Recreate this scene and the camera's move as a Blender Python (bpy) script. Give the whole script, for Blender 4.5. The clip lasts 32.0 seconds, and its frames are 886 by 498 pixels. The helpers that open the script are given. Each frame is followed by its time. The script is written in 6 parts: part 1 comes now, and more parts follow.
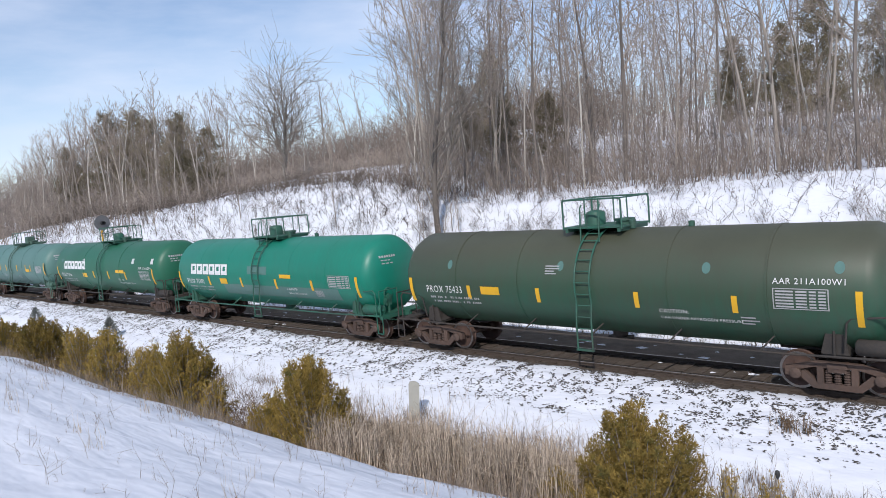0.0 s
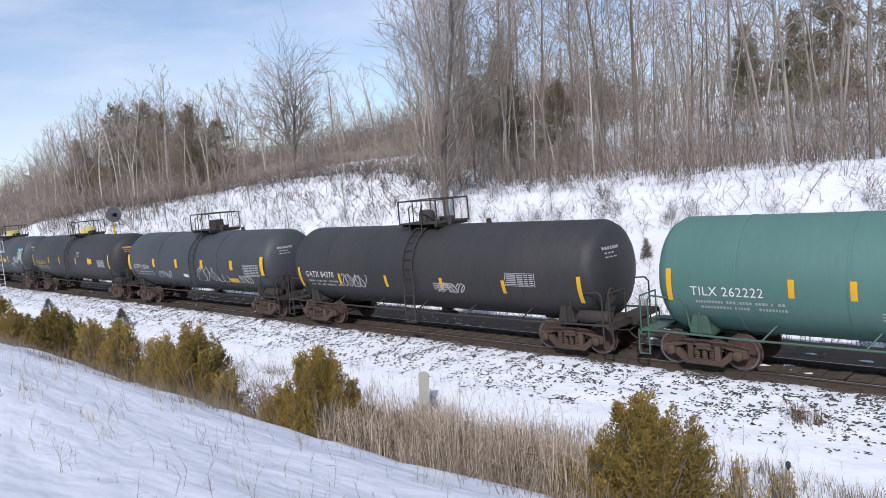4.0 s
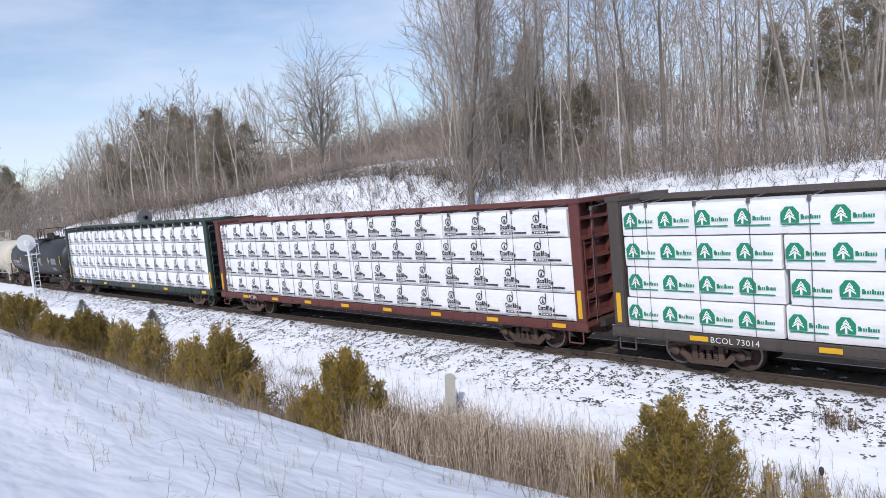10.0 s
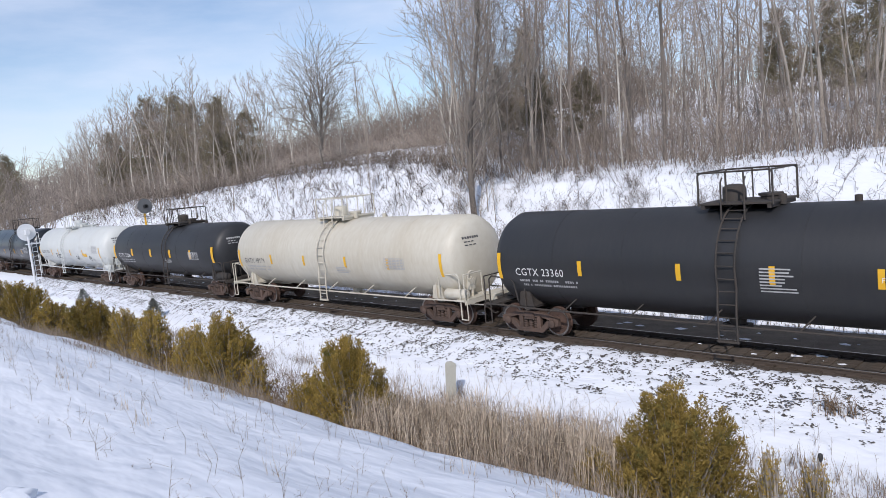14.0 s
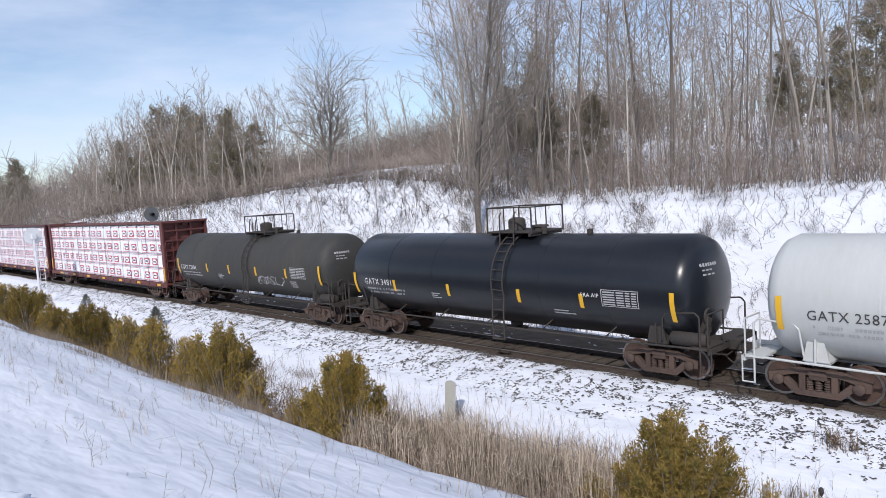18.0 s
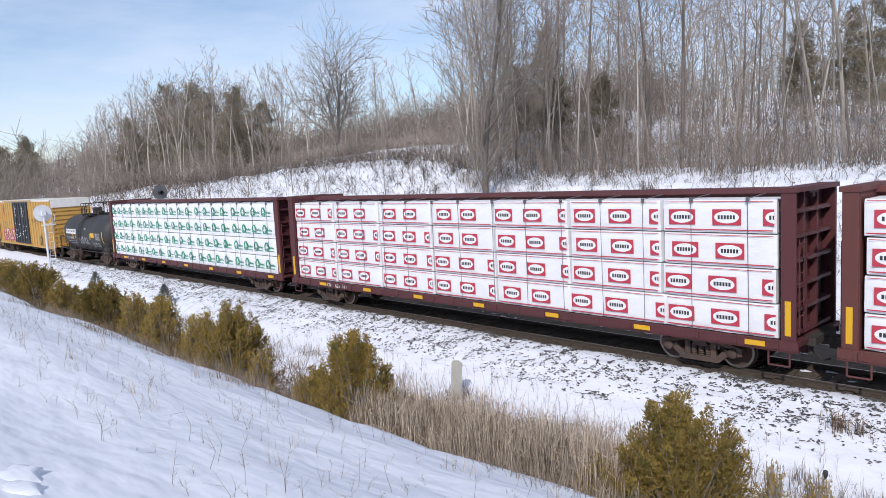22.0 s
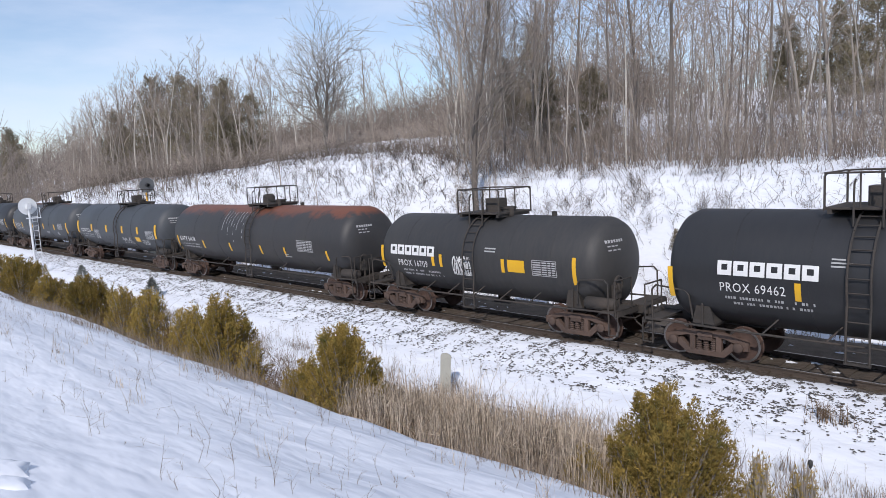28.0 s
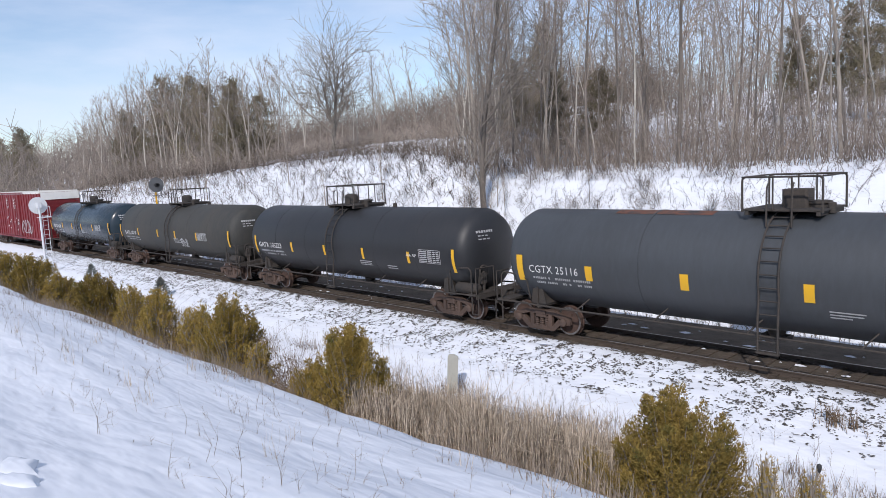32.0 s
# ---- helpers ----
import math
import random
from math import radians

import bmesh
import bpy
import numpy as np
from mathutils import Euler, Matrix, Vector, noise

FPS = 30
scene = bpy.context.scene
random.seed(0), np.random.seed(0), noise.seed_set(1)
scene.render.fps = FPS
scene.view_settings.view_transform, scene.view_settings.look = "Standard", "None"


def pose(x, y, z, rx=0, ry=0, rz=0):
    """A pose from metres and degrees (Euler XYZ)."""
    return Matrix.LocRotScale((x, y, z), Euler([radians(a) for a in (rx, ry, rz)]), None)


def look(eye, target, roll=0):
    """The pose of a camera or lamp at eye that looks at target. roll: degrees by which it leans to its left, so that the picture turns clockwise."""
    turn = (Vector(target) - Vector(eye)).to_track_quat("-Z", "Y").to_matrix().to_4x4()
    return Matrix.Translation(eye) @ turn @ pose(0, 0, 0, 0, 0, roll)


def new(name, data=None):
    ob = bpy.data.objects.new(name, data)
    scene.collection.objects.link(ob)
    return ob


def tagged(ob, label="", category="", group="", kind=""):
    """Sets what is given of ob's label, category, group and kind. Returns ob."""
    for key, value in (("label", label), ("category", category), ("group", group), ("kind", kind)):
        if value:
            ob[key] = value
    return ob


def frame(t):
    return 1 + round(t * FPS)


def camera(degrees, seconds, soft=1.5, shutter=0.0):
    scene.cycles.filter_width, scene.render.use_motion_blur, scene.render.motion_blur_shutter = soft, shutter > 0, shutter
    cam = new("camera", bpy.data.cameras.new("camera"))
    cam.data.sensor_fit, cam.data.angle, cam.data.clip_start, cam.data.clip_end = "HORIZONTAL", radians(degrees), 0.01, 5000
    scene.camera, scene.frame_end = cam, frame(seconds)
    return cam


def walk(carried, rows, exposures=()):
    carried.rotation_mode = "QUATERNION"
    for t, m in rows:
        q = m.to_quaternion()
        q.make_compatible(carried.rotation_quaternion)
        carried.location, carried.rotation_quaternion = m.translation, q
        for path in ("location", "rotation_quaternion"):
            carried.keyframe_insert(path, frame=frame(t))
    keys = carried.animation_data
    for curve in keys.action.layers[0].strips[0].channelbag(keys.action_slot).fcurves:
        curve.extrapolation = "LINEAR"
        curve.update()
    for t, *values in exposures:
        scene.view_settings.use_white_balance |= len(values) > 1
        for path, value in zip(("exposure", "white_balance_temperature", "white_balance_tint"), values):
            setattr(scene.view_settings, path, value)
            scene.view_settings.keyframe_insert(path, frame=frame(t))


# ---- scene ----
cam = camera(63.9, 32.0, soft=0.85)
EYE = (0.0, -18.815, 5.57)
# seconds, degrees to the left of +y, degrees up, roll
TURNS = [
    (0, 42.63, -4.96, -4.94), (0.5, 42.82, -5.07, -5.32), (1, 42.94, -5.25, -5.58), (1.5, 42.97, -5.48, -5.61),
    (2, 42.97, -5.63, -5.55), (2.5, 43.02, -5.70, -5.45), (3, 43.15, -5.69, -5.36), (3.5, 43.27, -5.64, -5.22),
    (5.5, 44.24, -5.59, -5.16), (6, 44.43, -5.60, -5.24), (6.5, 44.57, -5.60, -5.30), (7, 44.71, -5.54, -5.31),
    (7.5, 44.88, -5.44, -5.30), (8, 45.07, -5.30, -5.30), (8.5, 45.26, -5.21, -5.32), (9, 45.38, -5.16, -5.33),
    (9.5, 45.50, -5.20, -5.35), (10, 45.56, -5.28, -5.36), (10.5, 45.60, -5.42, -5.37), (11, 45.66, -5.56, -5.35),
    (11.5, 45.75, -5.66, -5.33), (12, 45.81, -5.79, -5.35), (12.5, 45.81, -5.90, -5.41), (13, 45.76, -6.03, -5.56),
    (13.5, 45.71, -6.15, -5.54), (14, 45.67, -6.23, -5.51), (14.5, 45.68, -6.24, -5.47), (16.5, 45.80, -5.51, -5.03),
    (17, 45.89, -5.05, -4.67), (17.5, 45.93, -4.78, -4.15), (18, 45.90, -4.72, -3.52), (18.5, 45.89, -4.88, -3.01),
    (19, 45.88, -5.22, -2.75), (19.5, 46.06, -5.56, -2.79), (20, 46.30, -5.81, -2.92), (20.5, 46.59, -6.01, -3.00),
    (21, 46.77, -6.12, -3.03), (21.5, 46.76, -6.18, -3.02), (22, 46.60, -6.28, -3.11), (22.5, 46.33, -6.49, -3.20),
    (23, 46.16, -6.71, -3.30), (23.5, 46.13, -6.86, -3.35), (24, 46.21, -6.95, -3.41), (24.5, 46.27, -6.98, -3.42),
    (25, 46.20, -7.00, -3.46), (25.5, 46.08, -7.02, -3.48), (27.5, 45.77, -6.98, -3.17), (28, 45.73, -6.90, -3.09),
    (28.5, 45.74, -6.79, -3.00), (29, 45.84, -6.73, -2.92), (29.5, 45.98, -6.69, -2.87), (30, 46.13, -6.72, -2.90),
    (30.5, 46.22, -6.78, -2.95), (31, 46.24, -6.81, -2.96), (31.5, 46.27, -6.82, -2.94), (32, 46.35, -6.79, -2.88),
]


def aim(yaw, pitch, roll):
    a, b = radians(yaw), radians(pitch)
    way = Vector((-math.sin(a) * math.cos(b), math.cos(a) * math.cos(b), math.sin(b)))
    return look(EYE, Vector(EYE) + way, roll)


walk(cam, [(t, aim(y, p, r)) for t, y, p, r in TURNS], exposures=[(0.0, 0.06, 6380, 14), (32.0, 0.06, 6380, 14)])

# ---- world and sun ----
SUN_AZ, SUN_EL = 148.0, 38.0   # degrees clockwise from +y, degrees up
world = bpy.data.worlds.new("world")
scene.world = world
world.use_nodes = True
wn, wl = world.node_tree.nodes, world.node_tree.links
wn.clear()
sky = wn.new("ShaderNodeTexSky")
sky.sky_type, sky.sun_disc = "NISHITA", False
sky.sun_elevation, sky.sun_rotation = radians(SUN_EL), radians(SUN_AZ)
sky.air_density, sky.dust_density, sky.ozone_density = 1.0, 0.12, 2.6
# thin cirrus veil
coord = wn.new("ShaderNodeTexCoord")
wmap = wn.new("ShaderNodeMapping")
wmap.inputs["Scale"].default_value = (1.1, 1.1, 4.5)
wmap.inputs["Rotation"].default_value = (0.15, 0.1, 0.6)
veil = wn.new("ShaderNodeTexNoise")
veil.inputs["Scale"].default_value, veil.inputs["Detail"].default_value, veil.inputs["Roughness"].default_value = 1.6, 8, 0.55
ramp = wn.new("ShaderNodeValToRGB")
ramp.color_ramp.elements[0].position, ramp.color_ramp.elements[1].position = 0.36, 0.68
ramp.color_ramp.elements[0].color, ramp.color_ramp.elements[1].color = (0, 0, 0, 1), (0.85, 0.85, 0.85, 1)
wmix = wn.new("ShaderNodeMix")
wmix.data_type = "RGBA"
wmix.inputs["B"].default_value = (6.4, 7.1, 8.3, 1)
bg = wn.new("ShaderNodeBackground")
bg.inputs["Strength"].default_value = 0.12
wout = wn.new("ShaderNodeOutputWorld")
wl.new(coord.outputs["Generated"], wmap.inputs["Vector"])
wl.new(wmap.outputs["Vector"], veil.inputs["Vector"])
wl.new(veil.outputs["Fac"], ramp.inputs["Fac"])
wl.new(ramp.outputs["Color"], wmix.inputs["Factor"])
wl.new(sky.outputs["Color"], wmix.inputs["A"])
wl.new(wmix.outputs["Result"], bg.inputs["Color"])
wl.new(bg.outputs["Background"], wout.inputs["Surface"])

sun = new("sun", bpy.data.lights.new("sun", "SUN"))
sun.data.energy, sun.data.angle, sun.data.color = 2.9, radians(0.55), (1.0, 0.945, 0.87)
_a, _e = radians(SUN_AZ), radians(SUN_EL)
sun.matrix_world = look((0, 0, 60), Vector((0, 0, 60)) - Vector((math.sin(_a) * math.cos(_e), math.cos(_a) * math.cos(_e), math.sin(_e))))


# ---- materials ----
def material(name, base, rough=0.6, metal=0.0, other=None, amount=0.35, scale=4.0, bump=0.0, bump_scale=40.0, vary=0.0,
             stretch=(1, 1, 1), third=None, third_at=(0.55, 0.75), third_scale=1.0, spec=0.5, bump_detail=6):
    """A surface whose colour drifts from base to other at two scales, with fine relief; third: patches with edges."""
    m = bpy.data.materials.new(name)
    m.use_nodes = True
    n, l = m.node_tree.nodes, m.node_tree.links
    b = n["Principled BSDF"]
    b.inputs["Roughness"].default_value, b.inputs["Metallic"].default_value = rough, metal
    b.inputs["Specular IOR Level"].default_value = spec
    other = other or tuple(c * 0.7 for c in base)
    tc = n.new("ShaderNodeTexCoord")
    mp = n.new("ShaderNodeMapping")
    mp.inputs["Scale"].default_value = stretch
    l.new(tc.outputs["Object"], mp.inputs["Vector"])
    big, small = n.new("ShaderNodeTexNoise"), n.new("ShaderNodeTexNoise")
    big.inputs["Scale"].default_value, big.inputs["Detail"].default_value = scale * 0.25, 4
    small.inputs["Scale"].default_value, small.inputs["Detail"].default_value, small.inputs["Roughness"].default_value = scale * 3, 5, 0.65
    for t in (big, small):
        l.new(mp.outputs["Vector"], t.inputs["Vector"])
    add = n.new("ShaderNodeMath")
    add.operation = "ADD"
    l.new(big.outputs["Fac"], add.inputs[0])
    l.new(small.outputs["Fac"], add.inputs[1])
    rng = n.new("ShaderNodeMapRange")
    rng.inputs["From Min"].default_value, rng.inputs["From Max"].default_value = 0.75, 1.25
    rng.inputs["To Max"].default_value = amount
    l.new(add.outputs[0], rng.inputs["Value"])
    mix = n.new("ShaderNodeMix")
    mix.data_type = "RGBA"
    mix.inputs["A"].default_value, mix.inputs["B"].default_value = (*base, 1), (*other, 1)
    l.new(rng.outputs["Result"], mix.inputs["Factor"])
    col = mix.outputs["Result"]
    if third:
        pt = n.new("ShaderNodeTexNoise")
        pt.inputs["Scale"].default_value, pt.inputs["Detail"].default_value, pt.inputs["Roughness"].default_value = third_scale, 6, 0.6
        l.new(mp.outputs["Vector"], pt.inputs["Vector"])
        pr = n.new("ShaderNodeMapRange")
        pr.inputs["From Min"].default_value, pr.inputs["From Max"].default_value = third_at
        l.new(pt.outputs["Fac"], pr.inputs["Value"])
        m2 = n.new("ShaderNodeMix")
        m2.data_type = "RGBA"
        m2.inputs["B"].default_value = (*third, 1)
        l.new(pr.outputs["Result"], m2.inputs["Factor"])
        l.new(col, m2.inputs["A"])
        col = m2.outputs["Result"]
    if vary:
        info = n.new("ShaderNodeObjectInfo")
        geo = n.new("ShaderNodeNewGeometry")
        s = n.new("ShaderNodeMath")
        s.operation = "ADD"
        l.new(info.outputs["Random"], s.inputs[0])
        l.new(geo.outputs["Random Per Island"], s.inputs[1])
        vr = n.new("ShaderNodeMapRange")
        vr.inputs["From Max"].default_value = 2.0
        vr.inputs["To Min"].default_value, vr.inputs["To Max"].default_value = 1 - vary, 1 + vary
        l.new(s.outputs[0], vr.inputs["Value"])
        hs = n.new("ShaderNodeHueSaturation")
        l.new(vr.outputs["Result"], hs.inputs["Value"])
        l.new(col, hs.inputs["Color"])
        col = hs.outputs["Color"]
    l.new(col, b.inputs["Base Color"])
    if bump:
        bt = n.new("ShaderNodeTexNoise")
        bt.inputs["Scale"].default_value, bt.inputs["Detail"].default_value = bump_scale, bump_detail
        l.new(mp.outputs["Vector"], bt.inputs["Vector"])
        bp = n.new("ShaderNodeBump")
        bp.inputs["Strength"].default_value, bp.inputs["Distance"].default_value = min(1.0, bump * 10), 0.1 * bump
        l.new(bt.outputs["Fac"], bp.inputs["Height"])
        l.new(bp.outputs["Normal"], b.inputs["Normal"])
    return m


SNOW = material("snow", (0.78, 0.805, 0.855), 0.8, other=(0.70, 0.735, 0.80), scale=2.0, bump=0.65, bump_scale=2.0, spec=0.25, stretch=(0.6, 1.5, 1), bump_detail=2.5)
BALLAST = material("ballast", (0.07, 0.057, 0.047), 0.9, other=(0.135, 0.112, 0.09), amount=0.9, scale=8, bump=0.6, bump_scale=18, spec=0.2)
STONE = material("stone", (0.115, 0.104, 0.095), 0.9, other=(0.055, 0.05, 0.046), amount=0.8, scale=6, vary=0.35, spec=0.2)
TIE = material("tie_wood", (0.08, 0.063, 0.05), 0.9, other=(0.13, 0.103, 0.083), amount=0.8, scale=5, stretch=(1, 8, 8), bump=0.1, vary=0.25, spec=0.2)
RAIL = material("rail_steel", (0.085, 0.064, 0.05), 0.7, 0.1, other=(0.055, 0.045, 0.038), scale=5, bump=0.05)
RAILTOP = material("rail_head", (0.30, 0.28, 0.26), 0.42, 0.8, other=(0.2, 0.18, 0.165), scale=5)
BARK = material("bark", (0.34, 0.30, 0.26), 0.9, other=(0.16, 0.138, 0.118), amount=0.7, scale=3, stretch=(3, 3, 0.6), vary=0.3, spec=0.2)
BARKPALE = material("pale_bark", (0.60, 0.56, 0.50), 0.85, other=(0.2, 0.17, 0.14), amount=0.6, scale=3, vary=0.25, spec=0.2)
TWIG = material("twig", (0.36, 0.305, 0.26), 0.9, other=(0.19, 0.155, 0.13), amount=0.8, scale=2, vary=0.5, spec=0.2)
DARKBARK = material("dark_bark", (0.19, 0.165, 0.145), 0.9, other=(0.11, 0.095, 0.085), amount=0.7, scale=3, stretch=(3, 3, 0.6), vary=0.35, spec=0.2)
NEEDLE = material("needles", (0.2, 0.175, 0.11), 0.8, other=(0.3, 0.255, 0.185), amount=0.8, scale=1.2, vary=0.45, spec=0.2)
JUNIPER = material("juniper_leaf", (0.40, 0.275, 0.07), 0.75, other=(0.19, 0.14, 0.038), amount=0.9, scale=2.2, vary=0.55, spec=0.25, third=(0.15, 0.145, 0.045), third_at=(0.52, 0.7), third_scale=5.0)
SPRUCE = material("spruce_needles", (0.28, 0.29, 0.27), 0.8, other=(0.11, 0.125, 0.11), amount=0.8, scale=3, vary=0.35, spec=0.2)
GRASS = material("dry_grass", (0.68, 0.57, 0.445), 0.85, other=(0.4, 0.315, 0.235), amount=0.8, scale=2, vary=0.6, spec=0.2)
BANKTWIG = material("bank_twig", (0.20, 0.165, 0.14), 0.9, other=(0.11, 0.09, 0.077), amount=0.8, scale=2, vary=0.4, spec=0.2)
SHRUB = material("shrub_twig", (0.20, 0.125, 0.075), 0.9, other=(0.11, 0.075, 0.05), amount=0.8, scale=2, vary=0.4, spec=0.2)
HAY = material("grey_grass", (0.31, 0.25, 0.195), 0.9, other=(0.15, 0.12, 0.092), amount=0.8, scale=2, vary=0.35, spec=0.2)
WEED = material("dry_weed", (0.20, 0.14, 0.09), 0.9, other=(0.12, 0.085, 0.06), scale=3, vary=0.3, spec=0.2)
POSTMAT = material("weathered_post", (0.43, 0.425, 0.375), 0.9, other=(0.28, 0.275, 0.24), scale=5, bump=0.1)
SIGWHITE = material("signal_white", (0.75, 0.76, 0.77), 0.45, 0.2, other=(0.55, 0.56, 0.57), scale=4)
SIGDARK = material("signal_black", (0.03, 0.03, 0.032), 0.6, other=(0.05, 0.05, 0.05), scale=4)
SIGGREY = material("signal_grey", (0.16, 0.165, 0.17), 0.5, 0.3, other=(0.1, 0.1, 0.1), scale=4)
YELLOW = material("reflective_yellow", (0.75, 0.42, 0.02), 0.5, other=(0.6, 0.33, 0.02), scale=3)
WHITE = material("lettering_white", (0.75, 0.75, 0.74), 0.6, other=(0.6, 0.6, 0.59), scale=3)
GREYPAINT = material("stencil_grey", (0.42, 0.42, 0.42), 0.6, other=(0.32, 0.32, 0.32), scale=5)
TRUCKMAT = material("truck_iron", (0.075, 0.056, 0.048), 0.8, 0.1, other=(0.12, 0.078, 0.06), amount=0.8, scale=5, bump=0.08, vary=0.25, spec=0.3)
WHEELMAT = material("wheel_steel", (0.075, 0.05, 0.043), 0.7, 0.2, other=(0.13, 0.08, 0.06), amount=0.8, scale=4, spec=0.3)
TREAD = material("wheel_tread", (0.35, 0.33, 0.31), 0.3, 0.9, other=(0.22, 0.2, 0.19), scale=4)
UNDER = material("underframe", (0.04, 0.038, 0.036), 0.8, other=(0.075, 0.06, 0.05), amount=0.8, scale=5, spec=0.3)


# ---- mesh tools ----
class Build:
    """Collects vertices and faces of one mesh."""

    def __init__(self):
        self.v, self.f, self.k, self.mi = [], [], 0, []

    def add(self, verts, faces):
        n = len(self.v)
        self.v += verts
        self.f += [tuple(i + n for i in f) for f in faces]
        self.mi += [self.k] * len(faces)
        return self

    def box(self, x, y, z, sx, sy, sz, m=None):
        """A box about its centre, with its long edges chamfered."""
        hx, hy, hz = sx / 2, sy / 2, sz / 2
        c = min(sx, sy, sz) * 0.12
        ring = [(-hx + c, -hy), (hx - c, -hy), (hx, -hy + c), (hx, hy - c), (hx - c, hy), (-hx + c, hy), (-hx, hy - c), (-hx, -hy + c)]
        vs = [(a, b, -hz) for a, b in ring] + [(a, b, hz) for a, b in ring]
        vs = [Vector(p) for p in vs]
        if m is not None:
            vs = [m @ p for p in vs]
        vs = [(p.x + x, p.y + y, p.z + z) for p in vs]
        fs = [(i, (i + 1) % 8, 8 + (i + 1) % 8, 8 + i) for i in range(8)] + [tuple(reversed(range(8))), tuple(range(8, 16))]
        return self.add(vs, fs)

    def tube(self, a, b, r0, r1=None, sides=6, caps=False):
        a, b = Vector(a), Vector(b)
        r1 = r0 if r1 is None else r1
        d = (b - a)
        if d.length < 1e-6:
            return self
        d.normalize()
        u = d.cross(Vector((0, 0, 1)) if abs(d.z) < 0.9 else Vector((1, 0, 0))).normalized()
        w = d.cross(u)
        vs = []
        for p, r in ((a, r0), (b, r1)):
            for i in range(sides):
                t = 2 * math.pi * i / sides
                q = p + r * (math.cos(t) * u + math.sin(t) * w)
                vs.append((q.x, q.y, q.z))
        fs = [(i, (i + 1) % sides, sides + (i + 1) % sides, sides + i) for i in range(sides)]
        if caps:
            fs += [tuple(reversed(range(sides))), tuple(range(sides, 2 * sides))]
        return self.add(vs, fs)

    def path(self, pts, r, sides=6):
        for a, b in zip(pts, pts[1:]):
            self.tube(a, b, r, r, sides, True)
        return self

    def lathe(self, prof, axis="x", sides=32, at=(0, 0, 0)):
        """prof: (along, radius) pairs; spun about an axis."""
        vs, fs, k = [], [], len(prof)
        for i in range(sides):
            t = 2 * math.pi * i / sides
            c, s = math.cos(t), math.sin(t)
            for h, r in prof:
                p = (h, r * c, r * s) if axis == "x" else (r * c, h, r * s) if axis == "y" else (r * c, r * s, h)
                vs.append((p[0] + at[0], p[1] + at[1], p[2] + at[2]))
        for i in range(sides):
            j = (i + 1) % sides
            for q in range(k - 1):
                fs.append((i * k + q, j * k + q, j * k + q + 1, i * k + q + 1))
        return self.add(vs, fs)

    def prism(self, outline, y0, y1):
        """An x-z outline, drawn out from y0 to y1."""
        n = len(outline)
        vs = [(x, y0, z) for x, z in outline] + [(x, y1, z) for x, z in outline]
        fs = [(i, (i + 1) % n, n + (i + 1) % n, n + i) for i in range(n)] + [tuple(reversed(range(n))), tuple(range(n, 2 * n))]
        return self.add(vs, fs)

    def mesh(self, name, mat, smooth=0.0):
        me = bpy.data.meshes.new(name)
        me.from_pydata(self.v, [], self.f)
        for one in mat if isinstance(mat, (list, tuple)) else [mat]:
            me.materials.append(one)
        if any(self.mi):
            me.polygons.foreach_set("material_index", self.mi)
        if smooth:
            bm = bmesh.new()
            bm.from_mesh(me)
            bmesh.ops.recalc_face_normals(bm, faces=bm.faces)
            bm.to_mesh(me)
            bm.free()
            me.shade_smooth()
            me.set_sharp_from_angle(angle=radians(smooth))
        return me


def part(name, data, parent, label="", m=None):
    """Links a mesh as one part of a thing, at a pose in the thing's space."""
    ob = new(name, data)
    ob.parent = parent
    if m is not None:
        ob.matrix_basis = m
    if label:
        tagged(ob, label)
    return ob


def box_mesh(name, mat, *sizes):
    b = Build()
    for s in sizes:
        b.box(*s)
    return b.mesh(name, mat)


# ---- ground: one sheet of snow, cut by the track's bed and ditches ----
def smooth(a, b, t):
    t = min(1.0, max(0.0, (t - a) / (b - a)))
    return t * t * (3 - 2 * t)


PROFILE = [(-400, 16.0), (-120, 9.0), (-60, 6.4), (-30, 4.6), (-20.5, 4.05), (-18.8, 3.93), (-16.5, 3.35), (-14.6, 2.75), (-13.2, 2.15), (-12.4, 1.55), (-11.4, 0.5),
           (-10.2, -0.5), (-9, -1.05), (-7.5, -1.3), (-6, -1.15), (-4.6, -0.95), (-3.4, -0.6), (-2.4, -0.34), (-1.75, -0.16), (-1.42, -0.1), (-1.12, -0.105), (-0.98, -0.3), (1.9, -0.35), (4.2, -0.55), (5.2, -0.85),
           (5.7, -0.7), (6.3, -0.1), (7.3, 1.6), (8.6, 3.4), (9.6, 4.5), (10.8, 4.88), (12.5, 4.95), (18, 5.0), (24, 5.2), (29, 5.7), (31.5, 7.35), (33, 7.75), (40, 7.8), (70, 10), (130, 15), (400, 20)]


def profile(y):
    for (a, za), (b, zb) in zip(PROFILE, PROFILE[1:]):
        if y <= b:
            return za + (zb - za) * smooth(a, b, y) * 0.5 + (zb - za) * (y - a) / (b - a) * 0.5
    return PROFILE[-1][1]


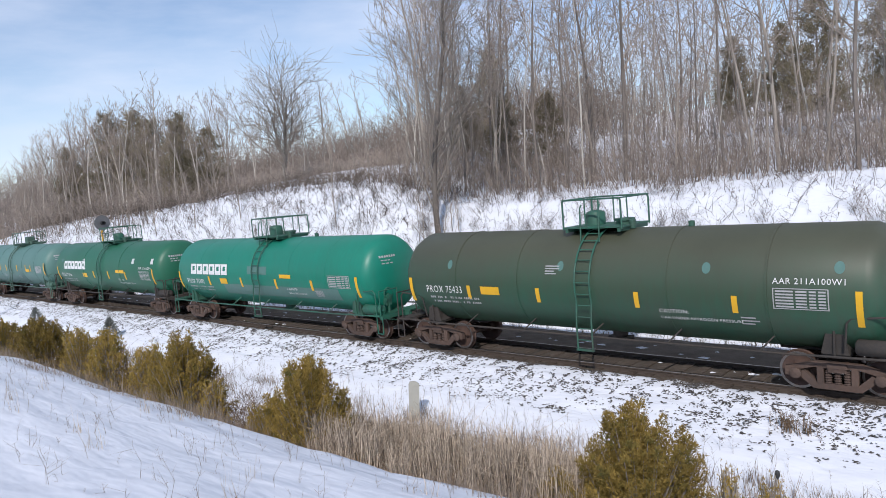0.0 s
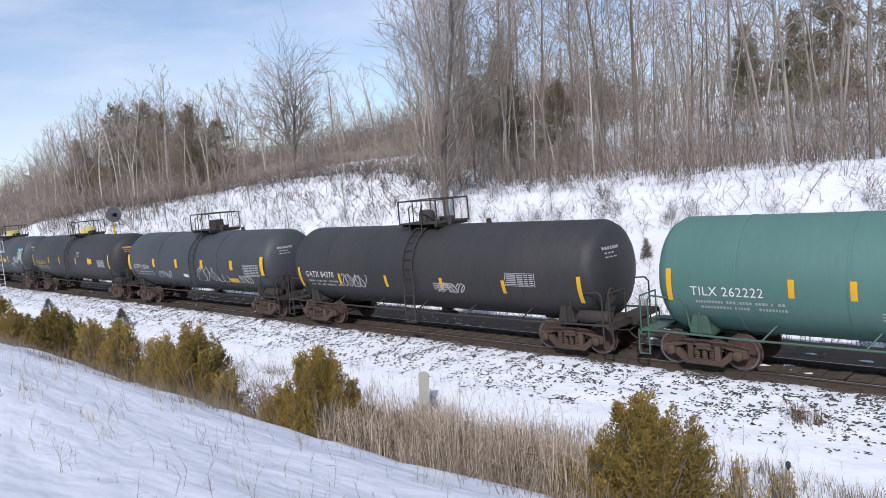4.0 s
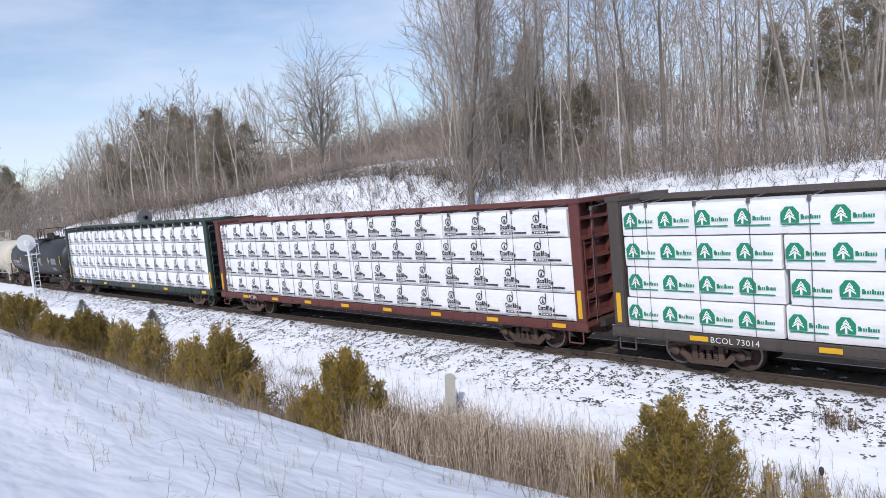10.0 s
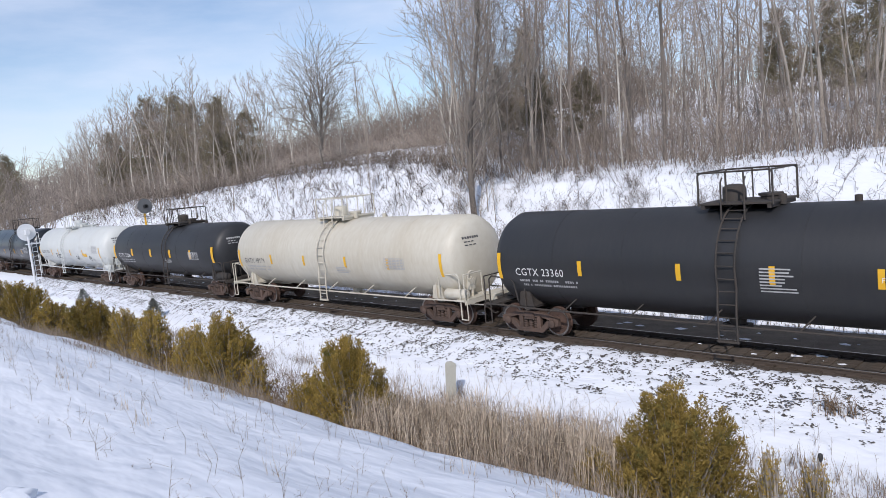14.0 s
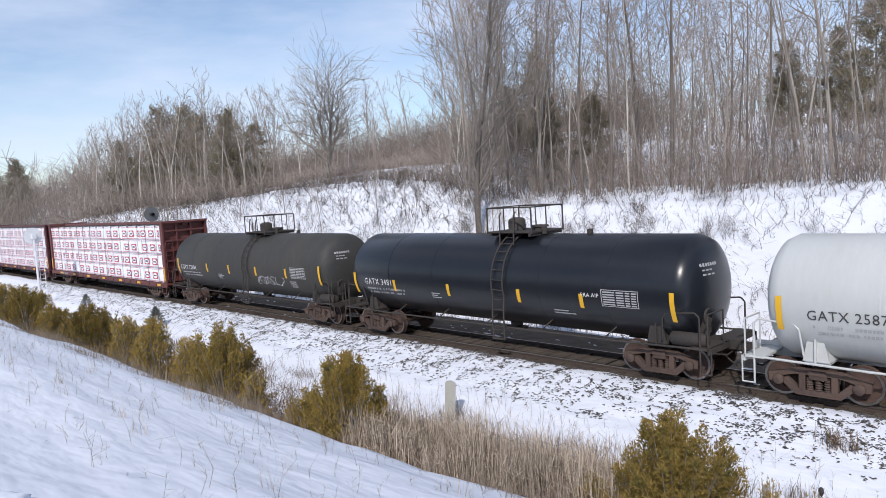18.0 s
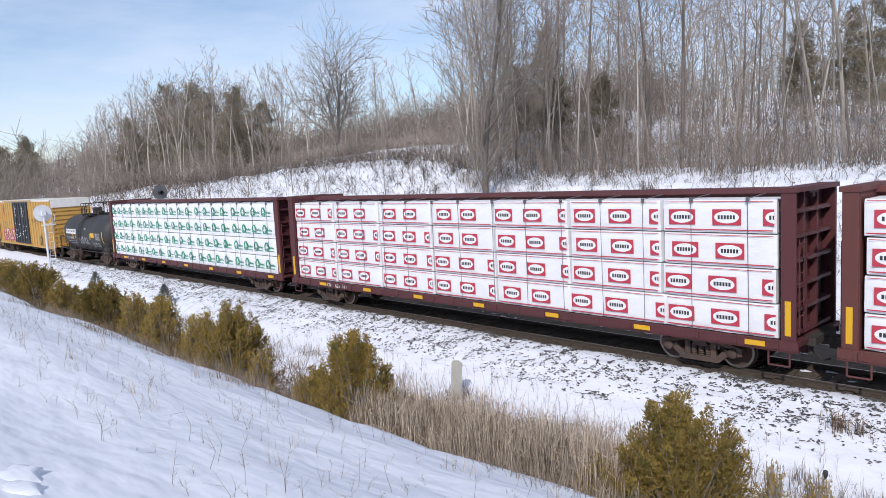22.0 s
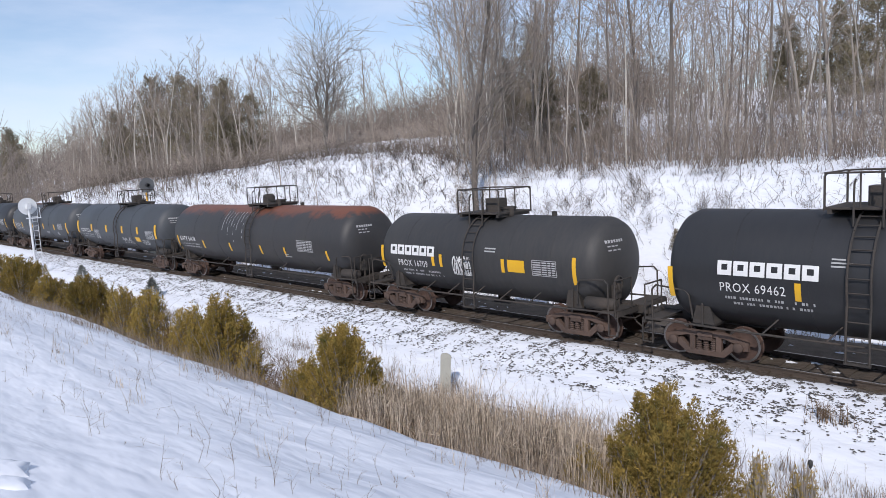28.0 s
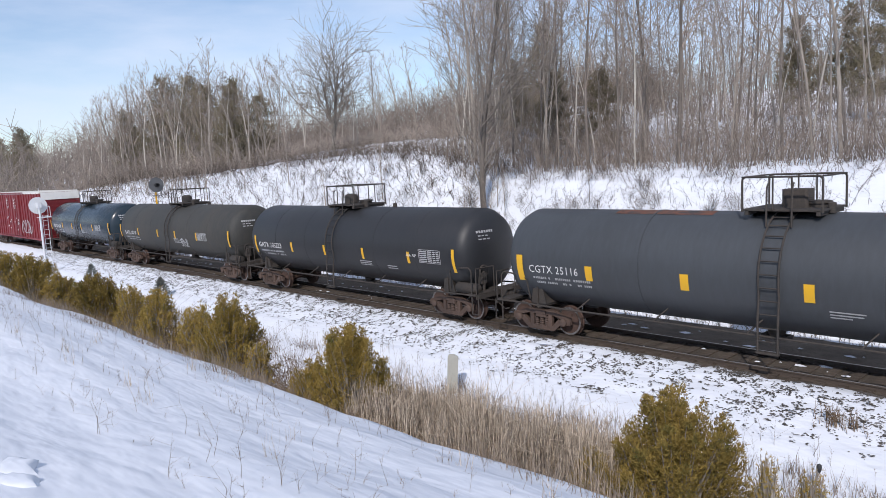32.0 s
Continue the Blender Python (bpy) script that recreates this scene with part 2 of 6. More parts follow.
def ground_z(x, y):
    z = profile(y)
    n = noise.noise(Vector((x * 0.16, y * 0.16, 0.3)))
    n2 = noise.noise(Vector((x * 0.7, y * 0.7, 4.3)))
    if y > 3.6:
        w = smooth(3.6, 9, y)
        # the cutting's far side climbs to a knoll and then falls away down the line
        rise = 1.65 * (1 - smooth(-35.5, -24.5, x)) - 1.0 * (1 - smooth(-72, -38, x))
        drop = 3.4 * (1 - smooth(-135, -74, x))
        # a shelf on top of the knoll
        rise += 0.8 * smooth(12.6, 15.2, y) * (1 - smooth(-37, -31, x)) * smooth(-66, -54, x)
        n3 = noise.noise(Vector((x * 1.7, y * 1.7, 6.1)))
        z += w * (rise - min(drop, max(0.0, z + 1.0)) + 0.26 * n + 0.13 * n2 + 0.1 * n3 + 0.06 * noise.noise(Vector((x * 3.1, y * 3.1, 1.1))))
    elif y < -4.0:
        w = 1 - smooth(-7, -4, y)
        z += w * (0.22 * n + 0.045 * n2)
        if -30 < y < -12:
            # soft ridges left by the wind
            z += (1 - smooth(-13, -12, y)) * (0.04 * noise.noise(Vector((x * 0.9 + y * 0.5, y * 2.2, 8.1))) + 0.03 * noise.noise(Vector((x * 1.7, y * 1.9, 5.3))))
        if y < -30:
            z += 0.6 * n
    else:
        z += 0.04 * n2 + 0.06 * noise.noise(Vector((x * 2.3, y * 2.3, 2.2))) if y < -1.0 else 0.0
    return z


def spread(lo, hi, near_lo, near_hi, fine, grow):
    xs, x, st = [], near_lo, fine
    while x <= near_hi:
        xs.append(x)
        x += fine
    st = fine
    while x < hi:
        st *= grow
        xs.append(x)
        x += st
    xs.append(hi)
    x, st = near_lo, fine
    while x > lo:
        st *= grow
        x -= st
        xs.insert(0, max(x, lo))
    return xs


gx = spread(-900, 900, -75, 12, 0.42, 1.22)
gy = sorted(set(spread(-600, 900, -19.5, 13, 0.26, 1.25) + [-0.95 - 0.1 * i for i in range(24)]))
gv = [(x, y, ground_z(x, y)) for y in gy for x in gx]
nx = len(gx)
gf = [(j * nx + i, j * nx + i + 1, (j + 1) * nx + i + 1, (j + 1) * nx + i) for j in range(len(gy) - 1) for i in range(nx - 1)]
gm = Build().add(gv, gf).mesh("ground", SNOW)
gm.shade_smooth()
ground = tagged(new("ground", gm), "snow-covered railway cutting with wind-smoothed banks and a ditch", "ground", kind="structure")


# ---- track ----
X0, X1 = -420.0, 160.0
bed = Build()
outline = [(-1.8, -0.5), (-1.5, -0.2), (-1.3, -0.13), (1.3, -0.13), (1.75, -0.2), (2.7, -0.28), (4.2, -0.36), (5.6, -0.8)]
bxs = spread(X0, X1, -75, 10, 0.3, 1.3)
bv, bf, k = [], [], len(outline)
for x in bxs:
    for y, z in outline:
        q = noise.noise(Vector((x * 2.2, y * 3, 1.7)))
        bv.append((x, y + 0.09 * noise.noise(Vector((x * 1.1, z, 9))), z - 0.014 + 0.03 * q))
for i in range(len(bxs) - 1):
    for j in range(k - 1):
        bf.append((i * k + j, (i + 1) * k + j, (i + 1) * k + j + 1, i * k + j + 1))
ballast_bed = tagged(new("ballast_bed", Build().add(bv, bf).mesh("ballast_bed", BALLAST)), "dark brown crushed-stone ballast bed under the track", "track bed", kind="structure")

rail_prof = [(-0.07, -0.17), (0.07, -0.17), (0.07, -0.155), (0.012, -0.13), (0.012, -0.045), (0.036, -0.032), (0.036, -0.004), (0.03, 0.0), (-0.03, 0.0), (-0.036, -0.004),
             (-0.036, -0.032), (-0.012, -0.045), (-0.012, -0.13), (-0.07, -0.155)]
for side in (-1, 1):
    rb = Build()
    n = len(rail_prof)
    rb.add([(X0, side * 0.7535 + y, z) for y, z in rail_prof] + [(X1, side * 0.7535 + y, z) for y, z in rail_prof],
           [(i, (i + 1) % n, n + (i + 1) % n, n + i) for i in range(n) if i != 7] + [tuple(range(n))])
    rail = tagged(new("rail", rb.mesh("rail", RAIL)), "rusty brown steel running rail spiked to timber ties", "rail", "running rails", "structure")
    hb = Build().add([(X0, side * 0.7535 - 0.03, 0.001), (X1, side * 0.7535 - 0.03, 0.001), (X1, side * 0.7535 + 0.03, 0.001), (X0, side * 0.7535 + 0.03, 0.001)], [(0, 1, 2, 3)])
    part("rail_head", hb.mesh("rail_head", RAILTOP), rail, "bright worn running surface")


# ---- running gear, shared by all cars ----
def frame_side(sign):
    y0, y1 = sign * 0.98, sign * 1.12
    b = Build()
    b.prism([(-1.13, 0.40), (-1.13, 0.60), (-0.86, 0.67), (-0.5, 0.78), (0.5, 0.78), (0.86, 0.67), (1.13, 0.60), (1.13, 0.40), (1.0, 0.38), (0.9, 0.53), (0.5, 0.64), (-0.5, 0.64), (-0.9, 0.53), (-1.0, 0.38)], y0, y1)
    b.prism([(-0.88, 0.46), (-0.7, 0.54), (-0.42, 0.27), (0.42, 0.27), (0.7, 0.54), (0.88, 0.46), (0.5, 0.13), (-0.5, 0.13)], y0 * 0.995, y1 * 0.995)
    for x in (-0.36, 0.36):
        b.box(x, (y0 + y1) / 2, 0.46, 0.15, 0.15, 0.4)
    b.box(0, (y0 + y1) / 2, 0.7, 0.42, 0.24, 0.1)
    return b.mesh("side_frame", TRUCKMAT)


def wheel_mesh():
    prof = [(-0.85, 0.0), (-0.85, 0.14), (-0.83, 0.17), (-0.815, 0.36), (-0.825, 0.385), (-0.825, 0.452), (-0.7, 0.457), (-0.69, 0.482), (-0.665, 0.482), (-0.66, 0.45), (-0.67, 0.38), (-0.69, 0.35), (-0.72, 0.17), (-0.66, 0.13), (-0.66, 0.085), (0, 0.08)]
    b = Build().lathe(prof, "y", 28)
    b.lathe([(-h, r) for h, r in reversed(prof)], "y", 28)
    # rim shine and hub bolts, so that the turn of the wheel can be told
    b.k = 1
    b.lathe([(-0.8265, 0.39), (-0.8265, 0.448)], "y", 28)
    b.k = 0
    for i in range(3):
        a = i * 2 * math.pi / 3
        b.box(0.24 * math.cos(a), -0.835, 0.24 * math.sin(a), 0.05, 0.03, 0.05)
    return b.mesh("wheelset", [WHEELMAT, TREAD], 35)


def spring_mesh():
    prof = [(0.28, 0.0)] + [(0.28 + 0.03 * i, 0.085 if i % 2 == 0 else 0.06) for i in range(11)] + [(0.6, 0.0)]
    return Build().lathe(prof, "z", 9).mesh("spring", TRUCKMAT, 30)


def bearing_mesh():
    return Build().lathe([(-1.0, 0.0), (-1.0, 0.13), (-1.17, 0.13), (-1.19, 0.1), (-1.2, 0.0)], "y", 14).mesh("bearing", TRUCKMAT, 35)


FRAME_NEAR, FRAME_FAR, WHEELSET, SPRINGS, BEARING = frame_side(-1), frame_side(1), wheel_mesh(), spring_mesh(), bearing_mesh()
BOLSTER = box_mesh("truck", TRUCKMAT, (0, 0, 0.66, 0.4, 2.3, 0.22), (0, 0, 0.8, 0.35, 0.4, 0.14), (-0.52, 0, 0.42, 0.12, 1.5, 0.1), (0.52, 0, 0.42, 0.12, 1.5, 0.1),
                   (-0.45, -0.72, 0.42, 0.1, 0.12, 0.22), (0.45, -0.72, 0.42, 0.1, 0.12, 0.22))
COUPLER = box_mesh("coupler", UNDER, (0.0, 0, 0.84, 0.9, 0.16, 0.18), (0.5, 0.02, 0.84, 0.24, 0.3, 0.3), (-0.5, 0, 0.84, 0.5, 0.34, 0.3))
HOSE = Build().path([(0.1, -0.25, 0.75), (0.3, -0.27, 0.55), (0.5, -0.2, 0.38), (0.62, -0.1, 0.42)], 0.025, 6).mesh("air_hose", UNDER)
WHEELS = []


def add_trucks(car, half, wheel_base=1.78):
    for sx in (-half, half):
        tr = part("truck", BOLSTER, car, "rusty brown cast truck with four wheels", pose(sx, 0, 0))
        part("side_frame", FRAME_NEAR, tr)
        part("side_frame", FRAME_FAR, tr)
        for sy in (-1, 1):
            for q in (-0.2, 0.0, 0.2):
                part("spring", SPRINGS, tr, "", pose(q, sy * 1.04, 0))
        for dx in (-wheel_base / 2, wheel_base / 2):
            WHEELS.append((part("wheelset", WHEELSET, tr, "", pose(dx, 0, 0.457)), car))
            for turn in (0, 180):
                part("bearing", BEARING, tr, "", pose(dx, 0, 0.457, 0, 0, turn))


def add_couplers(car, lc):
    for s in (1, -1):
        part("coupler", COUPLER, car, "", pose(s * (lc / 2 - 0.55), 0, 0, 0, 0, 0 if s > 0 else 180))
        part("air_hose", HOSE, car, "", pose(s * (lc / 2 - 0.75), 0, 0, 0, 0, 0 if s > 0 else 180))


# ---- lettering and marks ----
GLYPHS = {}


def letters(text, size, mat, wide=1.0):
    key = (text, size, mat.name, wide)
    if key not in GLYPHS:
        cu = bpy.data.curves.new("letters", "FONT")
        cu.body, cu.size, cu.resolution_u, cu.align_x, cu.space_character = text, size, 2, "LEFT", 1.08
        ob = bpy.data.objects.new("letters", cu)
        me = bpy.data.meshes.new_from_object(ob)
        bpy.data.objects.remove(ob)
        GLYPHS[key] = ([(v.co.x * wide, v.co.y) for v in me.vertices], [tuple(p.vertices) for p in me.polygons])
        bpy.data.meshes.remove(me)
    return GLYPHS[key]


def on_tank(r, zc, x, up, lift=0.012):
    """up: metres along the shell, from its widest line; the side of -y."""
    a = up / r
    return (x, -(r + lift) * math.cos(a), zc + (r + lift) * math.sin(a))


def tank_text(b, text, x, up, size, r, zc, mat, wide=1.0):
    vs, fs = letters(text, size, mat, wide)
    b.add([on_tank(r, zc, x + u, up + v, 0.014) for u, v in vs], fs)


def tank_patch(b, x0, x1, u0, u1, r, zc, lift=0.01, n=4):
    vs = []
    for i in range(n + 1):
        u = u0 + (u1 - u0) * i / n
        vs += [on_tank(r, zc, x0, u, lift), on_tank(r, zc, x1, u, lift)]
    b.add(vs, [(2 * i, 2 * i + 1, 2 * i + 3, 2 * i + 2) for i in range(n)])


def tank_spot(b, x0, x1, u0, u1, r, zc, lift=0.007, n=16):
    vs = [on_tank(r, zc, (x0 + x1) / 2 + (x1 - x0) / 2 * math.cos(2 * math.pi * i / n), (u0 + u1) / 2 + (u1 - u0) / 2 * math.sin(2 * math.pi * i / n), lift) for i in range(n)]
    b.add([on_tank(r, zc, (x0 + x1) / 2, (u0 + u1) / 2, lift)] + vs, [(0, 1 + i, 1 + (i + 1) % n) for i in range(n)])


def scrawl(b, place, x, u, w, h, seed, width=0.035, strokes=7):
    """Sprayed loops that nobody can read."""
    rnd = random.Random(seed)
    lift = 0.0
    for k in range(strokes):
        cx = x + w * (k + 0.5) / strokes
        pts = []
        ph, tw = rnd.uniform(0, 6), rnd.choice((1.5, 2.0, 2.6))
        for i in range(12):
            t = i / 11
            pts.append((cx + (w / strokes) * 0.75 * math.cos(ph + tw * 3.1 * t) * rnd.uniform(0.8, 1.1), u + h * (0.5 + 0.5 * math.sin(ph * 1.7 + tw * 2.4 * t + k)) * rnd.uniform(0.85, 1.1)))
        for (xa, ua), (xb, ub) in zip(pts, pts[1:]):
            dx, du = xb - xa, ub - ua
            d = math.hypot(dx, du) or 1
            ox, ou = -du / d * width / 2, dx / d * width / 2
            lift += 0.00012
            b.add([(px_, py_ - lift, pz_) for px_, py_, pz_ in (place(xa - ox, ua - ou), place(xb - ox, ub - ou), place(xb + ox, ub + ou), place(xa + ox, ua + ou))], [(0, 1, 2, 3)])


# ---- tank cars ----
NOW = [0]
# per place in the train: stripes along the shell, their height on it, the ladder, the shift of painted marks
LAYOUT = {0: ((-6.94, -4.34, -1.64, 1.56, 4.16, 6.86), -0.3, -0.04, 0.06), 1: ((-6.88, -4.08, -1.28, 1.42, 3.92, 6.72), -0.35, 0.02, 0.12),
          2: ((-6.79, -1.09, 1.01, 3.31, 6.71), -0.3, -0.09, 0.21), 3: ((-6.7, -3.7, -2.4, -1.0, 1.4, 3.3, 4.3, 7.1), -0.1, 0.1, 0.3),
          4: ((-6.7, -4.1, -1.4, 1.4, 4.1, 6.9), -0.4, -0.1, 0.3), 5: ((-6.85, -3.75, -1.15, 1.55, 4.35, 6.95), 0.0, 0.65, 0.25),
          6: ((-6.92, -3.72, -1.62, 1.38, 3.58, 6.68), -0.06, -0.12, 0.18), 7: ((-7.19, -3.89, -0.99, 1.61, 3.61, 6.81), -0.06, 0.81, -0.09),
          11: ((-6.87, -3.77, -0.67, 1.73, 4.03, 6.93), -0.07, 0.63, 0.13), 12: ((-7.07, -4.17, -1.47, 1.53, 4.23, 7.13), -0.15, -0.07, 0.13),
          13: ((-6.87, -3.97, -1.17, 1.53, 4.13, 6.73), -0.05, 0.93, 0.03), 14: ((-6.95, -3.95, -2.35, 0.45, 3.15, 6.55), -0.25, -1.15, -0.05),
          15: ((-6.92, -4.52, -1.62, 1.58, 3.98, 6.88), -0.35, 0.78, 0.08), 16: ((-6.78, -3.28, -0.88, 1.82, 4.52, 7.22), -0.2, 0.92, 0.32),
          20: ((-4.4, -2.2, -1.6, 1.8, 4.5), -0.15, -0.4, 0.1), 22: ((-5.22, -2.02, 0.08, 2.78, 5.28), -0.3, -0.72, -0.12),
          23: ((-4.69, -1.89, -1.49, 1.41, 4.21), -0.12, -0.09, -0.29), 24: ((-7.45, -4.45, -1.55, 1.45, 3.55, 6.85), -0.5, 0.45, 0.05),
          25: ((-6.84, -4.04, -1.24, 1.56, 4.06, 6.76), -0.02, 0.56, 0.26), 26: ((-7.2, -4.6, -1.6, 1.5, 4.3, 7.3), -0.25, 0.6, 0.2),
          27: ((-6.75, -3.55, -0.95, 1.75, 4.55, 6.95), -0.25, -0.45, 0.25)}


def shell_mesh(length, r, zc, mats, head=0.62, split=None):
    prof = [(-length / 2 + head * (1 - math.sqrt(max(0.0, 1 - (i / 12) ** 2))), r * i / 12) for i in range(13)]
    full = prof + [(x, r) for x in (-length / 4, 0.0, length / 4)] + [(-x, q) for x, q in reversed(prof)]
    b = Build()
    b.lathe(full, "x", 48, (0, 0, zc))
    return b.mesh("tank", mats, 40)


def ring(b, x, r, zc, w=0.05, t=0.012, a0=0.0, a1=2 * math.pi, n=40):
    vs = []
    for i in range(n + 1):
        a = a0 + (a1 - a0) * i / n
        for dx, q in ((-w / 2, r), (-w / 2, r + t), (w / 2, r + t), (w / 2, r)):
            vs.append((x + dx, q * math.cos(a), zc + q * math.sin(a)))
    fs = []
    for i in range(n):
        for j in range(3):
            fs.append((4 * i + j, 4 * i + j + 1, 4 * i + 5 + j, 4 * i + 4 + j))
    b.add(vs, fs)


def tank_ladder(x, r, zc, mat, sign=-1):
    b = Build()
    arc = [(sign * (r + 0.09) * math.cos(a), zc + (r + 0.09) * math.sin(a)) for a in [radians(d) for d in range(75, -16, -10)]]
    arc += [(sign * (r + 0.1), 1.35), (sign * (r + 0.1), 0.62)]
    for dx in (-0.24, 0.24):
        b.path([(x + dx, y, z) for y, z in arc], 0.028, 6)
    acc = 0.0
    for (ya, za), (yb, zb) in zip(arc, arc[1:]):
        d = math.hypot(yb - ya, zb - za)
        while acc < d:
            t = acc / d
            b.tube((x - 0.24, ya + (yb - ya) * t, za + (zb - za) * t), (x + 0.24, ya + (yb - ya) * t, za + (zb - za) * t), 0.018, None, 5)
            acc += 0.33
        acc -= d
    b.box(x, sign * (r + 0.1), 0.62, 0.55, 0.1, 0.05)
    return b.mesh("ladder", mat)


def tank_car(name, label, lc, mat, r=1.53, zc=2.41, mark="", lx=0.0, up=-0.35, stripes=None, brand=None, gear="dome", gear_mat=None, frame_mat=None, rings=(),
             panels=(), text_mat=None, graffiti=(), stripe_w=0.14, truck_in=1.5, wording=(), mark_size=0.34, patches=()):
    """One tank car about its middle, rails at z = 0. marks and the rest are metres from the middle, on the side of -y."""
    car = tagged(new(name), label, "tank car", "freight train")
    tl = lc - (1.8 if NOW[0] in (20, 22, 23) else 1.48)
    own, su, lx, shift = LAYOUT.get(NOW[0], (None, -0.15, lx, 0.0))
    if own:
        stripes = [(max(-tl / 2 + 0.4, min(tl / 2 - 0.4, q)), 0.85 if abs(q) > tl / 2 - 1.3 else 0.45) for q in own]
    text_mat, frame_mat, gear_mat = text_mat or WHITE, frame_mat or UNDER, gear_mat or frame_mat or UNDER
    part("tank", shell_mesh(tl, r, zc, mat), car)
    for x in rings or (-tl * 0.32, -tl * 0.16, tl * 0.16, tl * 0.32):
        b = Build()
        ring(b, x, r, zc, 0.06 if rings else 0.035, 0.016 if rings else 0.007)
        part("weld_band", b.mesh("weld_band", mat), car)
    half = lc / 2 - truck_in - 0.55
    add_trucks(car, half)
    add_couplers(car, lc)
    # stub sills, saddles and end platforms
    for s in (-1, 1):
        e = s * (lc / 2 - 0.7)
        part("stub_sill", box_mesh("stub_sill", frame_mat, (s * (half + 0.2), 0, 0.95, 3.4, 0.42, 0.26), (s * half, 0, 0.98, 0.55, 2.3, 0.1)), car)
        for sy in (-1, 1):
            b = Build()
            b.add([(s * half - 0.3, sy * 1.2, 1.0), (s * half + 0.3, sy * 1.2, 1.0), (s * half + 0.16, sy * 1.22, 1.62), (s * half - 0.16, sy * 1.22, 1.62),
                   (s * half - 0.3, sy * 0.4, 1.0), (s * half + 0.3, sy * 0.4, 1.0), (s * half + 0.16, sy * 0.9, 1.3), (s * half - 0.16, sy * 0.9, 1.3)],
                  [(0, 1, 2, 3), (5, 4, 7, 6), (0, 4, 5, 1), (1, 5, 6, 2), (2, 6, 7, 3), (3, 7, 4, 0)])
            b.box(s * half, sy * 1.24, 1.3, 0.05, 0.06, 0.62)
            part("saddle", b.mesh("saddle", frame_mat), car)
        b = Build()
        b.box(e, 0, 1.02, 0.5, 2.9, 0.06)
        b.box(e + s * 0.24, 0, 0.97, 0.06, 2.9, 0.16)
        part("end_platform", b.mesh("end_platform", frame_mat), car)
        for sy in (-1, 1):
            y = sy * 1.42
            b = Build().path([(e, y, 0.35), (e, y, 1.85), (e - s * 0.12, y, 1.97), (e - s * 0.95, y, 1.9), (e - s * 1.05, y * 0.99, 1.78), (e - s * 1.12, y * 0.93, 1.15)], 0.025, 6)
            part("end_handrail", b.mesh("end_handrail", frame_mat), car)
            b = Build().path([(e, y, 0.36), (e + s * 0.3, y, 0.36), (e + s * 0.3, y, 1.02)], 0.02, 6)
            part("step", b.mesh("step", frame_mat), car)
        b = Build().path([(e + s * 0.22, -1.42, 1.05), (e + s * 0.22, -1.42, 1.95), (e + s * 0.22, -0.5, 1.95), (e + s * 0.22, -0.5, 1.05)], 0.022, 6)
        part("platform_rail", b.mesh("platform_rail", frame_mat), car)
        b = Build()
        for k in range(4):
            b.tube((e + s * 0.2, 0.5, 0.6 + 0.14 * k), (e - s * 0.6, 0.3 + 0.1 * k, 0.7 + 0.05 * k), 0.02, None, 5)
        b.path([(e + s * 0.25, -1.2, 0.9), (e + s * 0.3, -0.5, 0.72), (e + s * 0.28, 0.3, 0.78)], 0.022, 6)
        part("uncoupling_lever", b.mesh("uncoupling_lever", frame_mat), car)
    # brake gear at the leading end
    e = lc / 2 - 0.85
    b = Build()
    b.lathe([(e - 0.02, 0.2), (e, 0.24), (e + 0.03, 0.24), (e + 0.05, 0.2)], "x", 18, (0, -0.62, 1.75))
    part("brake_wheel", b.mesh("brake_wheel", frame_mat), car)
    b = Build().tube((e, -0.62, 1.05), (e, -0.62, 1.75), 0.05, None, 8, True)
    b.box(e - 0.06, -0.62, 1.5, 0.2, 0.3, 0.4)
    part("brake_stand", b.mesh("brake_stand", frame_mat), car)
    b = Build().lathe([(half + 0.4, 0.0), (half + 0.43, 0.15), (half + 0.48, 0.19), (half + 1.4, 0.19), (half + 1.45, 0.15), (half + 1.48, 0.0)], "x", 16, (0, -1.16, 1.2))
    part("air_reservoir", b.mesh("air_reservoir", frame_mat, 40), car)
    # side handrail with its hangers
    for sy in (-1, 1):
        b = Build()
        b.path([(-half - 1.2, sy * 1.42, 1.02), (-half + 1.1, sy * 1.44, 0.98), (half - 1.1, sy * 1.44, 0.98), (half + 1.2, sy * 1.42, 1.02)], 0.03, 6)
        part("side_handrail", b.mesh("side_handrail", frame_mat), car)
        n = 5
        for i in range(n):
            b = Build()
            x = -half + 1.6 + (2 * half - 3.2) * i / (n - 1)
            a = math.asin(max(-0.99, (1.3 - zc) / r))
            b.tube((x, sy * 1.44, 0.98), (x + 0.25, sy * r * math.cos(a), 1.3), 0.022, None, 5)
            part("hanger", b.mesh("hanger", frame_mat), car)
        part("ladder", tank_ladder(lx, r, zc, gear_mat, sy), car)
    # walkway over the top
    top = zc + r
    px0, px1 = (lx - 1.7, lx + 0.6) if NOW[0] == 7 else (lx - 0.95, lx + 0.95)
    b = Build()
    b.box((px0 + px1) / 2, 0, top + 0.1, px1 - px0, 1.7, 0.05)
    for x in (px0 + 0.1, px1 - 0.1):
        b.box(x, 0, top + 0.03, 0.1, 1.7, 0.12)
    part("walkway", b.mesh("walkway", gear_mat), car)
    zr = top + 0.92
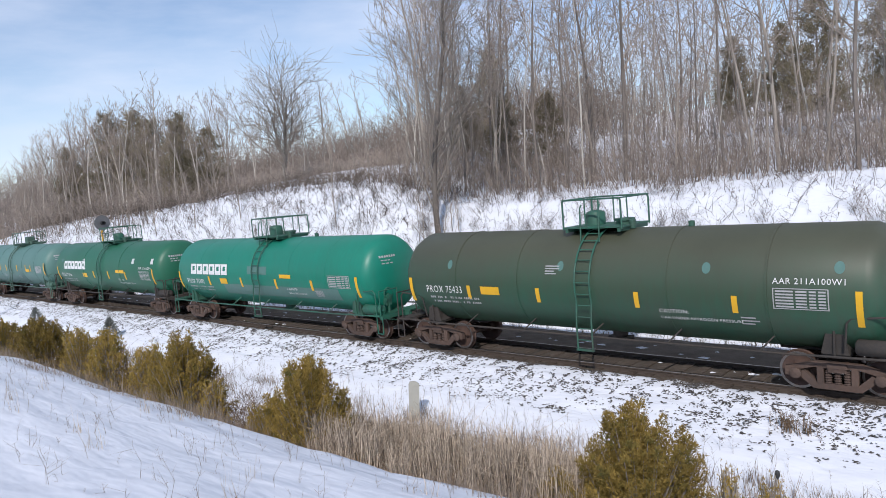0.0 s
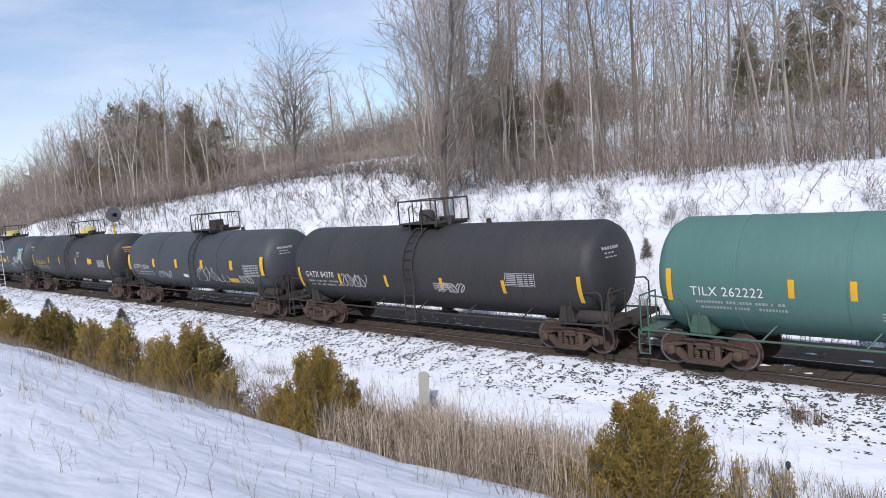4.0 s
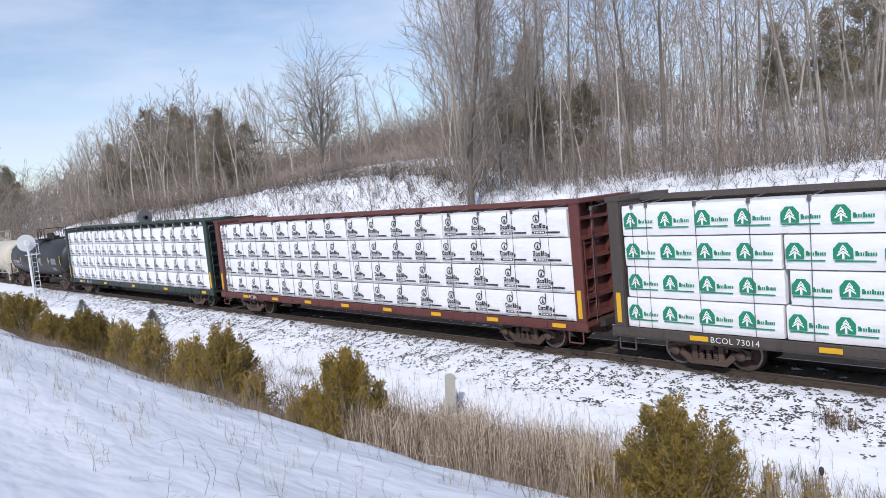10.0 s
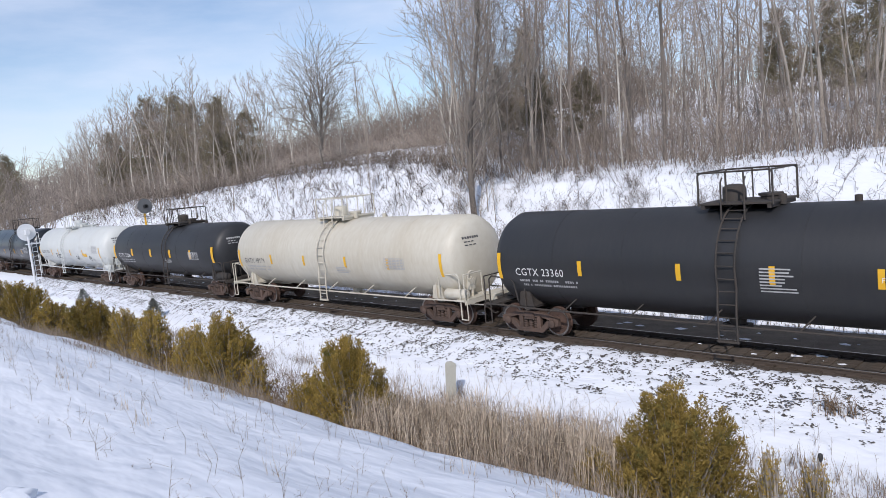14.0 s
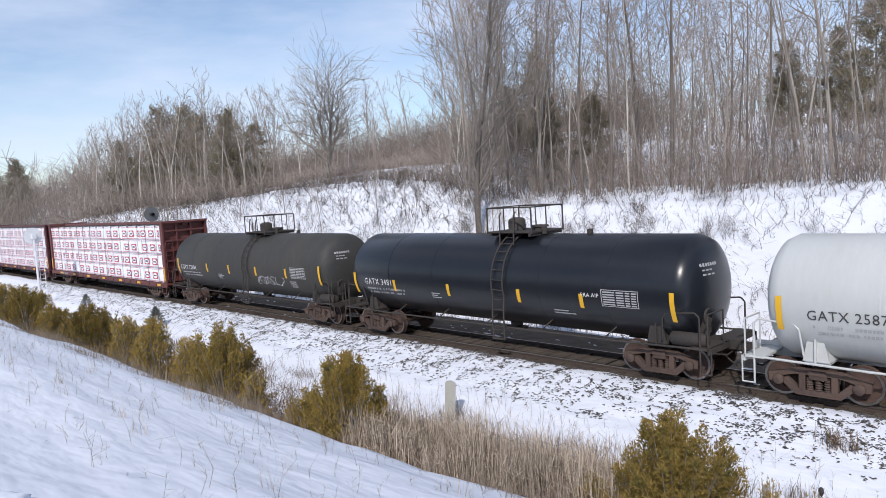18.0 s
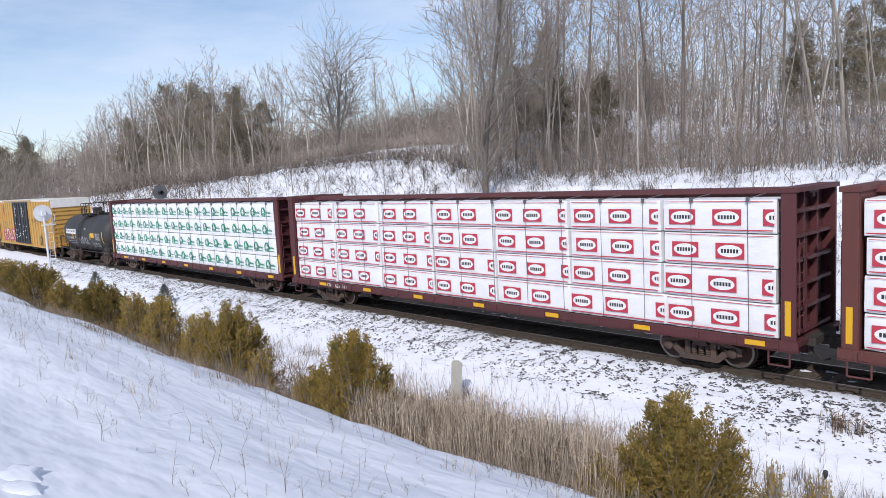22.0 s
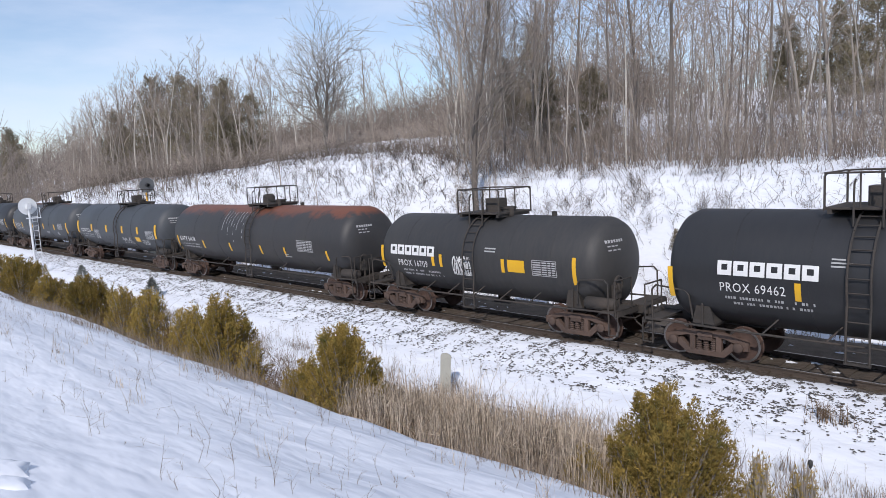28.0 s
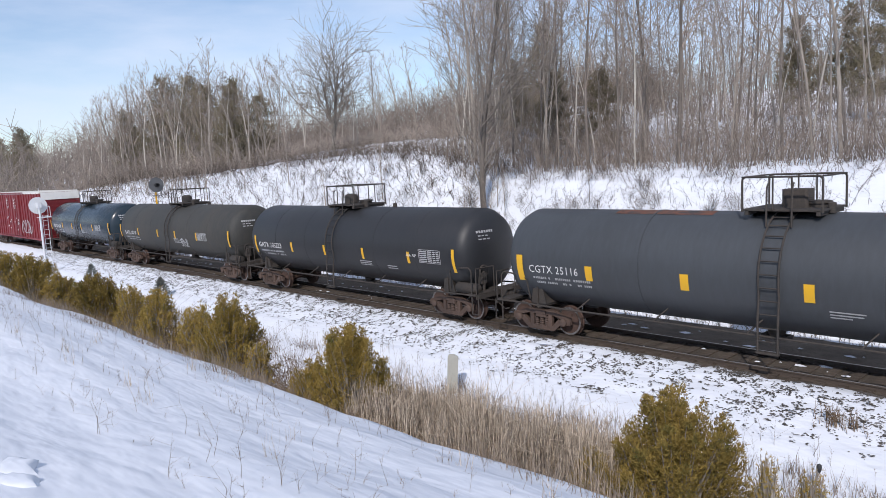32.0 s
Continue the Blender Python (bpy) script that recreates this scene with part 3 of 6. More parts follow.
    for sy in (-1, 1):
        y = sy * 0.85
        b = Build().path([(px0, y, top + 0.05), (px0, y, zr - 0.06), (px0 + 0.06, y, zr), (px1 - 0.06, y, zr), (px1, y, zr - 0.06), (px1, y, top + 0.05)], 0.028, 6)
        part("walkway_railing", b.mesh("walkway_railing", gear_mat), car)
        for x in (px0 + 0.75, px1 - 0.7):
            part("railing_post", Build().tube((x, y, top + 0.1), (x, y, zr), 0.022, None, 6).mesh("railing_post", gear_mat), car)
    for x in (px0, px1):
        part("end_rail", Build().tube((x, -0.85, zr), (x, 0.85, zr), 0.024, None, 6).mesh("end_rail", gear_mat), car)
    for x in (lx - 0.3, lx + 0.3):
        b = Build().path([(x, -1.0, top - 0.3), (x, -0.95, zr - 0.25), (x, -0.85, zr - 0.15)], 0.024, 6)
        part("grab_rail", b.mesh("grab_rail", gear_mat), car)
    gx = (px0 + px1) / 2
    b = Build()
    if gear == "dome":
        b.lathe([(top - 0.05, 0.3), (top + 0.42, 0.3), (top + 0.5, 0.27), (top + 0.55, 0.16), (top + 0.56, 0.0)], "z", 18, (gx - 0.35, 0, 0))
    elif gear == "basket":
        b.lathe([(top - 0.05, 0.45), (top + 0.5, 0.52), (top + 0.55, 0.52), (top + 0.55, 0.46), (top + 0.2, 0.42), (top + 0.2, 0.0)], "z", 18, (gx + 0.3, 0, 0))
    else:
        b.box(gx + 0.1, 0, top + 0.34, 0.62, 0.55, 0.48)
    part("valve_housing", b.mesh("valve_housing", gear_mat if gear != "basket" else YELLOWBIN, 40), car)
    b = Build()
    b.lathe([(top - 0.05, 0.25), (top + 0.2, 0.25), (top + 0.22, 0.3), (top + 0.28, 0.3), (top + 0.3, 0.0)], "z", 16, (gx + 0.55, 0.1, 0))
    part("manway", b.mesh("manway", gear_mat, 40), car)
    b = Build().lathe([(top, 0.1), (top + 0.25, 0.1), (top + 0.28, 0.0)], "z", 10, (gx + 0.95, -0.2, 0))
    part("relief_valve", b.mesh("relief_valve", gear_mat, 40), car)
    b = Build().lathe([(top - 0.04, 0.09), (top + 0.14, 0.09), (top + 0.16, 0.0)], "z", 10, (gx + 2.6, 0, 0))
    part("vent_cap", b.mesh("vent_cap", gear_mat, 40), car)
    b = Build().lathe([(zc - r - 0.28, 0.0), (zc - r - 0.28, 0.16), (zc - r - 0.1, 0.22), (zc - r + 0.1, 0.24)], "z", 14, (0.2, 0, 0))
    b.box(0.2, 0, zc - r - 0.22, 0.7, 0.35, 0.1)
    part("outlet", b.mesh("outlet", frame_mat, 40), car)
    # reflective stripes
    if stripes is None:
        h = tl / 2 - 0.45
        stripes = ((-h, 0.8), (-h + 3.0, 0.45), (-h * 0.2, 0.45), (h * 0.13, 0.45), (h * 0.5, 0.45), (h, 0.85))
    for x, hh in stripes:
        b = Build()
        tank_patch(b, x - stripe_w / 2, x + stripe_w / 2, su - hh * 0.5, su + hh * 0.5, r, zc, 0.012, 6)
        part("reflector", b.mesh("reflector", YELLOW), car, "amber reflective stripe")
    # painted words
    if mark:
        b = Build()
        n0 = -tl / 2 + (1.72 if NOW[0] == 22 else 1.35 if mark[:4] == "PROX" else 1.22)
        tank_text(b, mark, n0, up, mark_size, r, zc, text_mat, 0.82 if mark[:4] == "PROX" else 0.93)
        tagged(part("car_number", b.mesh("car_number", text_mat), car), kind="stuff")
        b = Build()
        rs = random.Random(NOW[0] + 900)
        for row in range(2):
            q = 0.12 + row * 0.1
            while q < 2.25:
                w = rs.choice((0.04, 0.05, 0.065))
                if rs.random() > 0.22:
                    tank_patch(b, n0 + q, n0 + q + w, up - 0.21 - row * 0.16, up - 0.135 - row * 0.16, r, zc, 0.012, 1)
                q += w + 0.025
        tagged(part("weight_stencil", b.mesh("weight_stencil", GREYPAINT), car), kind="stuff")
        b = Build()
        for row, (y0, y1, th) in enumerate(((-0.85, -0.1, 0.085), (-0.8, -0.35, 0.04), (-0.8, -0.25, 0.04))):
            z = 0.7 - 0.12 * row
            bits = 7 if row == 0 else 3
            for k in range(bits):
                a0, a1 = y0 + (y1 - y0) * k / bits, y0 + (y1 - y0) * (k + 0.72) / bits
                b.add([(tl / 2 - 0.62 * (1 - math.sqrt(max(0, 1 - (y * y + q * q) / r ** 2))) + 0.014, y, zc + q) for y, q in ((a0, z), (a1, z), (a1, z + th), (a0, z + th))], [(0, 1, 2, 3)])
        tagged(part("end_stencil", b.mesh("end_stencil", GREYPAINT if text_mat is WHITE else text_mat), car), kind="stuff")
    if brand:
        bx, bu, bh = brand
        bx += shift
        b = Build()
        w = bh * 1.0
        for k in range(6):
            x0 = bx + k * w * 1.12
            t = bh * 0.29
            tank_patch(b, x0, x0 + w, bu, bu + bh * 0.36, r, zc, 0.013, 2)
            tank_patch(b, x0, x0 + t, bu + bh * 0.36, bu + bh, r, zc, 0.013, 2)
            tank_patch(b, x0 + w - t, x0 + w, bu + bh * 0.36, bu + bh, r, zc, 0.013, 2)
            tank_patch(b, x0 + t, x0 + w - t, bu + bh - t * 0.8, bu + bh, r, zc, 0.013, 1)
        tagged(part("emblem", b.mesh("emblem", text_mat), car), "row of six white block shapes", kind="stuff")
    # data panel: a light frame with rows of bars
    for x, u, w, h, kind in panels:
        x += shift
        b = Build()
        if kind == "grid":
            for (a0, a1, c0, c1) in ((0, 1, 0, 0.04), (0, 1, 0.96, 1), (0, 0.02, 0, 1), (0.98, 1, 0, 1)):
                tank_patch(b, x + a0 * w, x + a1 * w, u + c0 * h, u + c1 * h, r, zc, 0.012, 2)
            rows = 6
            for i in range(rows):
                for c0, c1 in ((0.05, 0.38), (0.42, 0.62), (0.66, 0.78), (0.82, 0.95)):
                    tank_patch(b, x + c0 * w, x + c1 * w, u + h * (0.09 + i * 0.145), u + h * (0.17 + i * 0.145), r, zc, 0.012, 1)
            tagged(part("data_panel", b.mesh("data_panel", GREYPAINT), car), kind="stuff")
        elif kind == "lines":
            rnd = random.Random(int(x * 100))
            rows = max(2, int(h / 0.075))
            for i in range(rows):
                tank_patch(b, x, x + w * rnd.uniform(0.55, 1), u + h * i / rows, u + h * (i + 0.45) / rows, r, zc, 0.012, 1)
            tagged(part("stencil", b.mesh("stencil", GREYPAINT), car), kind="stuff")
        else:
            tank_patch(b, x, x + w, u, u + h, r, zc, 0.012, 2)
            part("placard", b.mesh("placard", YELLOW if kind == "yellow" else WHITE if kind == "white" else GREYPAINT), car)
    for text, x, u, size in wording:
        b = Build()
        tank_text(b, text, x + shift, u, size, r, zc, text_mat)
        tagged(part("notice", b.mesh("notice", text_mat), car), kind="stuff")
    for x, u, w, h, gm, seed in graffiti:
        b = Build()
        scrawl(b, lambda a, c: on_tank(r, zc, a, c, 0.011), x + shift, u, w, h, seed, 0.045 if gm is DARKGLYPH else 0.035, 2 if gm is DARKGLYPH else 7)
        part("graffiti", b.mesh("graffiti", gm), car)
    for x0, x1, u0, u1, pm in patches:
        b = Build()
        (tank_spot if x1 - x0 < 0.35 and NOW[0] == 0 else tank_patch)(b, x0 + shift, x1 + shift, u0, u1, r, zc, 0.006)
        part("paint_patch", b.mesh("paint_patch", pm), car)
    return car


YELLOWBIN = material("yellow_bin", (0.72, 0.62, 0.22), 0.5, other=(0.6, 0.5, 0.15), scale=3)


# ---- lumber cars ----
WRAP = material("lumber_wrap", (0.87, 0.875, 0.885), 0.42, other=(0.78, 0.79, 0.81), amount=0.6, scale=1.5, bump=0.32, bump_scale=2.2, spec=0.4, stretch=(0.8, 1, 1.8))
STRAP = material("strap", (0.10, 0.10, 0.11), 0.6, other=(0.16, 0.16, 0.17), scale=4)
LOGOGREEN = material("print_green", (0.012, 0.24, 0.13), 0.5, other=(0.02, 0.29, 0.17), scale=3)
LOGORED = material("print_red", (0.50, 0.045, 0.075), 0.5, other=(0.56, 0.07, 0.10), scale=3)
LOGOBLACK = material("print_black", (0.035, 0.036, 0.04), 0.5, other=(0.06, 0.06, 0.065), scale=3)
PACKS = {}


def pack_mesh(length, h, d, seed):
    """A wrapped stack of boards: the film sags and creases over the ends."""
    key = (round(length, 2), seed)
    if key in PACKS:
        return PACKS[key]
    nx_, nz_, b = 26, 7, Build()
    for face in (-1, 1):
        vs = []
        for j in range(nz_ + 1):
            for i in range(nx_ + 1):
                u, w = i / nx_, j / nz_
                x = (u - 0.5) * length
                z = w * h
                edge = 0.03 * (1 - min(1, 12 * min(w, 1 - w))) + 0.05 * (1 - min(1, 14 * min(u, 1 - u)))
                fold = 0.018 * noise.noise(Vector((x * 1.6 + seed * 7, z * 2.6 + x * 0.9, seed))) + 0.01 * noise.noise(Vector((x * 4 + z * 3, z * 1.5 - x * 2, seed + 5)))
                vs.append((x, face * (d / 2 - edge * 0.6 - 0.012 + fold), z + 0.012 * noise.noise(Vector((x * 2, seed, 3))) * (w - 0.5)))
        n = nx_ + 1
        fs = [(j * n + i, j * n + i + 1, (j + 1) * n + i + 1, (j + 1) * n + i) for j in range(nz_) for i in range(nx_)]
        b.add(vs, fs if face < 0 else [tuple(reversed(f)) for f in fs])
    n, m = nx_ + 1, (nx_ + 1) * (nz_ + 1)
    for i in range(nx_):
        b.f += [(i, m + i, m + i + 1, i + 1), (nz_ * n + i + 1, m + nz_ * n + i + 1, m + nz_ * n + i, nz_ * n + i)]
        b.mi += [0, 0]
    for j in range(nz_):
        b.f += [(j * n, (j + 1) * n, m + (j + 1) * n, m + j * n), (j * n + nx_, m + j * n + nx_, m + (j + 1) * n + nx_, (j + 1) * n + nx_)]
        b.mi += [0, 0]
    me = b.mesh("lumber_pack", WRAP)
    me.shade_smooth()
    me.set_sharp_from_angle(angle=radians(50))
    PACKS[key] = me
    return me


def flat(b, pts, y=0.0):
    b.add([(x, y, z) for x, z in pts], [tuple(range(len(pts)))])


def logo_green():
    b = Build()
    w, h = 0.41, 0.38
    flat(b, [(0, 0), (w, 0), (w, h * 0.62), (w * 0.72, h), (w * 0.28, h), (0, h * 0.62)])
    b.k = 1
    for z, s in ((0.08, 0.13), (0.15, 0.1), (0.22, 0.065)):
        flat(b, [(w / 2 - s, z - 0.02), (w / 2, z + 0.07), (w / 2 + s, z - 0.02), (w / 2 + s, z + 0.02), (w / 2, z + 0.115), (w / 2 - s, z + 0.02)], -0.004)
    flat(b, [(w / 2 - 0.025, 0.0), (w / 2 + 0.025, 0.0), (w / 2 + 0.025, 0.16), (w / 2 - 0.025, 0.16)], -0.004)
    b.k = 0
    for i, ww in enumerate((0.09, 0.05, 0.05, 0.04, 0.07, 0.05, 0.06, 0.05, 0.05)):
        x = w + 0.04 + i * 0.049
        flat(b, [(x, 0.08), (x + ww * 0.62, 0.08), (x + ww * 0.62, 0.08 + (0.11 if i in (0, 4) else 0.075)), (x, 0.08 + (0.11 if i in (0, 4) else 0.075))])
    b.k = 0
    flat(b, [(w * 0.05, -0.055), (w + 0.45, -0.055), (w + 0.45, -0.022), (w * 0.05, -0.022)])
    return b.mesh("printed_logo", [LOGOGREEN, WRAP, LOGOBLACK])


def logo_black():
    b = Build()
    n = 20
    cx, cz = 0.2, 0.36
    for i in range(n):
        a, c = 2 * math.pi * i / n, 2 * math.pi * (i + 1) / n
        flat(b, [(cx + 0.13 * math.cos(a), cz + 0.13 * math.sin(a)), (cx + 0.13 * math.cos(c), cz + 0.13 * math.sin(c)), (cx + 0.10 * math.cos(c), cz + 0.10 * math.sin(c)), (cx + 0.10 * math.cos(a), cz + 0.10 * math.sin(a))])
    flat(b, [(cx + 0.10, cz), (cx + 0.135, cz), (cx + 0.135, cz + 0.24), (cx + 0.10, cz + 0.24)])
    flat(b, [(cx - 0.045, cz - 0.07), (cx + 0.045, cz - 0.07), (cx + 0.0, cz + 0.08)])
    for i, (hh, ww) in enumerate(((0.15, 0.085), (0.1, 0.08), (0.1, 0.08), (0.15, 0.075), (0.15, 0.035), (0.1, 0.08), (0.1, 0.075))):
        x = (0.0, 0.105, 0.205, 0.305, 0.4, 0.455, 0.555)[i]
        z = 0.06 - (0.04 if i == 6 else 0.0)
        flat(b, [(x, z), (x + ww, z), (x + ww, z + hh), (x, z + hh)])
        b.k = 1
        if i in (0, 1, 2, 5):
            flat(b, [(x + 0.03, z + 0.03), (x + ww - 0.028, z + 0.03), (x + ww - 0.028, z + hh - 0.035), (x + 0.03, z + hh - 0.035)], -0.003)
        b.k = 0
    flat(b, [(0.0, -0.105), (0.52, -0.105), (0.52, -0.035), (0.0, -0.035)])
    flat(b, [(0.55, -0.095), (1.06, -0.095), (1.06, -0.045), (0.55, -0.045)])
    b.k = 1
    for i in range(7):
        flat(b, [(0.1 + i * 0.057, -0.09), (0.135 + i * 0.057, -0.09), (0.135 + i * 0.057, -0.05), (0.1 + i * 0.057, -0.05)], -0.003)
    b.k = 2
    for i in range(9):
        flat(b, [(i * 0.062, 0.0), (i * 0.062 + 0.045, 0.0), (i * 0.062 + 0.045, 0.035), (i * 0.062, 0.035)])
    return b.mesh("printed_logo", [LOGOBLACK, WRAP, GREYPAINT])


def logo_red():
    b = Build()
    w, h, n = 0.74, 0.40, 24
    flat(b, [(0, 0), (w, 0), (w, h), (0, h)])
    b.k = 1
    flat(b, [(w / 2 + 0.32 * math.cos(2 * math.pi * i / n), h / 2 + 0.155 * math.sin(2 * math.pi * i / n)) for i in range(n)], -0.004)
    b.k = 2
    for i in range(6):
        x = w / 2 - 0.225 + i * 0.078
        flat(b, [(x, h / 2 - 0.05), (x + 0.055, h / 2 - 0.05), (x + 0.055, h / 2 + 0.05), (x, h / 2 + 0.05)], -0.008)
    return b.mesh("printed_logo", [LOGORED, WRAP, LOGOBLACK])


def logo_cut():
    """The end of a red print, folded away at a pack's end."""
    b = Build()
    flat(b, [(0, 0), (0.27, 0), (0.27, 0.4), (0, 0.4)])
    b.k = 1
    flat(b, [(0.05, 0.2), (0.09, 0.12), (0.18, 0.07), (0.27, 0.055), (0.27, 0.345), (0.18, 0.33), (0.09, 0.28)], -0.004)
    b.k = 2
    flat(b, [(0.15, 0.15), (0.2, 0.15), (0.2, 0.25), (0.15, 0.25)], -0.008)
    flat(b, [(0.23, 0.15), (0.265, 0.15), (0.265, 0.25), (0.23, 0.25)], -0.008)
    return b.mesh("printed_logo", [LOGORED, WRAP, LOGOBLACK])


LOGOCUT = logo_cut()
LOGOS = {"green": logo_green(), "black": logo_black(), "red": logo_red()}
BAND = {"green": None, "black": GREYPAINT, "red": LOGORED}


def lumber_car(name, label, lc, mat, kind, mark, seed, sill_yellow=8, posts=False):
    car = tagged(new(name), label, "lumber car", "freight train")
    rnd = random.Random(seed)
    body = lc - 0.85
    half, z0, tier = lc / 2 - 3.05, 1.05, 0.855
    add_trucks(car, half)
    add_couplers(car, lc)
    # deck and sills
    b = Build()
    b.box(0, 0, 0.98, body, 2.75, 0.1)
    b.box(0, 0, 0.72, body - 0.4, 0.5, 0.42)
    for i in range(15):
        x = -body / 2 + 0.8 + (body - 1.6) * i / 14
        b.box(x, 0, 0.86, 0.16, 2.7, 0.16)
    part("deck", b.mesh("deck", mat), car)
    for sy in (-1, 1):
        b = Build()
        b.box(0, sy * 1.42, 0.93, body, 0.1, 0.24)
        b.box(0, sy * 1.39, 0.80, body, 0.16, 0.04)
        for i in range(22):
            b.box(-body / 2 + 0.5 + (body - 1.0) * i / 21, sy * 1.475, 0.92, 0.12, 0.05, 0.16)
        part("side_sill", b.mesh("side_sill", mat), car)
    # centre beam: chord, posts, braces
    b = Build()
    rail_z = 4.8 if posts else 4.62
    b.box(0, 0, rail_z, body - 0.3, 0.55, 0.14)
    b.box(0, 0, rail_z - 0.1 if posts else 4.5, body - 0.3, 0.2, 0.12)
    part("top_chord", b.mesh("top_chord", mat), car)
    n = 18
    column, b = box_mesh("beam_column", mat, (0, 0, 2.8, 0.16, 0.14, 3.5)), Build()
    for i in range(n + 1):
        x = -body / 2 + 0.5 + (body - 1.0) * i / n
        part("beam_column", column, car, "", pose(x, 0, 0))
        if i < n:
            x2 = -body / 2 + 0.5 + (body - 1.0) * (i + 1) / n
            b.tube((x, 0, 1.1 if i % 2 else 4.4), (x2, 0, 4.4 if i % 2 else 1.1), 0.05, None, 5)
    part("beam_web", b.mesh("beam_web", mat), car)
    if posts:
        post = box_mesh("beam_post", mat, (0, 0, 4.58, 0.2, 0.4, 0.4))
        for i in range(n + 1):
            part("beam_post", post, car, "", pose(-body / 2 + 0.5 + (body - 1.0) * i / n, 0, 0))
    # end bulkheads
    for s in (-1, 1):
        e = s * (body / 2 - 0.1)
        b = Build()
        b.box(e - s * 0.3, 0, 2.86, 0.05, 2.7, 3.62)
        for y in (-1.36, 1.36):
            part("bulkhead_post", box_mesh("bulkhead_post", mat, (e - s * 0.14, y, 2.86, 0.34, 0.12, 3.66)), car)
        for z in (1.15, 1.75, 2.35, 2.95, 3.55, 4.15):
            part("bulkhead_rib", box_mesh("bulkhead_rib", mat, (e - s * 0.17, 0, z, 0.22, 2.62, 0.09)), car)
        for y in (-0.45, 0.45):
            part("bulkhead_stile", box_mesh("bulkhead_stile", mat, (e - s * 0.2, y, 2.86, 0.18, 0.1, 3.6)), car)
        part("bulkhead_cap", box_mesh("bulkhead_cap", mat, (e - s * 0.14, 0, 4.74 if posts else 4.68, 0.46, 2.9, 0.12)), car)
        part("end_sill", box_mesh("end_sill", UNDER, (e + s * 0.12, 0, 0.94, 0.26, 1.5, 0.2)), car)
        part("bulkhead", b.mesh("bulkhead", mat), car)
        b = Build()
        for z in (1.3, 1.65, 2.0, 2.35, 2.7, 3.05, 3.4):
            b.tube((e + s * 0.07, -1.28, z), (e + s * 0.07, -0.85, z), 0.016, None, 5)
        b.tube((e + s * 0.07, -1.28, 1.2), (e + s * 0.07, -1.28, 3.5), 0.018, None, 5)
        b.tube((e + s * 0.07, -0.85, 1.2), (e + s * 0.07, -0.85, 3.5), 0.018, None, 5)
        part("end_ladder", b.mesh("end_ladder", mat), car)
        b = Build()
        b.path([(e - s * 0.1, -1.42, 0.82), (e - s * 0.1, -1.42, 0.42), (e - s * 0.6, -1.42, 0.42), (e - s * 0.6, -1.42, 0.82)], 0.025, 6)
        part("step", b.mesh("step", mat), car)
        part("reflector", box_mesh("reflector", YELLOW, (e - s * 0.14, -1.426, 1.6, 0.14, 0.008, 0.85)), car, "amber reflective stripe")
    for i in range(sill_yellow):
        x = -body / 2 + 2.6 + (body - 3.6) * i / (sill_yellow - 1)
        part("reflector", box_mesh("reflector", YELLOW, (x, -1.504, 0.93, 0.5, 0.008, 0.13)), car, "amber reflective stripe")
    b = Build()
    vs, fs = letters(mark, 0.22, WHITE, 1.0)
    b.add([(-body / 2 + 2.9 + u, -1.507, 0.85 + v) for u, v in vs], fs)
    tagged(part("car_number", b.mesh("car_number", WHITE), car), kind="stuff")
    # four tiers of wrapped boards on either side of the beam
    room = body - 0.95
    for tierno in range(4):
        z = z0 + tierno * tier
        for sy in (-1, 1):
            x, count = -room / 2, {"red": 7, "green": 5, "black": 4}[kind]
            cuts = [0.0] + sorted((k + rnd.uniform(-0.02, 0.02)) / count for k in range(1, count)) + [1.0]
            for k in range(count):
                ln = room * (cuts[k + 1] - cuts[k])
                ln = round(ln * 4) / 4 - 0.04
                xm = -room / 2 + room * (cuts[k] + cuts[k + 1]) / 2
                pk = part("lumber_pack", pack_mesh(ln, tier - 0.035, 1.27, rnd.randrange(3)), car, "", pose(xm, sy * (0.745 + rnd.uniform(-0.012, 0.012)), z + 0.02, 0, 0, 0))
                if sy > 0:
                    continue
                wide = {"red": 0.76, "green": 1.0, "black": 0.95}[kind]
                p, gap = -ln / 2 + rnd.uniform(0.08, 0.35), 1.2
                if kind != "red":
                    gap = (ln - 0.1) / int((ln - 0.1) / (1.08 if kind == "black" else 0.93))
                    p, wide = -ln / 2 + rnd.uniform(0.03, 0.08), 0.95 if kind == "black" else 0.86
                while p < ln / 2 - wide:
                    part("printed_logo", LOGOS[kind], pk, "", pose(p, -0.652, 0.19 if kind == "red" else 0.22 if kind == "black" else 0.26, 0, 0, 0))
                    p += gap
                if kind == "red" and p < ln / 2 - 0.32:
                    part("printed_logo", LOGOCUT, pk, "", pose(ln / 2 - 0.3, -0.652, 0.19, 0, 0, 0))
                if BAND[kind]:
                    bb = Build()
                    for zz, hh in ((0.055, 0.028), (0.775, 0.018)) if kind == "red" else ((0.05, 0.02),):
                        flat(bb, [(-ln / 2 + 0.06, zz), (ln / 2 - 0.06, zz), (ln / 2 - 0.06, zz + hh), (-ln / 2 + 0.06, zz + hh)], -0.648)
                    part("printed_line", bb.mesh("printed_line", BAND[kind]), pk)
    for i in range(15 if kind != "black" else 17):
        x = -room / 2 + 0.7 + (room - 1.4) * i / 14 + rnd.uniform(-0.1, 0.1)
        b = Build()
        b.tube((x, -0.3, 4.56), (x, -1.36, 4.49), 0.012, None, 4)
        b.tube((x, -1.405, 4.49), (x + rnd.uniform(-0.05, 0.05), -1.415, 1.05), 0.009, None, 4)
        b.box(x, -1.39, 4.46, 0.08, 0.06, 0.12)
        part("tie_down", b.mesh("tie_down", STRAP), car)
    return car


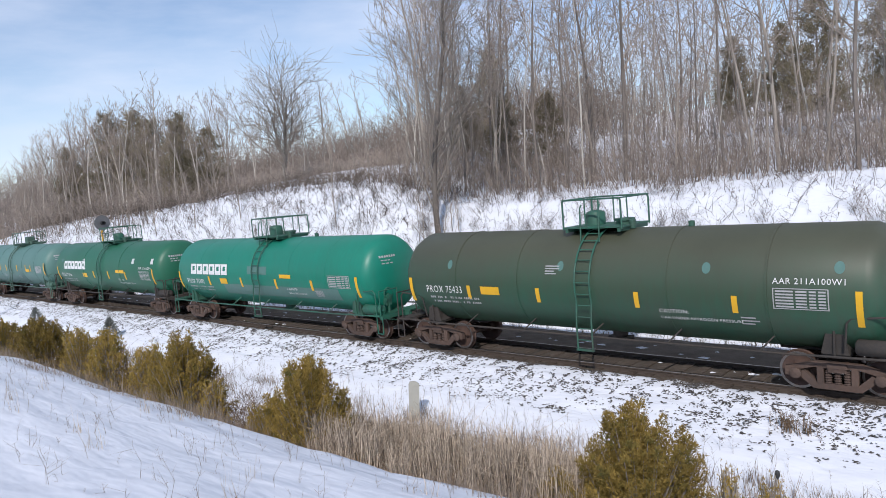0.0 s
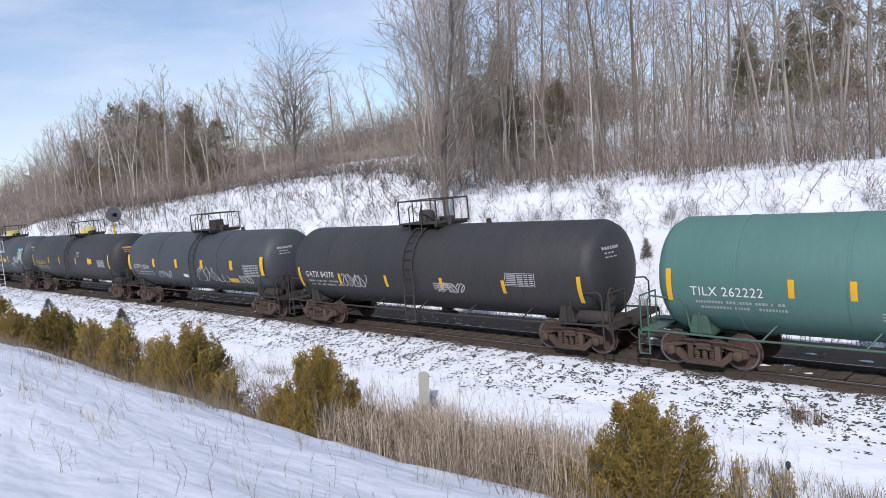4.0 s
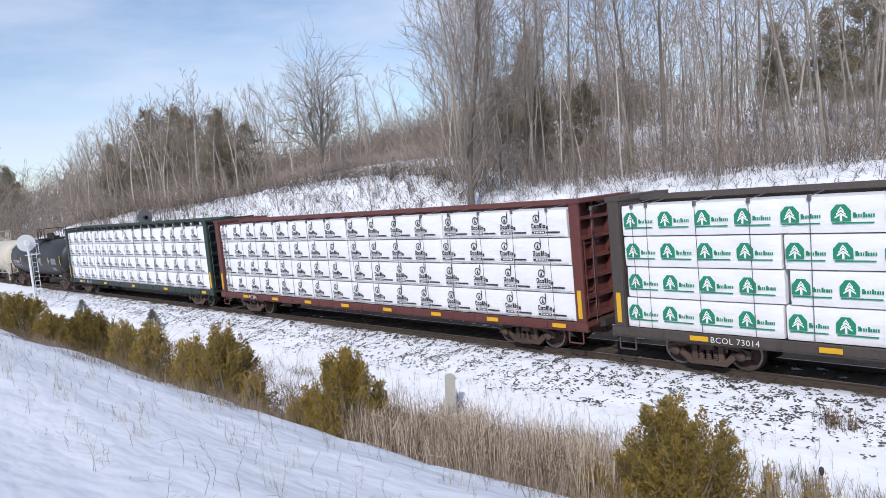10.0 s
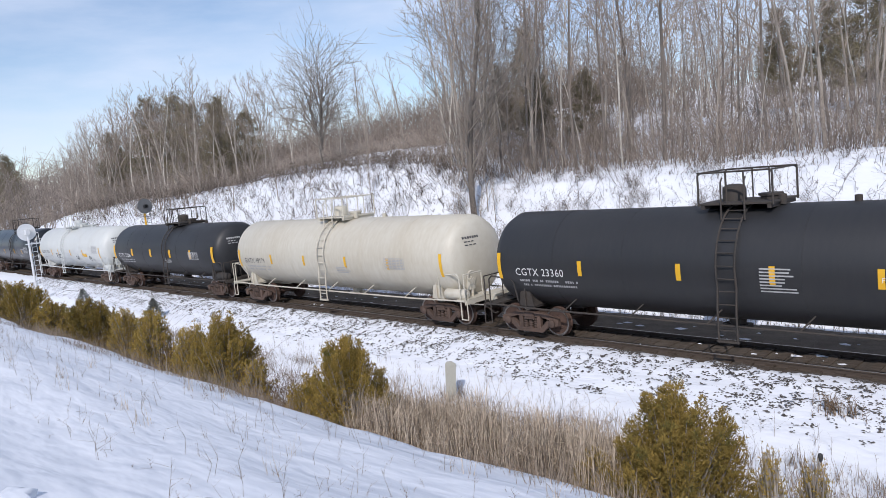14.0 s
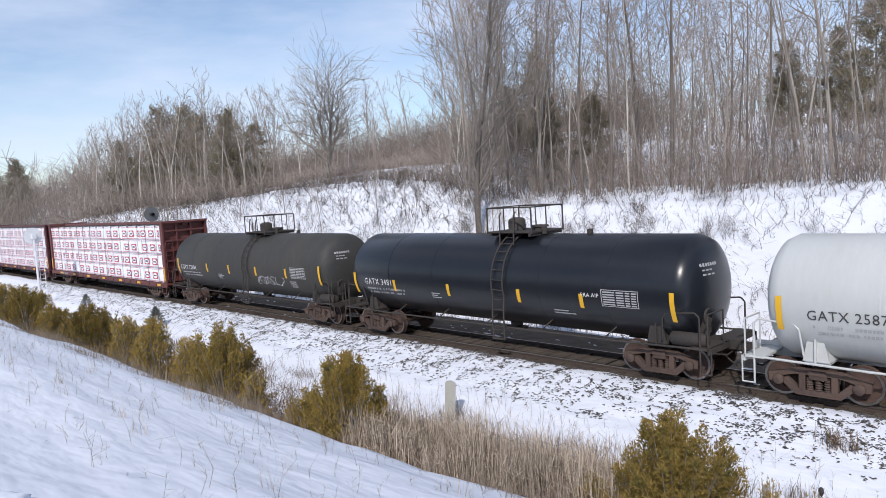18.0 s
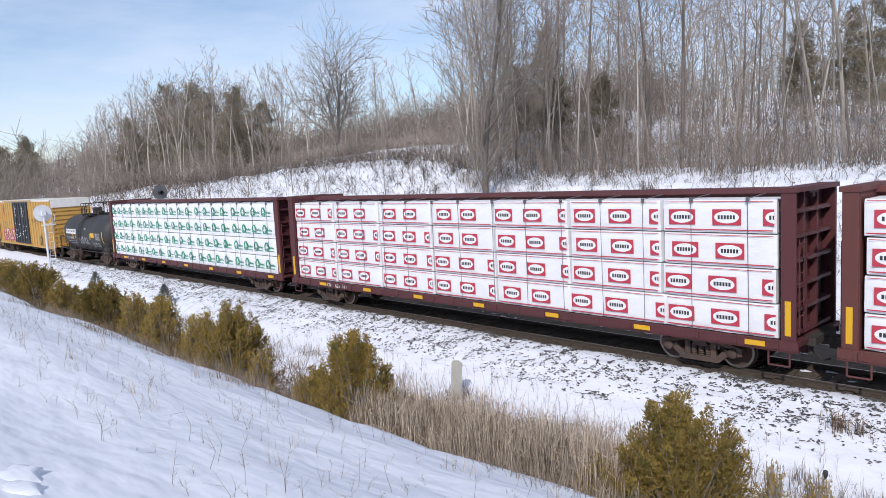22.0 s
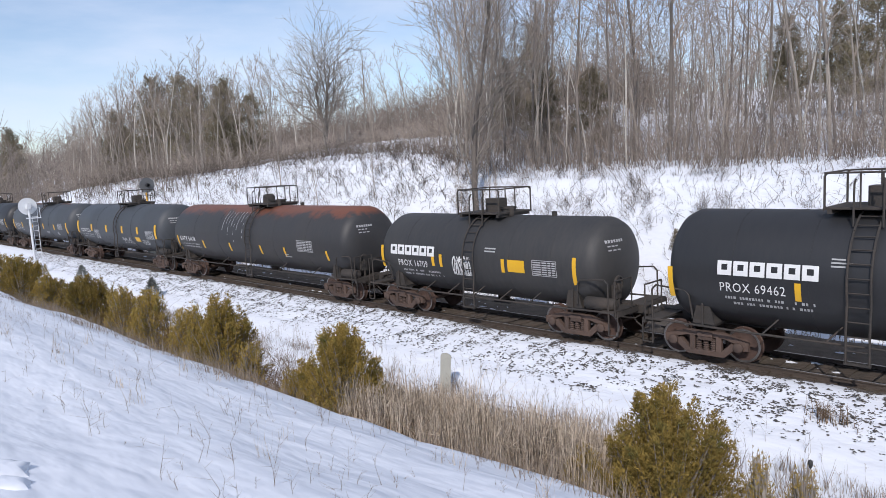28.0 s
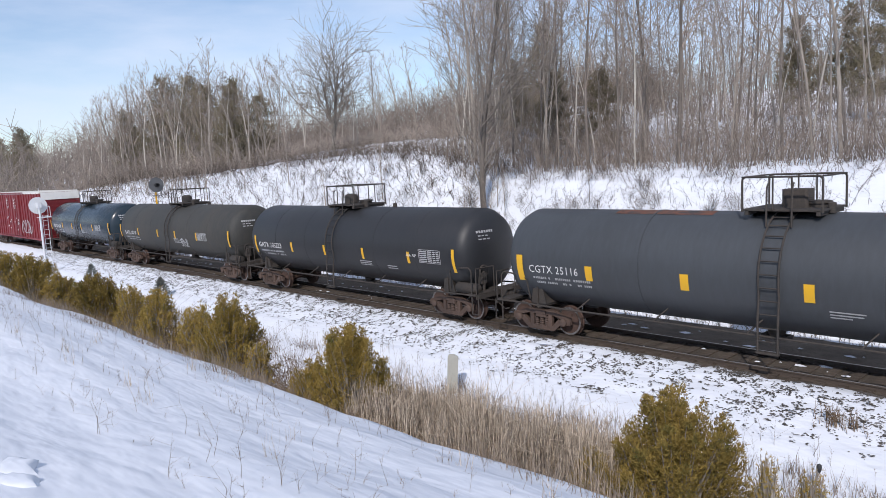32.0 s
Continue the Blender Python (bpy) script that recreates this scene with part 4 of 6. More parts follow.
# ---- box cars ----
def box_car(name, label, lc, mat, dark, top, mark, seed, body=None, height=5.0, door_w=5.0, door_x=-0.3, white_end=True, graffiti=(), emblems=()):
    car = tagged(new(name), label, "box car", "freight train")
    body = body or lc - 2.2
    half = lc / 2 - 3.0
    add_trucks(car, half)
    add_couplers(car, lc)
    z0, z1, w = 0.88, height - 0.12, 1.55
    part("body", box_mesh("body", mat, (0, 0, (z0 + z1) / 2, body, 2 * w, z1 - z0)), car)
    b = Build()
    b.prism([(-body / 2, z1), (body / 2, z1), (body / 2, z1 + 0.02), (-body / 2, z1 + 0.02)], -w - 0.02, w + 0.02)
    n = 24
    for i in range(n):
        b.box(-body / 2 + body * (i + 0.5) / n, 0, z1 + 0.06, 0.1, 2 * w, 0.08)
    for sy in (-1, 1):
        b.box(0, sy * w, z1 - 0.03, body, 0.08, 0.14)
    part("roof", b.mesh("roof", top), car)
    # side posts beside the door
    for sy in (-1, 1):
        b = Build()
        for x in [-body / 2 + 0.05 + 0.84 * i for i in range(int(body / 0.84) + 1)]:
            if abs(x - door_x) > door_w / 2 + 0.15:
                part("side_post", box_mesh("side_post", mat, (x, sy * (w + 0.03), (z0 + z1) / 2, 0.1, 0.07, z1 - z0 - 0.1)), car)
        for z in (z0 + 1.3, z0 + 2.5):
            for a, c in ((-body / 2, door_x - door_w / 2), (door_x + door_w / 2, body / 2)):
                b.box((a + c) / 2, sy * (w + 0.012), z, c - a, 0.035, 0.05)
        b.box(0, sy * (w + 0.02), z0 - 0.06, body, 0.08, 0.16)
        part("side_sill", b.mesh("side_sill", mat), car)
        for d in (-1, 1):
            xm = door_x + d * door_w / 4
            dr = part("door", box_mesh("door", dark, (xm, sy * (w + 0.05), (z0 + z1) / 2, door_w / 2 - 0.04, 0.08, z1 - z0 - 0.2)), car, "sliding plug door")
            for i in range(4):
                part("door_rib", box_mesh("door_rib", dark, (xm - door_w / 4 + 0.1 + i * (door_w / 2 - 0.2) / 3, sy * (w + 0.1), (z0 + z1) / 2, 0.06, 0.05, z1 - z0 - 0.24)), dr)
            for z in (z0 + 1.4, z0 + 2.6):
                part("door_bar", box_mesh("door_bar", dark, (xm, sy * (w + 0.1), z, door_w / 2 - 0.1, 0.04, 0.07)), dr)
            if sy < 0:
                b = Build()
                rnd = random.Random(seed + d)
                for q in range(9):
                    xx, zz, ww = xm + rnd.uniform(-0.9, 0.6), z0 + rnd.uniform(0.4, 1.9), rnd.uniform(0.1, 0.5)
                    flat(b, [(xx, zz), (xx + ww, zz), (xx + ww, zz + 0.09), (xx, zz + 0.09)], -w - 0.132)
                for q in range(7):
                    flat(b, [(xm - 0.5, z1 - 1.4 + q * 0.14), (xm - 0.5 + rnd.uniform(0.5, 0.9), z1 - 1.4 + q * 0.14), (xm - 0.5 + 0.5, z1 - 1.33 + q * 0.14), (xm - 0.5, z1 - 1.33 + q * 0.14)], -w - 0.132)
                part("door_stencil", b.mesh("door_stencil", WHITE), dr)
                b = Build()
                b.tube((xm, sy * (w + 0.15), z0 + 0.2), (xm, sy * (w + 0.15), z1 - 0.2), 0.03, None, 6)
                b.box(xm + 0.15, sy * (w + 0.15), z0 + 1.1, 0.4, 0.05, 0.06)
                part("lock_rod", b.mesh("lock_rod", dark), dr)
        b = Build()
        b.box(door_x - 1.0, sy * (w + 0.09), z1 + 0.02, door_w * 2.0, 0.07, 0.09)
        b.box(door_x - 0.5, sy * (w + 0.09), z0 - 0.05, door_w * 1.9, 0.07, 0.09)
        part("door_track", b.mesh("door_track", mat), car)
    for s in (-1, 1):
        b = Build()
        for i in range(10):
            b.box(s * (body / 2 + 0.03), 0, z0 + 0.25 + i * 0.36, 0.1, 2 * w - 0.2, 0.12)
        for y in (-w + 0.06, w - 0.06):
            b.box(s * (body / 2 + 0.03), y, (z0 + z1) / 2, 0.1, 0.12, z1 - z0)
        part("end_ribs", b.mesh("end_ribs", mat), car)
        if white_end:
            part("end_panel", box_mesh("end_panel", top, (s * (body / 2 + 0.085), 0, z1 - 0.32, 0.02, 2 * w - 0.05, 0.62)), car, "white painted panel")
        b = Build()
        for k in range(5):
            b.tube((s * (body / 2 + 0.14), -w + 0.15, z0 + 0.2 + k * 0.35), (s * (body / 2 + 0.14), -w + 0.6, z0 + 0.2 + k * 0.35), 0.018, None, 5)
            b.tube((s * (body / 2 - 0.15), -w - 0.1, z0 + 0.2 + k * 0.35), (s * (body / 2 - 0.6), -w - 0.1, z0 + 0.2 + k * 0.35), 0.018, None, 5)
        b.path([(s * (body / 2 - 0.15), -w, z0 - 0.05), (s * (body / 2 - 0.15), -w, 0.4), (s * (body / 2 - 0.6), -w, 0.4), (s * (body / 2 - 0.6), -w, z0 - 0.05)], 0.025, 6)
        b.path([(s * (body / 2 + 0.6), -1.3, 1.0), (s * (body / 2 + 0.6), -1.3, 1.9), (s * (body / 2 + 0.1), -1.3, 1.95)], 0.022, 6)
        b.box(s * (body / 2 + 0.4), 0, 0.98, 0.7, 2.5, 0.06)
        part("end_ladder", b.mesh("end_ladder", mat), car)
    b = Build()
    b.box(0, 0, 0.72, body - 0.5, 0.6, 0.36)
    b.box(1.6, -0.9, 0.62, 1.1, 0.5, 0.4)
    part("underframe", b.mesh("underframe", UNDER), car)
    for text, x, z, size, tm in mark:
        b = Build()
        vs, fs = letters(text, size, tm, 1.0)
        b.add([(x + u, -w - 0.07, z + v) for u, v in vs], fs)
        part("lettering", b.mesh("lettering", tm), car)
    for shapes, em in emblems:
        b = Build()
        for k, pts in enumerate(shapes):
            flat(b, pts, -w - 0.071 - 0.001 * k)
        part("emblem", b.mesh("emblem", em), car, "faded red block emblem")
    for x, z, gw, gh, gm, sd, wd in graffiti:
        b = Build()
        scrawl(b, lambda a, c: (a, -w - 0.072 - 0.002 * (sd % 3), c), x, z, gw, gh, sd, wd)
        part("graffiti", b.mesh("graffiti", gm), car)
    return car


# ---- the train, from its head to its tail ----
def paint(name, base, other=None, rough=0.45, amount=0.5, third=None, at=(0.6, 0.72), ts=0.8, spec=0.45):
    return material(name, base, rough, 0.0, other or tuple(c * 0.72 for c in base), amount, 1.6, 0.03, 30, 0.0, (1.6, 0.5, 0.42), third, at, ts, spec)


def filmed(m, film, z0, z1, wander, scale):
    """A film of dirt or rust over the upper shell, with a ragged lower edge."""
    n, l = m.node_tree.nodes, m.node_tree.links
    b = n["Principled BSDF"]
    below = b.inputs["Base Color"].links[0].from_socket
    tc, sep, nz = n.new("ShaderNodeTexCoord"), n.new("ShaderNodeSeparateXYZ"), n.new("ShaderNodeTexNoise")
    nz.inputs["Scale"].default_value, nz.inputs["Detail"].default_value, nz.inputs["Roughness"].default_value = scale, 7, 0.65
    l.new(tc.outputs["Object"], sep.inputs["Vector"])
    l.new(tc.outputs["Object"], nz.inputs["Vector"])
    off = n.new("ShaderNodeMath")
    off.operation, off.inputs[1].default_value = "MULTIPLY_ADD", wander
    l.new(nz.outputs["Fac"], off.inputs[0])
    l.new(sep.outputs["Z"], off.inputs[2])
    rng = n.new("ShaderNodeMapRange")
    rng.inputs["From Min"].default_value, rng.inputs["From Max"].default_value = z0 + wander * 0.5, z1 + wander * 0.5
    l.new(off.outputs[0], rng.inputs["Value"])
    mix, tone = n.new("ShaderNodeMix"), n.new("ShaderNodeMix")
    mix.data_type = tone.data_type = "RGBA"
    tone.inputs["A"].default_value, tone.inputs["B"].default_value = (*film, 1), (*(c * 0.6 for c in film), 1)
    l.new(nz.outputs["Fac"], tone.inputs["Factor"])
    l.new(rng.outputs["Result"], mix.inputs["Factor"])
    l.new(below, mix.inputs["A"])
    l.new(tone.outputs["Result"], mix.inputs["B"])
    l.new(mix.outputs["Result"], b.inputs["Base Color"])
    return m


DKGREEN = filmed(paint("dark_green_paint", (0.022, 0.088, 0.052), (0.04, 0.065, 0.042), 0.5, 0.8), (0.085, 0.092, 0.06), 1.9, 3.5, 1.0, 0.5)
TEAL = paint("teal_paint", (0.006, 0.20, 0.135), (0.02, 0.15, 0.10), 0.42)
GREEN = paint("green_paint", (0.018, 0.13, 0.075), (0.03, 0.10, 0.06), 0.45)
SAGE = paint("sage_green_paint", (0.098, 0.205, 0.18), (0.078, 0.16, 0.142), 0.5)
BLACK1 = paint("black_paint", (0.022, 0.023, 0.026), (0.035, 0.034, 0.034), 0.5)
BLACK2 = paint("weathered_black_paint", (0.030, 0.031, 0.034), (0.05, 0.047, 0.044), 0.6, 0.8)
GREYBLK = paint("charcoal_paint", (0.06, 0.066, 0.074), (0.045, 0.048, 0.052), 0.55, 0.7)
GLOSSBLK = paint("glossy_black_paint", (0.010, 0.012, 0.016), (0.018, 0.019, 0.022), 0.28, 0.5)
OLIVEBLK = paint("dusty_black_paint", (0.036, 0.037, 0.035), (0.06, 0.054, 0.045), 0.65, 0.9)
RUSTBLK = filmed(paint("rust_worn_black_paint", (0.034, 0.034, 0.036), (0.05, 0.045, 0.042), 0.55, 0.7), (0.2, 0.075, 0.045), 3.5, 3.75, 1.2, 1.5)
RUSTTOP = material("surface_rust", (0.19, 0.07, 0.04), 0.85, other=(0.10, 0.055, 0.04), amount=1.0, scale=2.5, third=(0.04, 0.04, 0.042), third_at=(0.5, 0.62), third_scale=1.6)
CREAM = paint("cream_paint", (0.56, 0.53, 0.45), (0.45, 0.40, 0.31), 0.5, 0.7)
PALEGREY = paint("pale_grey_paint", (0.57, 0.585, 0.565), (0.49, 0.49, 0.46), 0.45, 0.5)
BLUEBLK = paint("blue_black_paint", (0.020, 0.034, 0.046), (0.03, 0.04, 0.05), 0.25, 0.5)
BROWNCAR = paint("brown_car_paint", (0.060, 0.052, 0.048), (0.09, 0.07, 0.06), 0.65, 0.8)
OXIDE = paint("oxide_red_paint", (0.135, 0.042, 0.036), (0.10, 0.04, 0.035), 0.6, 0.8)
OXIDE2 = paint("maroon_paint", (0.105, 0.03, 0.034), (0.08, 0.03, 0.03), 0.6, 0.8)
BCGREEN = paint("bottle_green_paint", (0.024, 0.046, 0.038), (0.045, 0.05, 0.043), 0.6, 0.7)
BOXYELLOW = paint("box_car_yellow", (0.55, 0.32, 0.075), (0.46, 0.275, 0.085), 0.5, 0.7, (0.42, 0.24, 0.08), (0.62, 0.8), 1.2)
DOORBLK = paint("door_black", (0.022, 0.022, 0.024), (0.04, 0.04, 0.04), 0.5)
BOXRED = paint("box_car_red", (0.20, 0.018, 0.022), (0.15, 0.02, 0.022), 0.5, 0.7)
ROOFWHITE = paint("roof_white", (0.74, 0.73, 0.70), (0.6, 0.58, 0.54), 0.5, 0.8)
BLUEGLYPH = material("sprayed_blue", (0.25, 0.62, 0.72), 0.6, other=(0.4, 0.72, 0.8), scale=3)
PINKGLYPH = material("sprayed_pink", (0.45, 0.05, 0.11), 0.6, other=(0.55, 0.12, 0.2), scale=3)
FADEWHITE = material("sprayed_white", (0.5, 0.5, 0.5), 0.7, other=(0.38, 0.38, 0.38), scale=5)
DARKGLYPH = material("sprayed_dark", (0.05, 0.05, 0.055), 0.7, other=(0.09, 0.09, 0.09), scale=5)
REDPRINT = material("faded_red_print", (0.42, 0.10, 0.06), 0.6, other=(0.5, 0.2, 0.1), scale=4)
GREENFRAME = paint("green_frame_paint", (0.02, 0.13, 0.085), (0.05, 0.07, 0.055), 0.55, 0.8)
SAGEFRAME = paint("sage_frame_paint", (0.07, 0.15, 0.11), (0.06, 0.09, 0.07), 0.55, 0.8)
DARKTXT = material("lettering_dark", (0.05, 0.05, 0.055), 0.6, other=(0.1, 0.1, 0.1), scale=4)

STD = ((3.9, -0.35, 1.15, 0.42, "grid"), (0.7, -0.62, 1.0, 0.3, "lines"))
CARS = []


def place(car, x):
    CARS.append((car, x))


def between(a, b):
    return abs(a - b), (a + b) / 2


COUPLINGS = [-2.3, -18.93, -35.52, -52.2, -68.4, -84.9, -101.4, -118.07, -134.65, -158.0, -181.35, -205.2, -221.57, -238.7, -254.96, -271.55, -288.1, -304.95, -328.15, -351.4, -374.95,
             -387.05, -407.6, -420.65, -432.77, -451.03, -467.4, -485.0, -501.8, -519.3, -535.0, -555.0]


def slot(i):
    NOW[0] = i
    return between(COUPLINGS[i], COUPLINGS[i + 1])


def consist():
    g = dict(gear_mat=GREENFRAME)
    lc, x = slot(0)
    place(tank_car("tank_car", "dark green tank car with brownish top, orange stripes", lc, DKGREEN, mark="PROX 75433", frame_mat=UNDER, rings=(-4.9, -2.4, 2.4, 4.9),
                   wording=(("CAUTION:", 2.1, -0.62, 0.16), ("CAR UNDER NITROGEN PRESSURE", 2.1, -0.82, 0.13), ("AAR 211A100W1", 5.0, 0.25, 0.2)),
                   panels=((5.0, -0.35, 1.2, 0.5, "grid"), (-3.9, -0.35, 0.75, 0.26, "yellow"), (4.2, -0.85, 0.5, 0.28, "lines"), (-1.4, 0.35, 0.5, 0.3, "lines")),
                   patches=((-5.3, -5.1, 0.45, 0.75, SAGE), (-1.0, -0.78, 0.45, 0.75, SAGE), (3.3, 3.52, 0.45, 0.75, SAGE), (6.3, 6.52, 0.5, 0.8, SAGE)), gear_mat=GREENFRAME), x)
    lc, x = slot(1)
    place(tank_car("tank_car", "bright teal-green tank car with white block emblem", lc, TEAL, mark="PROX 75300", brand=(-5.8, -0.03, 0.5), frame_mat=GREENFRAME, up=-0.5,
                   wording=(("CAUTION", 2.0, -0.6, 0.15), ("NITROGEN PRESSURE", 2.0, -0.8, 0.12)),
                   panels=((4.9, -0.4, 1.3, 0.5, "grid"), (-3.2, -0.45, 0.6, 0.26, "yellow"), (1.65, -0.08, 0.8, 0.16, "yellow"), (3.9, -0.85, 0.5, 0.3, "grid")),
                   patches=((-0.8, 0.7, 0.05, 0.4, SAGE), (-3.0, 5.4, -1.0, -0.45, SAGE)), **g), x)
    lc, x = slot(2)
    place(tank_car("tank_car", "green tank car with white block emblem and grime", lc, GREEN, mark="PROX 71016", brand=(-5.8, 0.0, 0.5), frame_mat=UNDER, up=-0.5, rings=(-2.6, 2.6),
                   wording=(("CAUTION", 2.0, -0.6, 0.15), ("CAR UNDER NITROGEN PRESSURE", 2.0, -0.8, 0.12), ("AAR 211A100W1", 4.9, 0.1, 0.19)),
                   panels=((4.9, -0.5, 1.2, 0.5, "grid"), (-3.0, -0.5, 0.65, 0.28, "yellow"), (1.9, -0.15, 1.1, 0.18, "yellow")),
                   patches=((-6.3, -6.05, 0.4, 0.65, SAGE), (-2.9, -2.6, 0.35, 0.65, PALEGREY), (4.0, 4.3, 0.4, 0.7, PALEGREY), (6.3, 6.6, 0.4, 0.7, PALEGREY)), **g), x)
    lc, x = slot(3)
    place(tank_car("tank_car", "pale sage-green tank car with orange stripes", lc, SAGE, mark="TILX 262222", frame_mat=SAGEFRAME, gear_mat=SAGEFRAME, rings=(-5, -2.5, 2.5, 5), gear="box",
                   panels=((5.0, -0.4, 1.15, 0.5, "grid"), (3.0, -0.35, 0.7, 0.22, "yellow"), (-2.2, -0.8, 0.6, 0.25, "lines"), (0.9, -0.85, 0.8, 0.2, "lines"))), x)
    lc, x = slot(4)
    place(tank_car("tank_car", "matt black tank car with faded white scrawls", lc, BLACK2, mark="GATX 84370", panels=STD, graffiti=((-4.2, -0.7, 1.4, 0.5, FADEWHITE, 3), (0.9, -0.7, 1.2, 0.35, FADEWHITE, 5))), x)
    lc, x = slot(5)
    wide = None
    place(tank_car("tank_car", "charcoal tank car with sprayed white tags and runs", lc, GREYBLK, mark="CGTX 23564", stripes=wide, stripe_w=0.26, gear="box", rings=(-3.2, 3.0),
                   panels=((5.1, -0.5, 1.3, 0.55, "grid"), (3.6, -0.9, 0.8, 0.25, "yellow"), (-0.9, -0.75, 0.5, 0.2, "white")),
                   graffiti=((-3.7, -0.85, 1.5, 0.4, FADEWHITE, 11), (0.6, -0.9, 2.9, 0.75, FADEWHITE, 12), (4.6, -0.9, 1.0, 0.4, FADEWHITE, 13))), x)
    lc, x = slot(6)
    place(tank_car("tank_car", "black tank car with yellow lettering and pale basket on top", lc, BLACK2, mark="UTLX 680510", text_mat=YELLOW, gear="basket",
                   panels=((4.7, -0.4, 1.1, 0.45, "grid"), (3.2, -0.2, 0.7, 0.3, "yellow"), (1.4, 0.25, 0.6, 0.3, "lines"))), x)
    lc, x = slot(7)
    place(tank_car("tank_car", "grey-black tank car with pale blue graffiti face", lc, GREYBLK, mark="TILX 264932", gear="basket", panels=((5.0, -0.4, 1.1, 0.5, "grid"), (2.5, -0.35, 0.6, 0.28, "yellow"), (-0.9, -0.85, 0.8, 0.2, "yellow")),
                   graffiti=((6.1, -0.2, 1.1, 0.95, BLUEGLYPH, 21), (6.2, -0.1, 0.9, 0.8, FADEWHITE, 22), (-3.9, -0.65, 1.3, 0.4, FADEWHITE, 23), (-0.2, -0.85, 0.9, 0.6, FADEWHITE, 24), (4.2, -0.85, 0.8, 0.45, FADEWHITE, 25))), x)
    lc, x = slot(8)
    place(lumber_car("lumber_car", "dark brown centre-beam car with green-printed white lumber wraps", lc, BROWNCAR, "green", "BCOL 73014", 31, 7), x)
    lc, x = slot(9)
    place(lumber_car("lumber_car", "oxide red centre-beam car with black-printed white lumber wraps", lc, OXIDE, "black", "BC 204", 32, 8), x)
    lc, x = slot(10)
    place(lumber_car("lumber_car", "bottle green centre-beam car with black-printed white lumber wraps", lc, BCGREEN, "black", "BCOL     730   493", 33, 5, True), x)
    lc, x = slot(11)
    place(tank_car("tank_car", "clean black tank car with short yellow stripes", lc, BLACK1, mark="CGTX 23360", panels=((4.6, -0.4, 1.15, 0.5, "grid"), (1.3, -0.5, 0.9, 0.65, "lines")), wording=(("FRA AIP", 3.9, -0.15, 0.17),),
                   graffiti=((4.2, -0.95, 0.9, 0.3, FADEWHITE, 41),)), x)
    lc, x = slot(12)
    place(tank_car("tank_car", "stained cream tank car with faint lettering", lc, CREAM, mark="GATX 49179", text_mat=DARKTXT, frame_mat=CREAM, gear_mat=CREAM, panels=STD), x)
    lc, x = slot(13)
    place(tank_car("tank_car", "black tank car with yellow stripes", lc, BLACK1, mark="CGTX 23564", stripes=wide, stripe_w=0.24, panels=STD), x)
    lc, x = slot(14)
    place(tank_car("tank_car", "pale grey tank car with dark doodles and grimy end", lc, PALEGREY, mark="GATX 25874", text_mat=DARKTXT, frame_mat=PALEGREY, gear_mat=PALEGREY,
                   panels=((5.15, -0.22, 1.0, 0.5, "grid"), (3.3, -0.5, 0.7, 0.24, "yellow"), (4.95, -0.8, 0.4, 0.18, "grid")), graffiti=((-2.9, -0.75, 1.1, 0.4, DARKGLYPH, 51), (1.65, -0.75, 0.45, 0.35, DARKGLYPH, 52), (4.3, -0.85, 0.4, 0.4, DARKGLYPH, 53))), x)
    lc, x = slot(15)
    place(tank_car("tank_car", "glossy black tank car with white lettering", lc, GLOSSBLK, mark="GATX 3481", panels=((4.6, -0.45, 1.2, 0.5, "grid"), (2.8, -0.85, 0.8, 0.2, "lines"), (-2.6, -0.7, 0.5, 0.25, "lines")), wording=(("FRA AIP", 3.9, -0.2, 0.17),)), x)
    lc, x = slot(16)
    place(tank_car("tank_car", "dusty black tank car with scratched tags", lc, OLIVEBLK, mark="CGTX 23304", panels=((4.6, -0.4, 1.2, 0.5, "grid"), (4.4, -0.9, 0.5, 0.35, "grid"), (-2.5, -0.75, 0.6, 0.3, "lines")), graffiti=((1.5, -0.85, 2.4, 0.45, FADEWHITE, 61),)), x)
    lc, x = slot(17)
    place(lumber_car("lumber_car", "oxide red centre-beam car with red-printed white lumber wraps", lc, OXIDE, "red", "WC  37  452", 34, 7), x)
    lc, x = slot(18)
    place(lumber_car("lumber_car", "maroon centre-beam car with red-printed white lumber wraps", lc, OXIDE2, "red", "CN    626  311", 35, 7), x)
    lc, x = slot(19)
    place(lumber_car("lumber_car", "maroon centre-beam car with green-printed white lumber wraps", lc, OXIDE2, "green", "CN    62586", 36, 7), x)
    small = ((-4.7, 0.85), (-2.6, 0.5), (-2.1, 0.5), (1.3, 0.5), (4.5, 0.9))
    lc, x = slot(20)
    place(tank_car("tank_car", "short black tank car with white block emblem and tags", lc, BLACK2, r=1.42, zc=2.2, mark="PROX 16699", brand=(-3.9, 0.0, 0.36), up=-0.42, stripes=small, gear="box",
                   panels=((2.9, -0.35, 0.95, 0.5, "grid"), (1.9, -0.2, 0.75, 0.35, "yellow"), (0.4, 0.35, 0.5, 0.18, "lines")), graffiti=((-0.9, -0.75, 1.0, 0.55, WHITE, 71), (0.3, -0.8, 0.8, 0.6, FADEWHITE, 72), (1.8, -0.95, 1.6, 0.35, GREYPAINT, 73))), x)
    lc, x = slot(21)
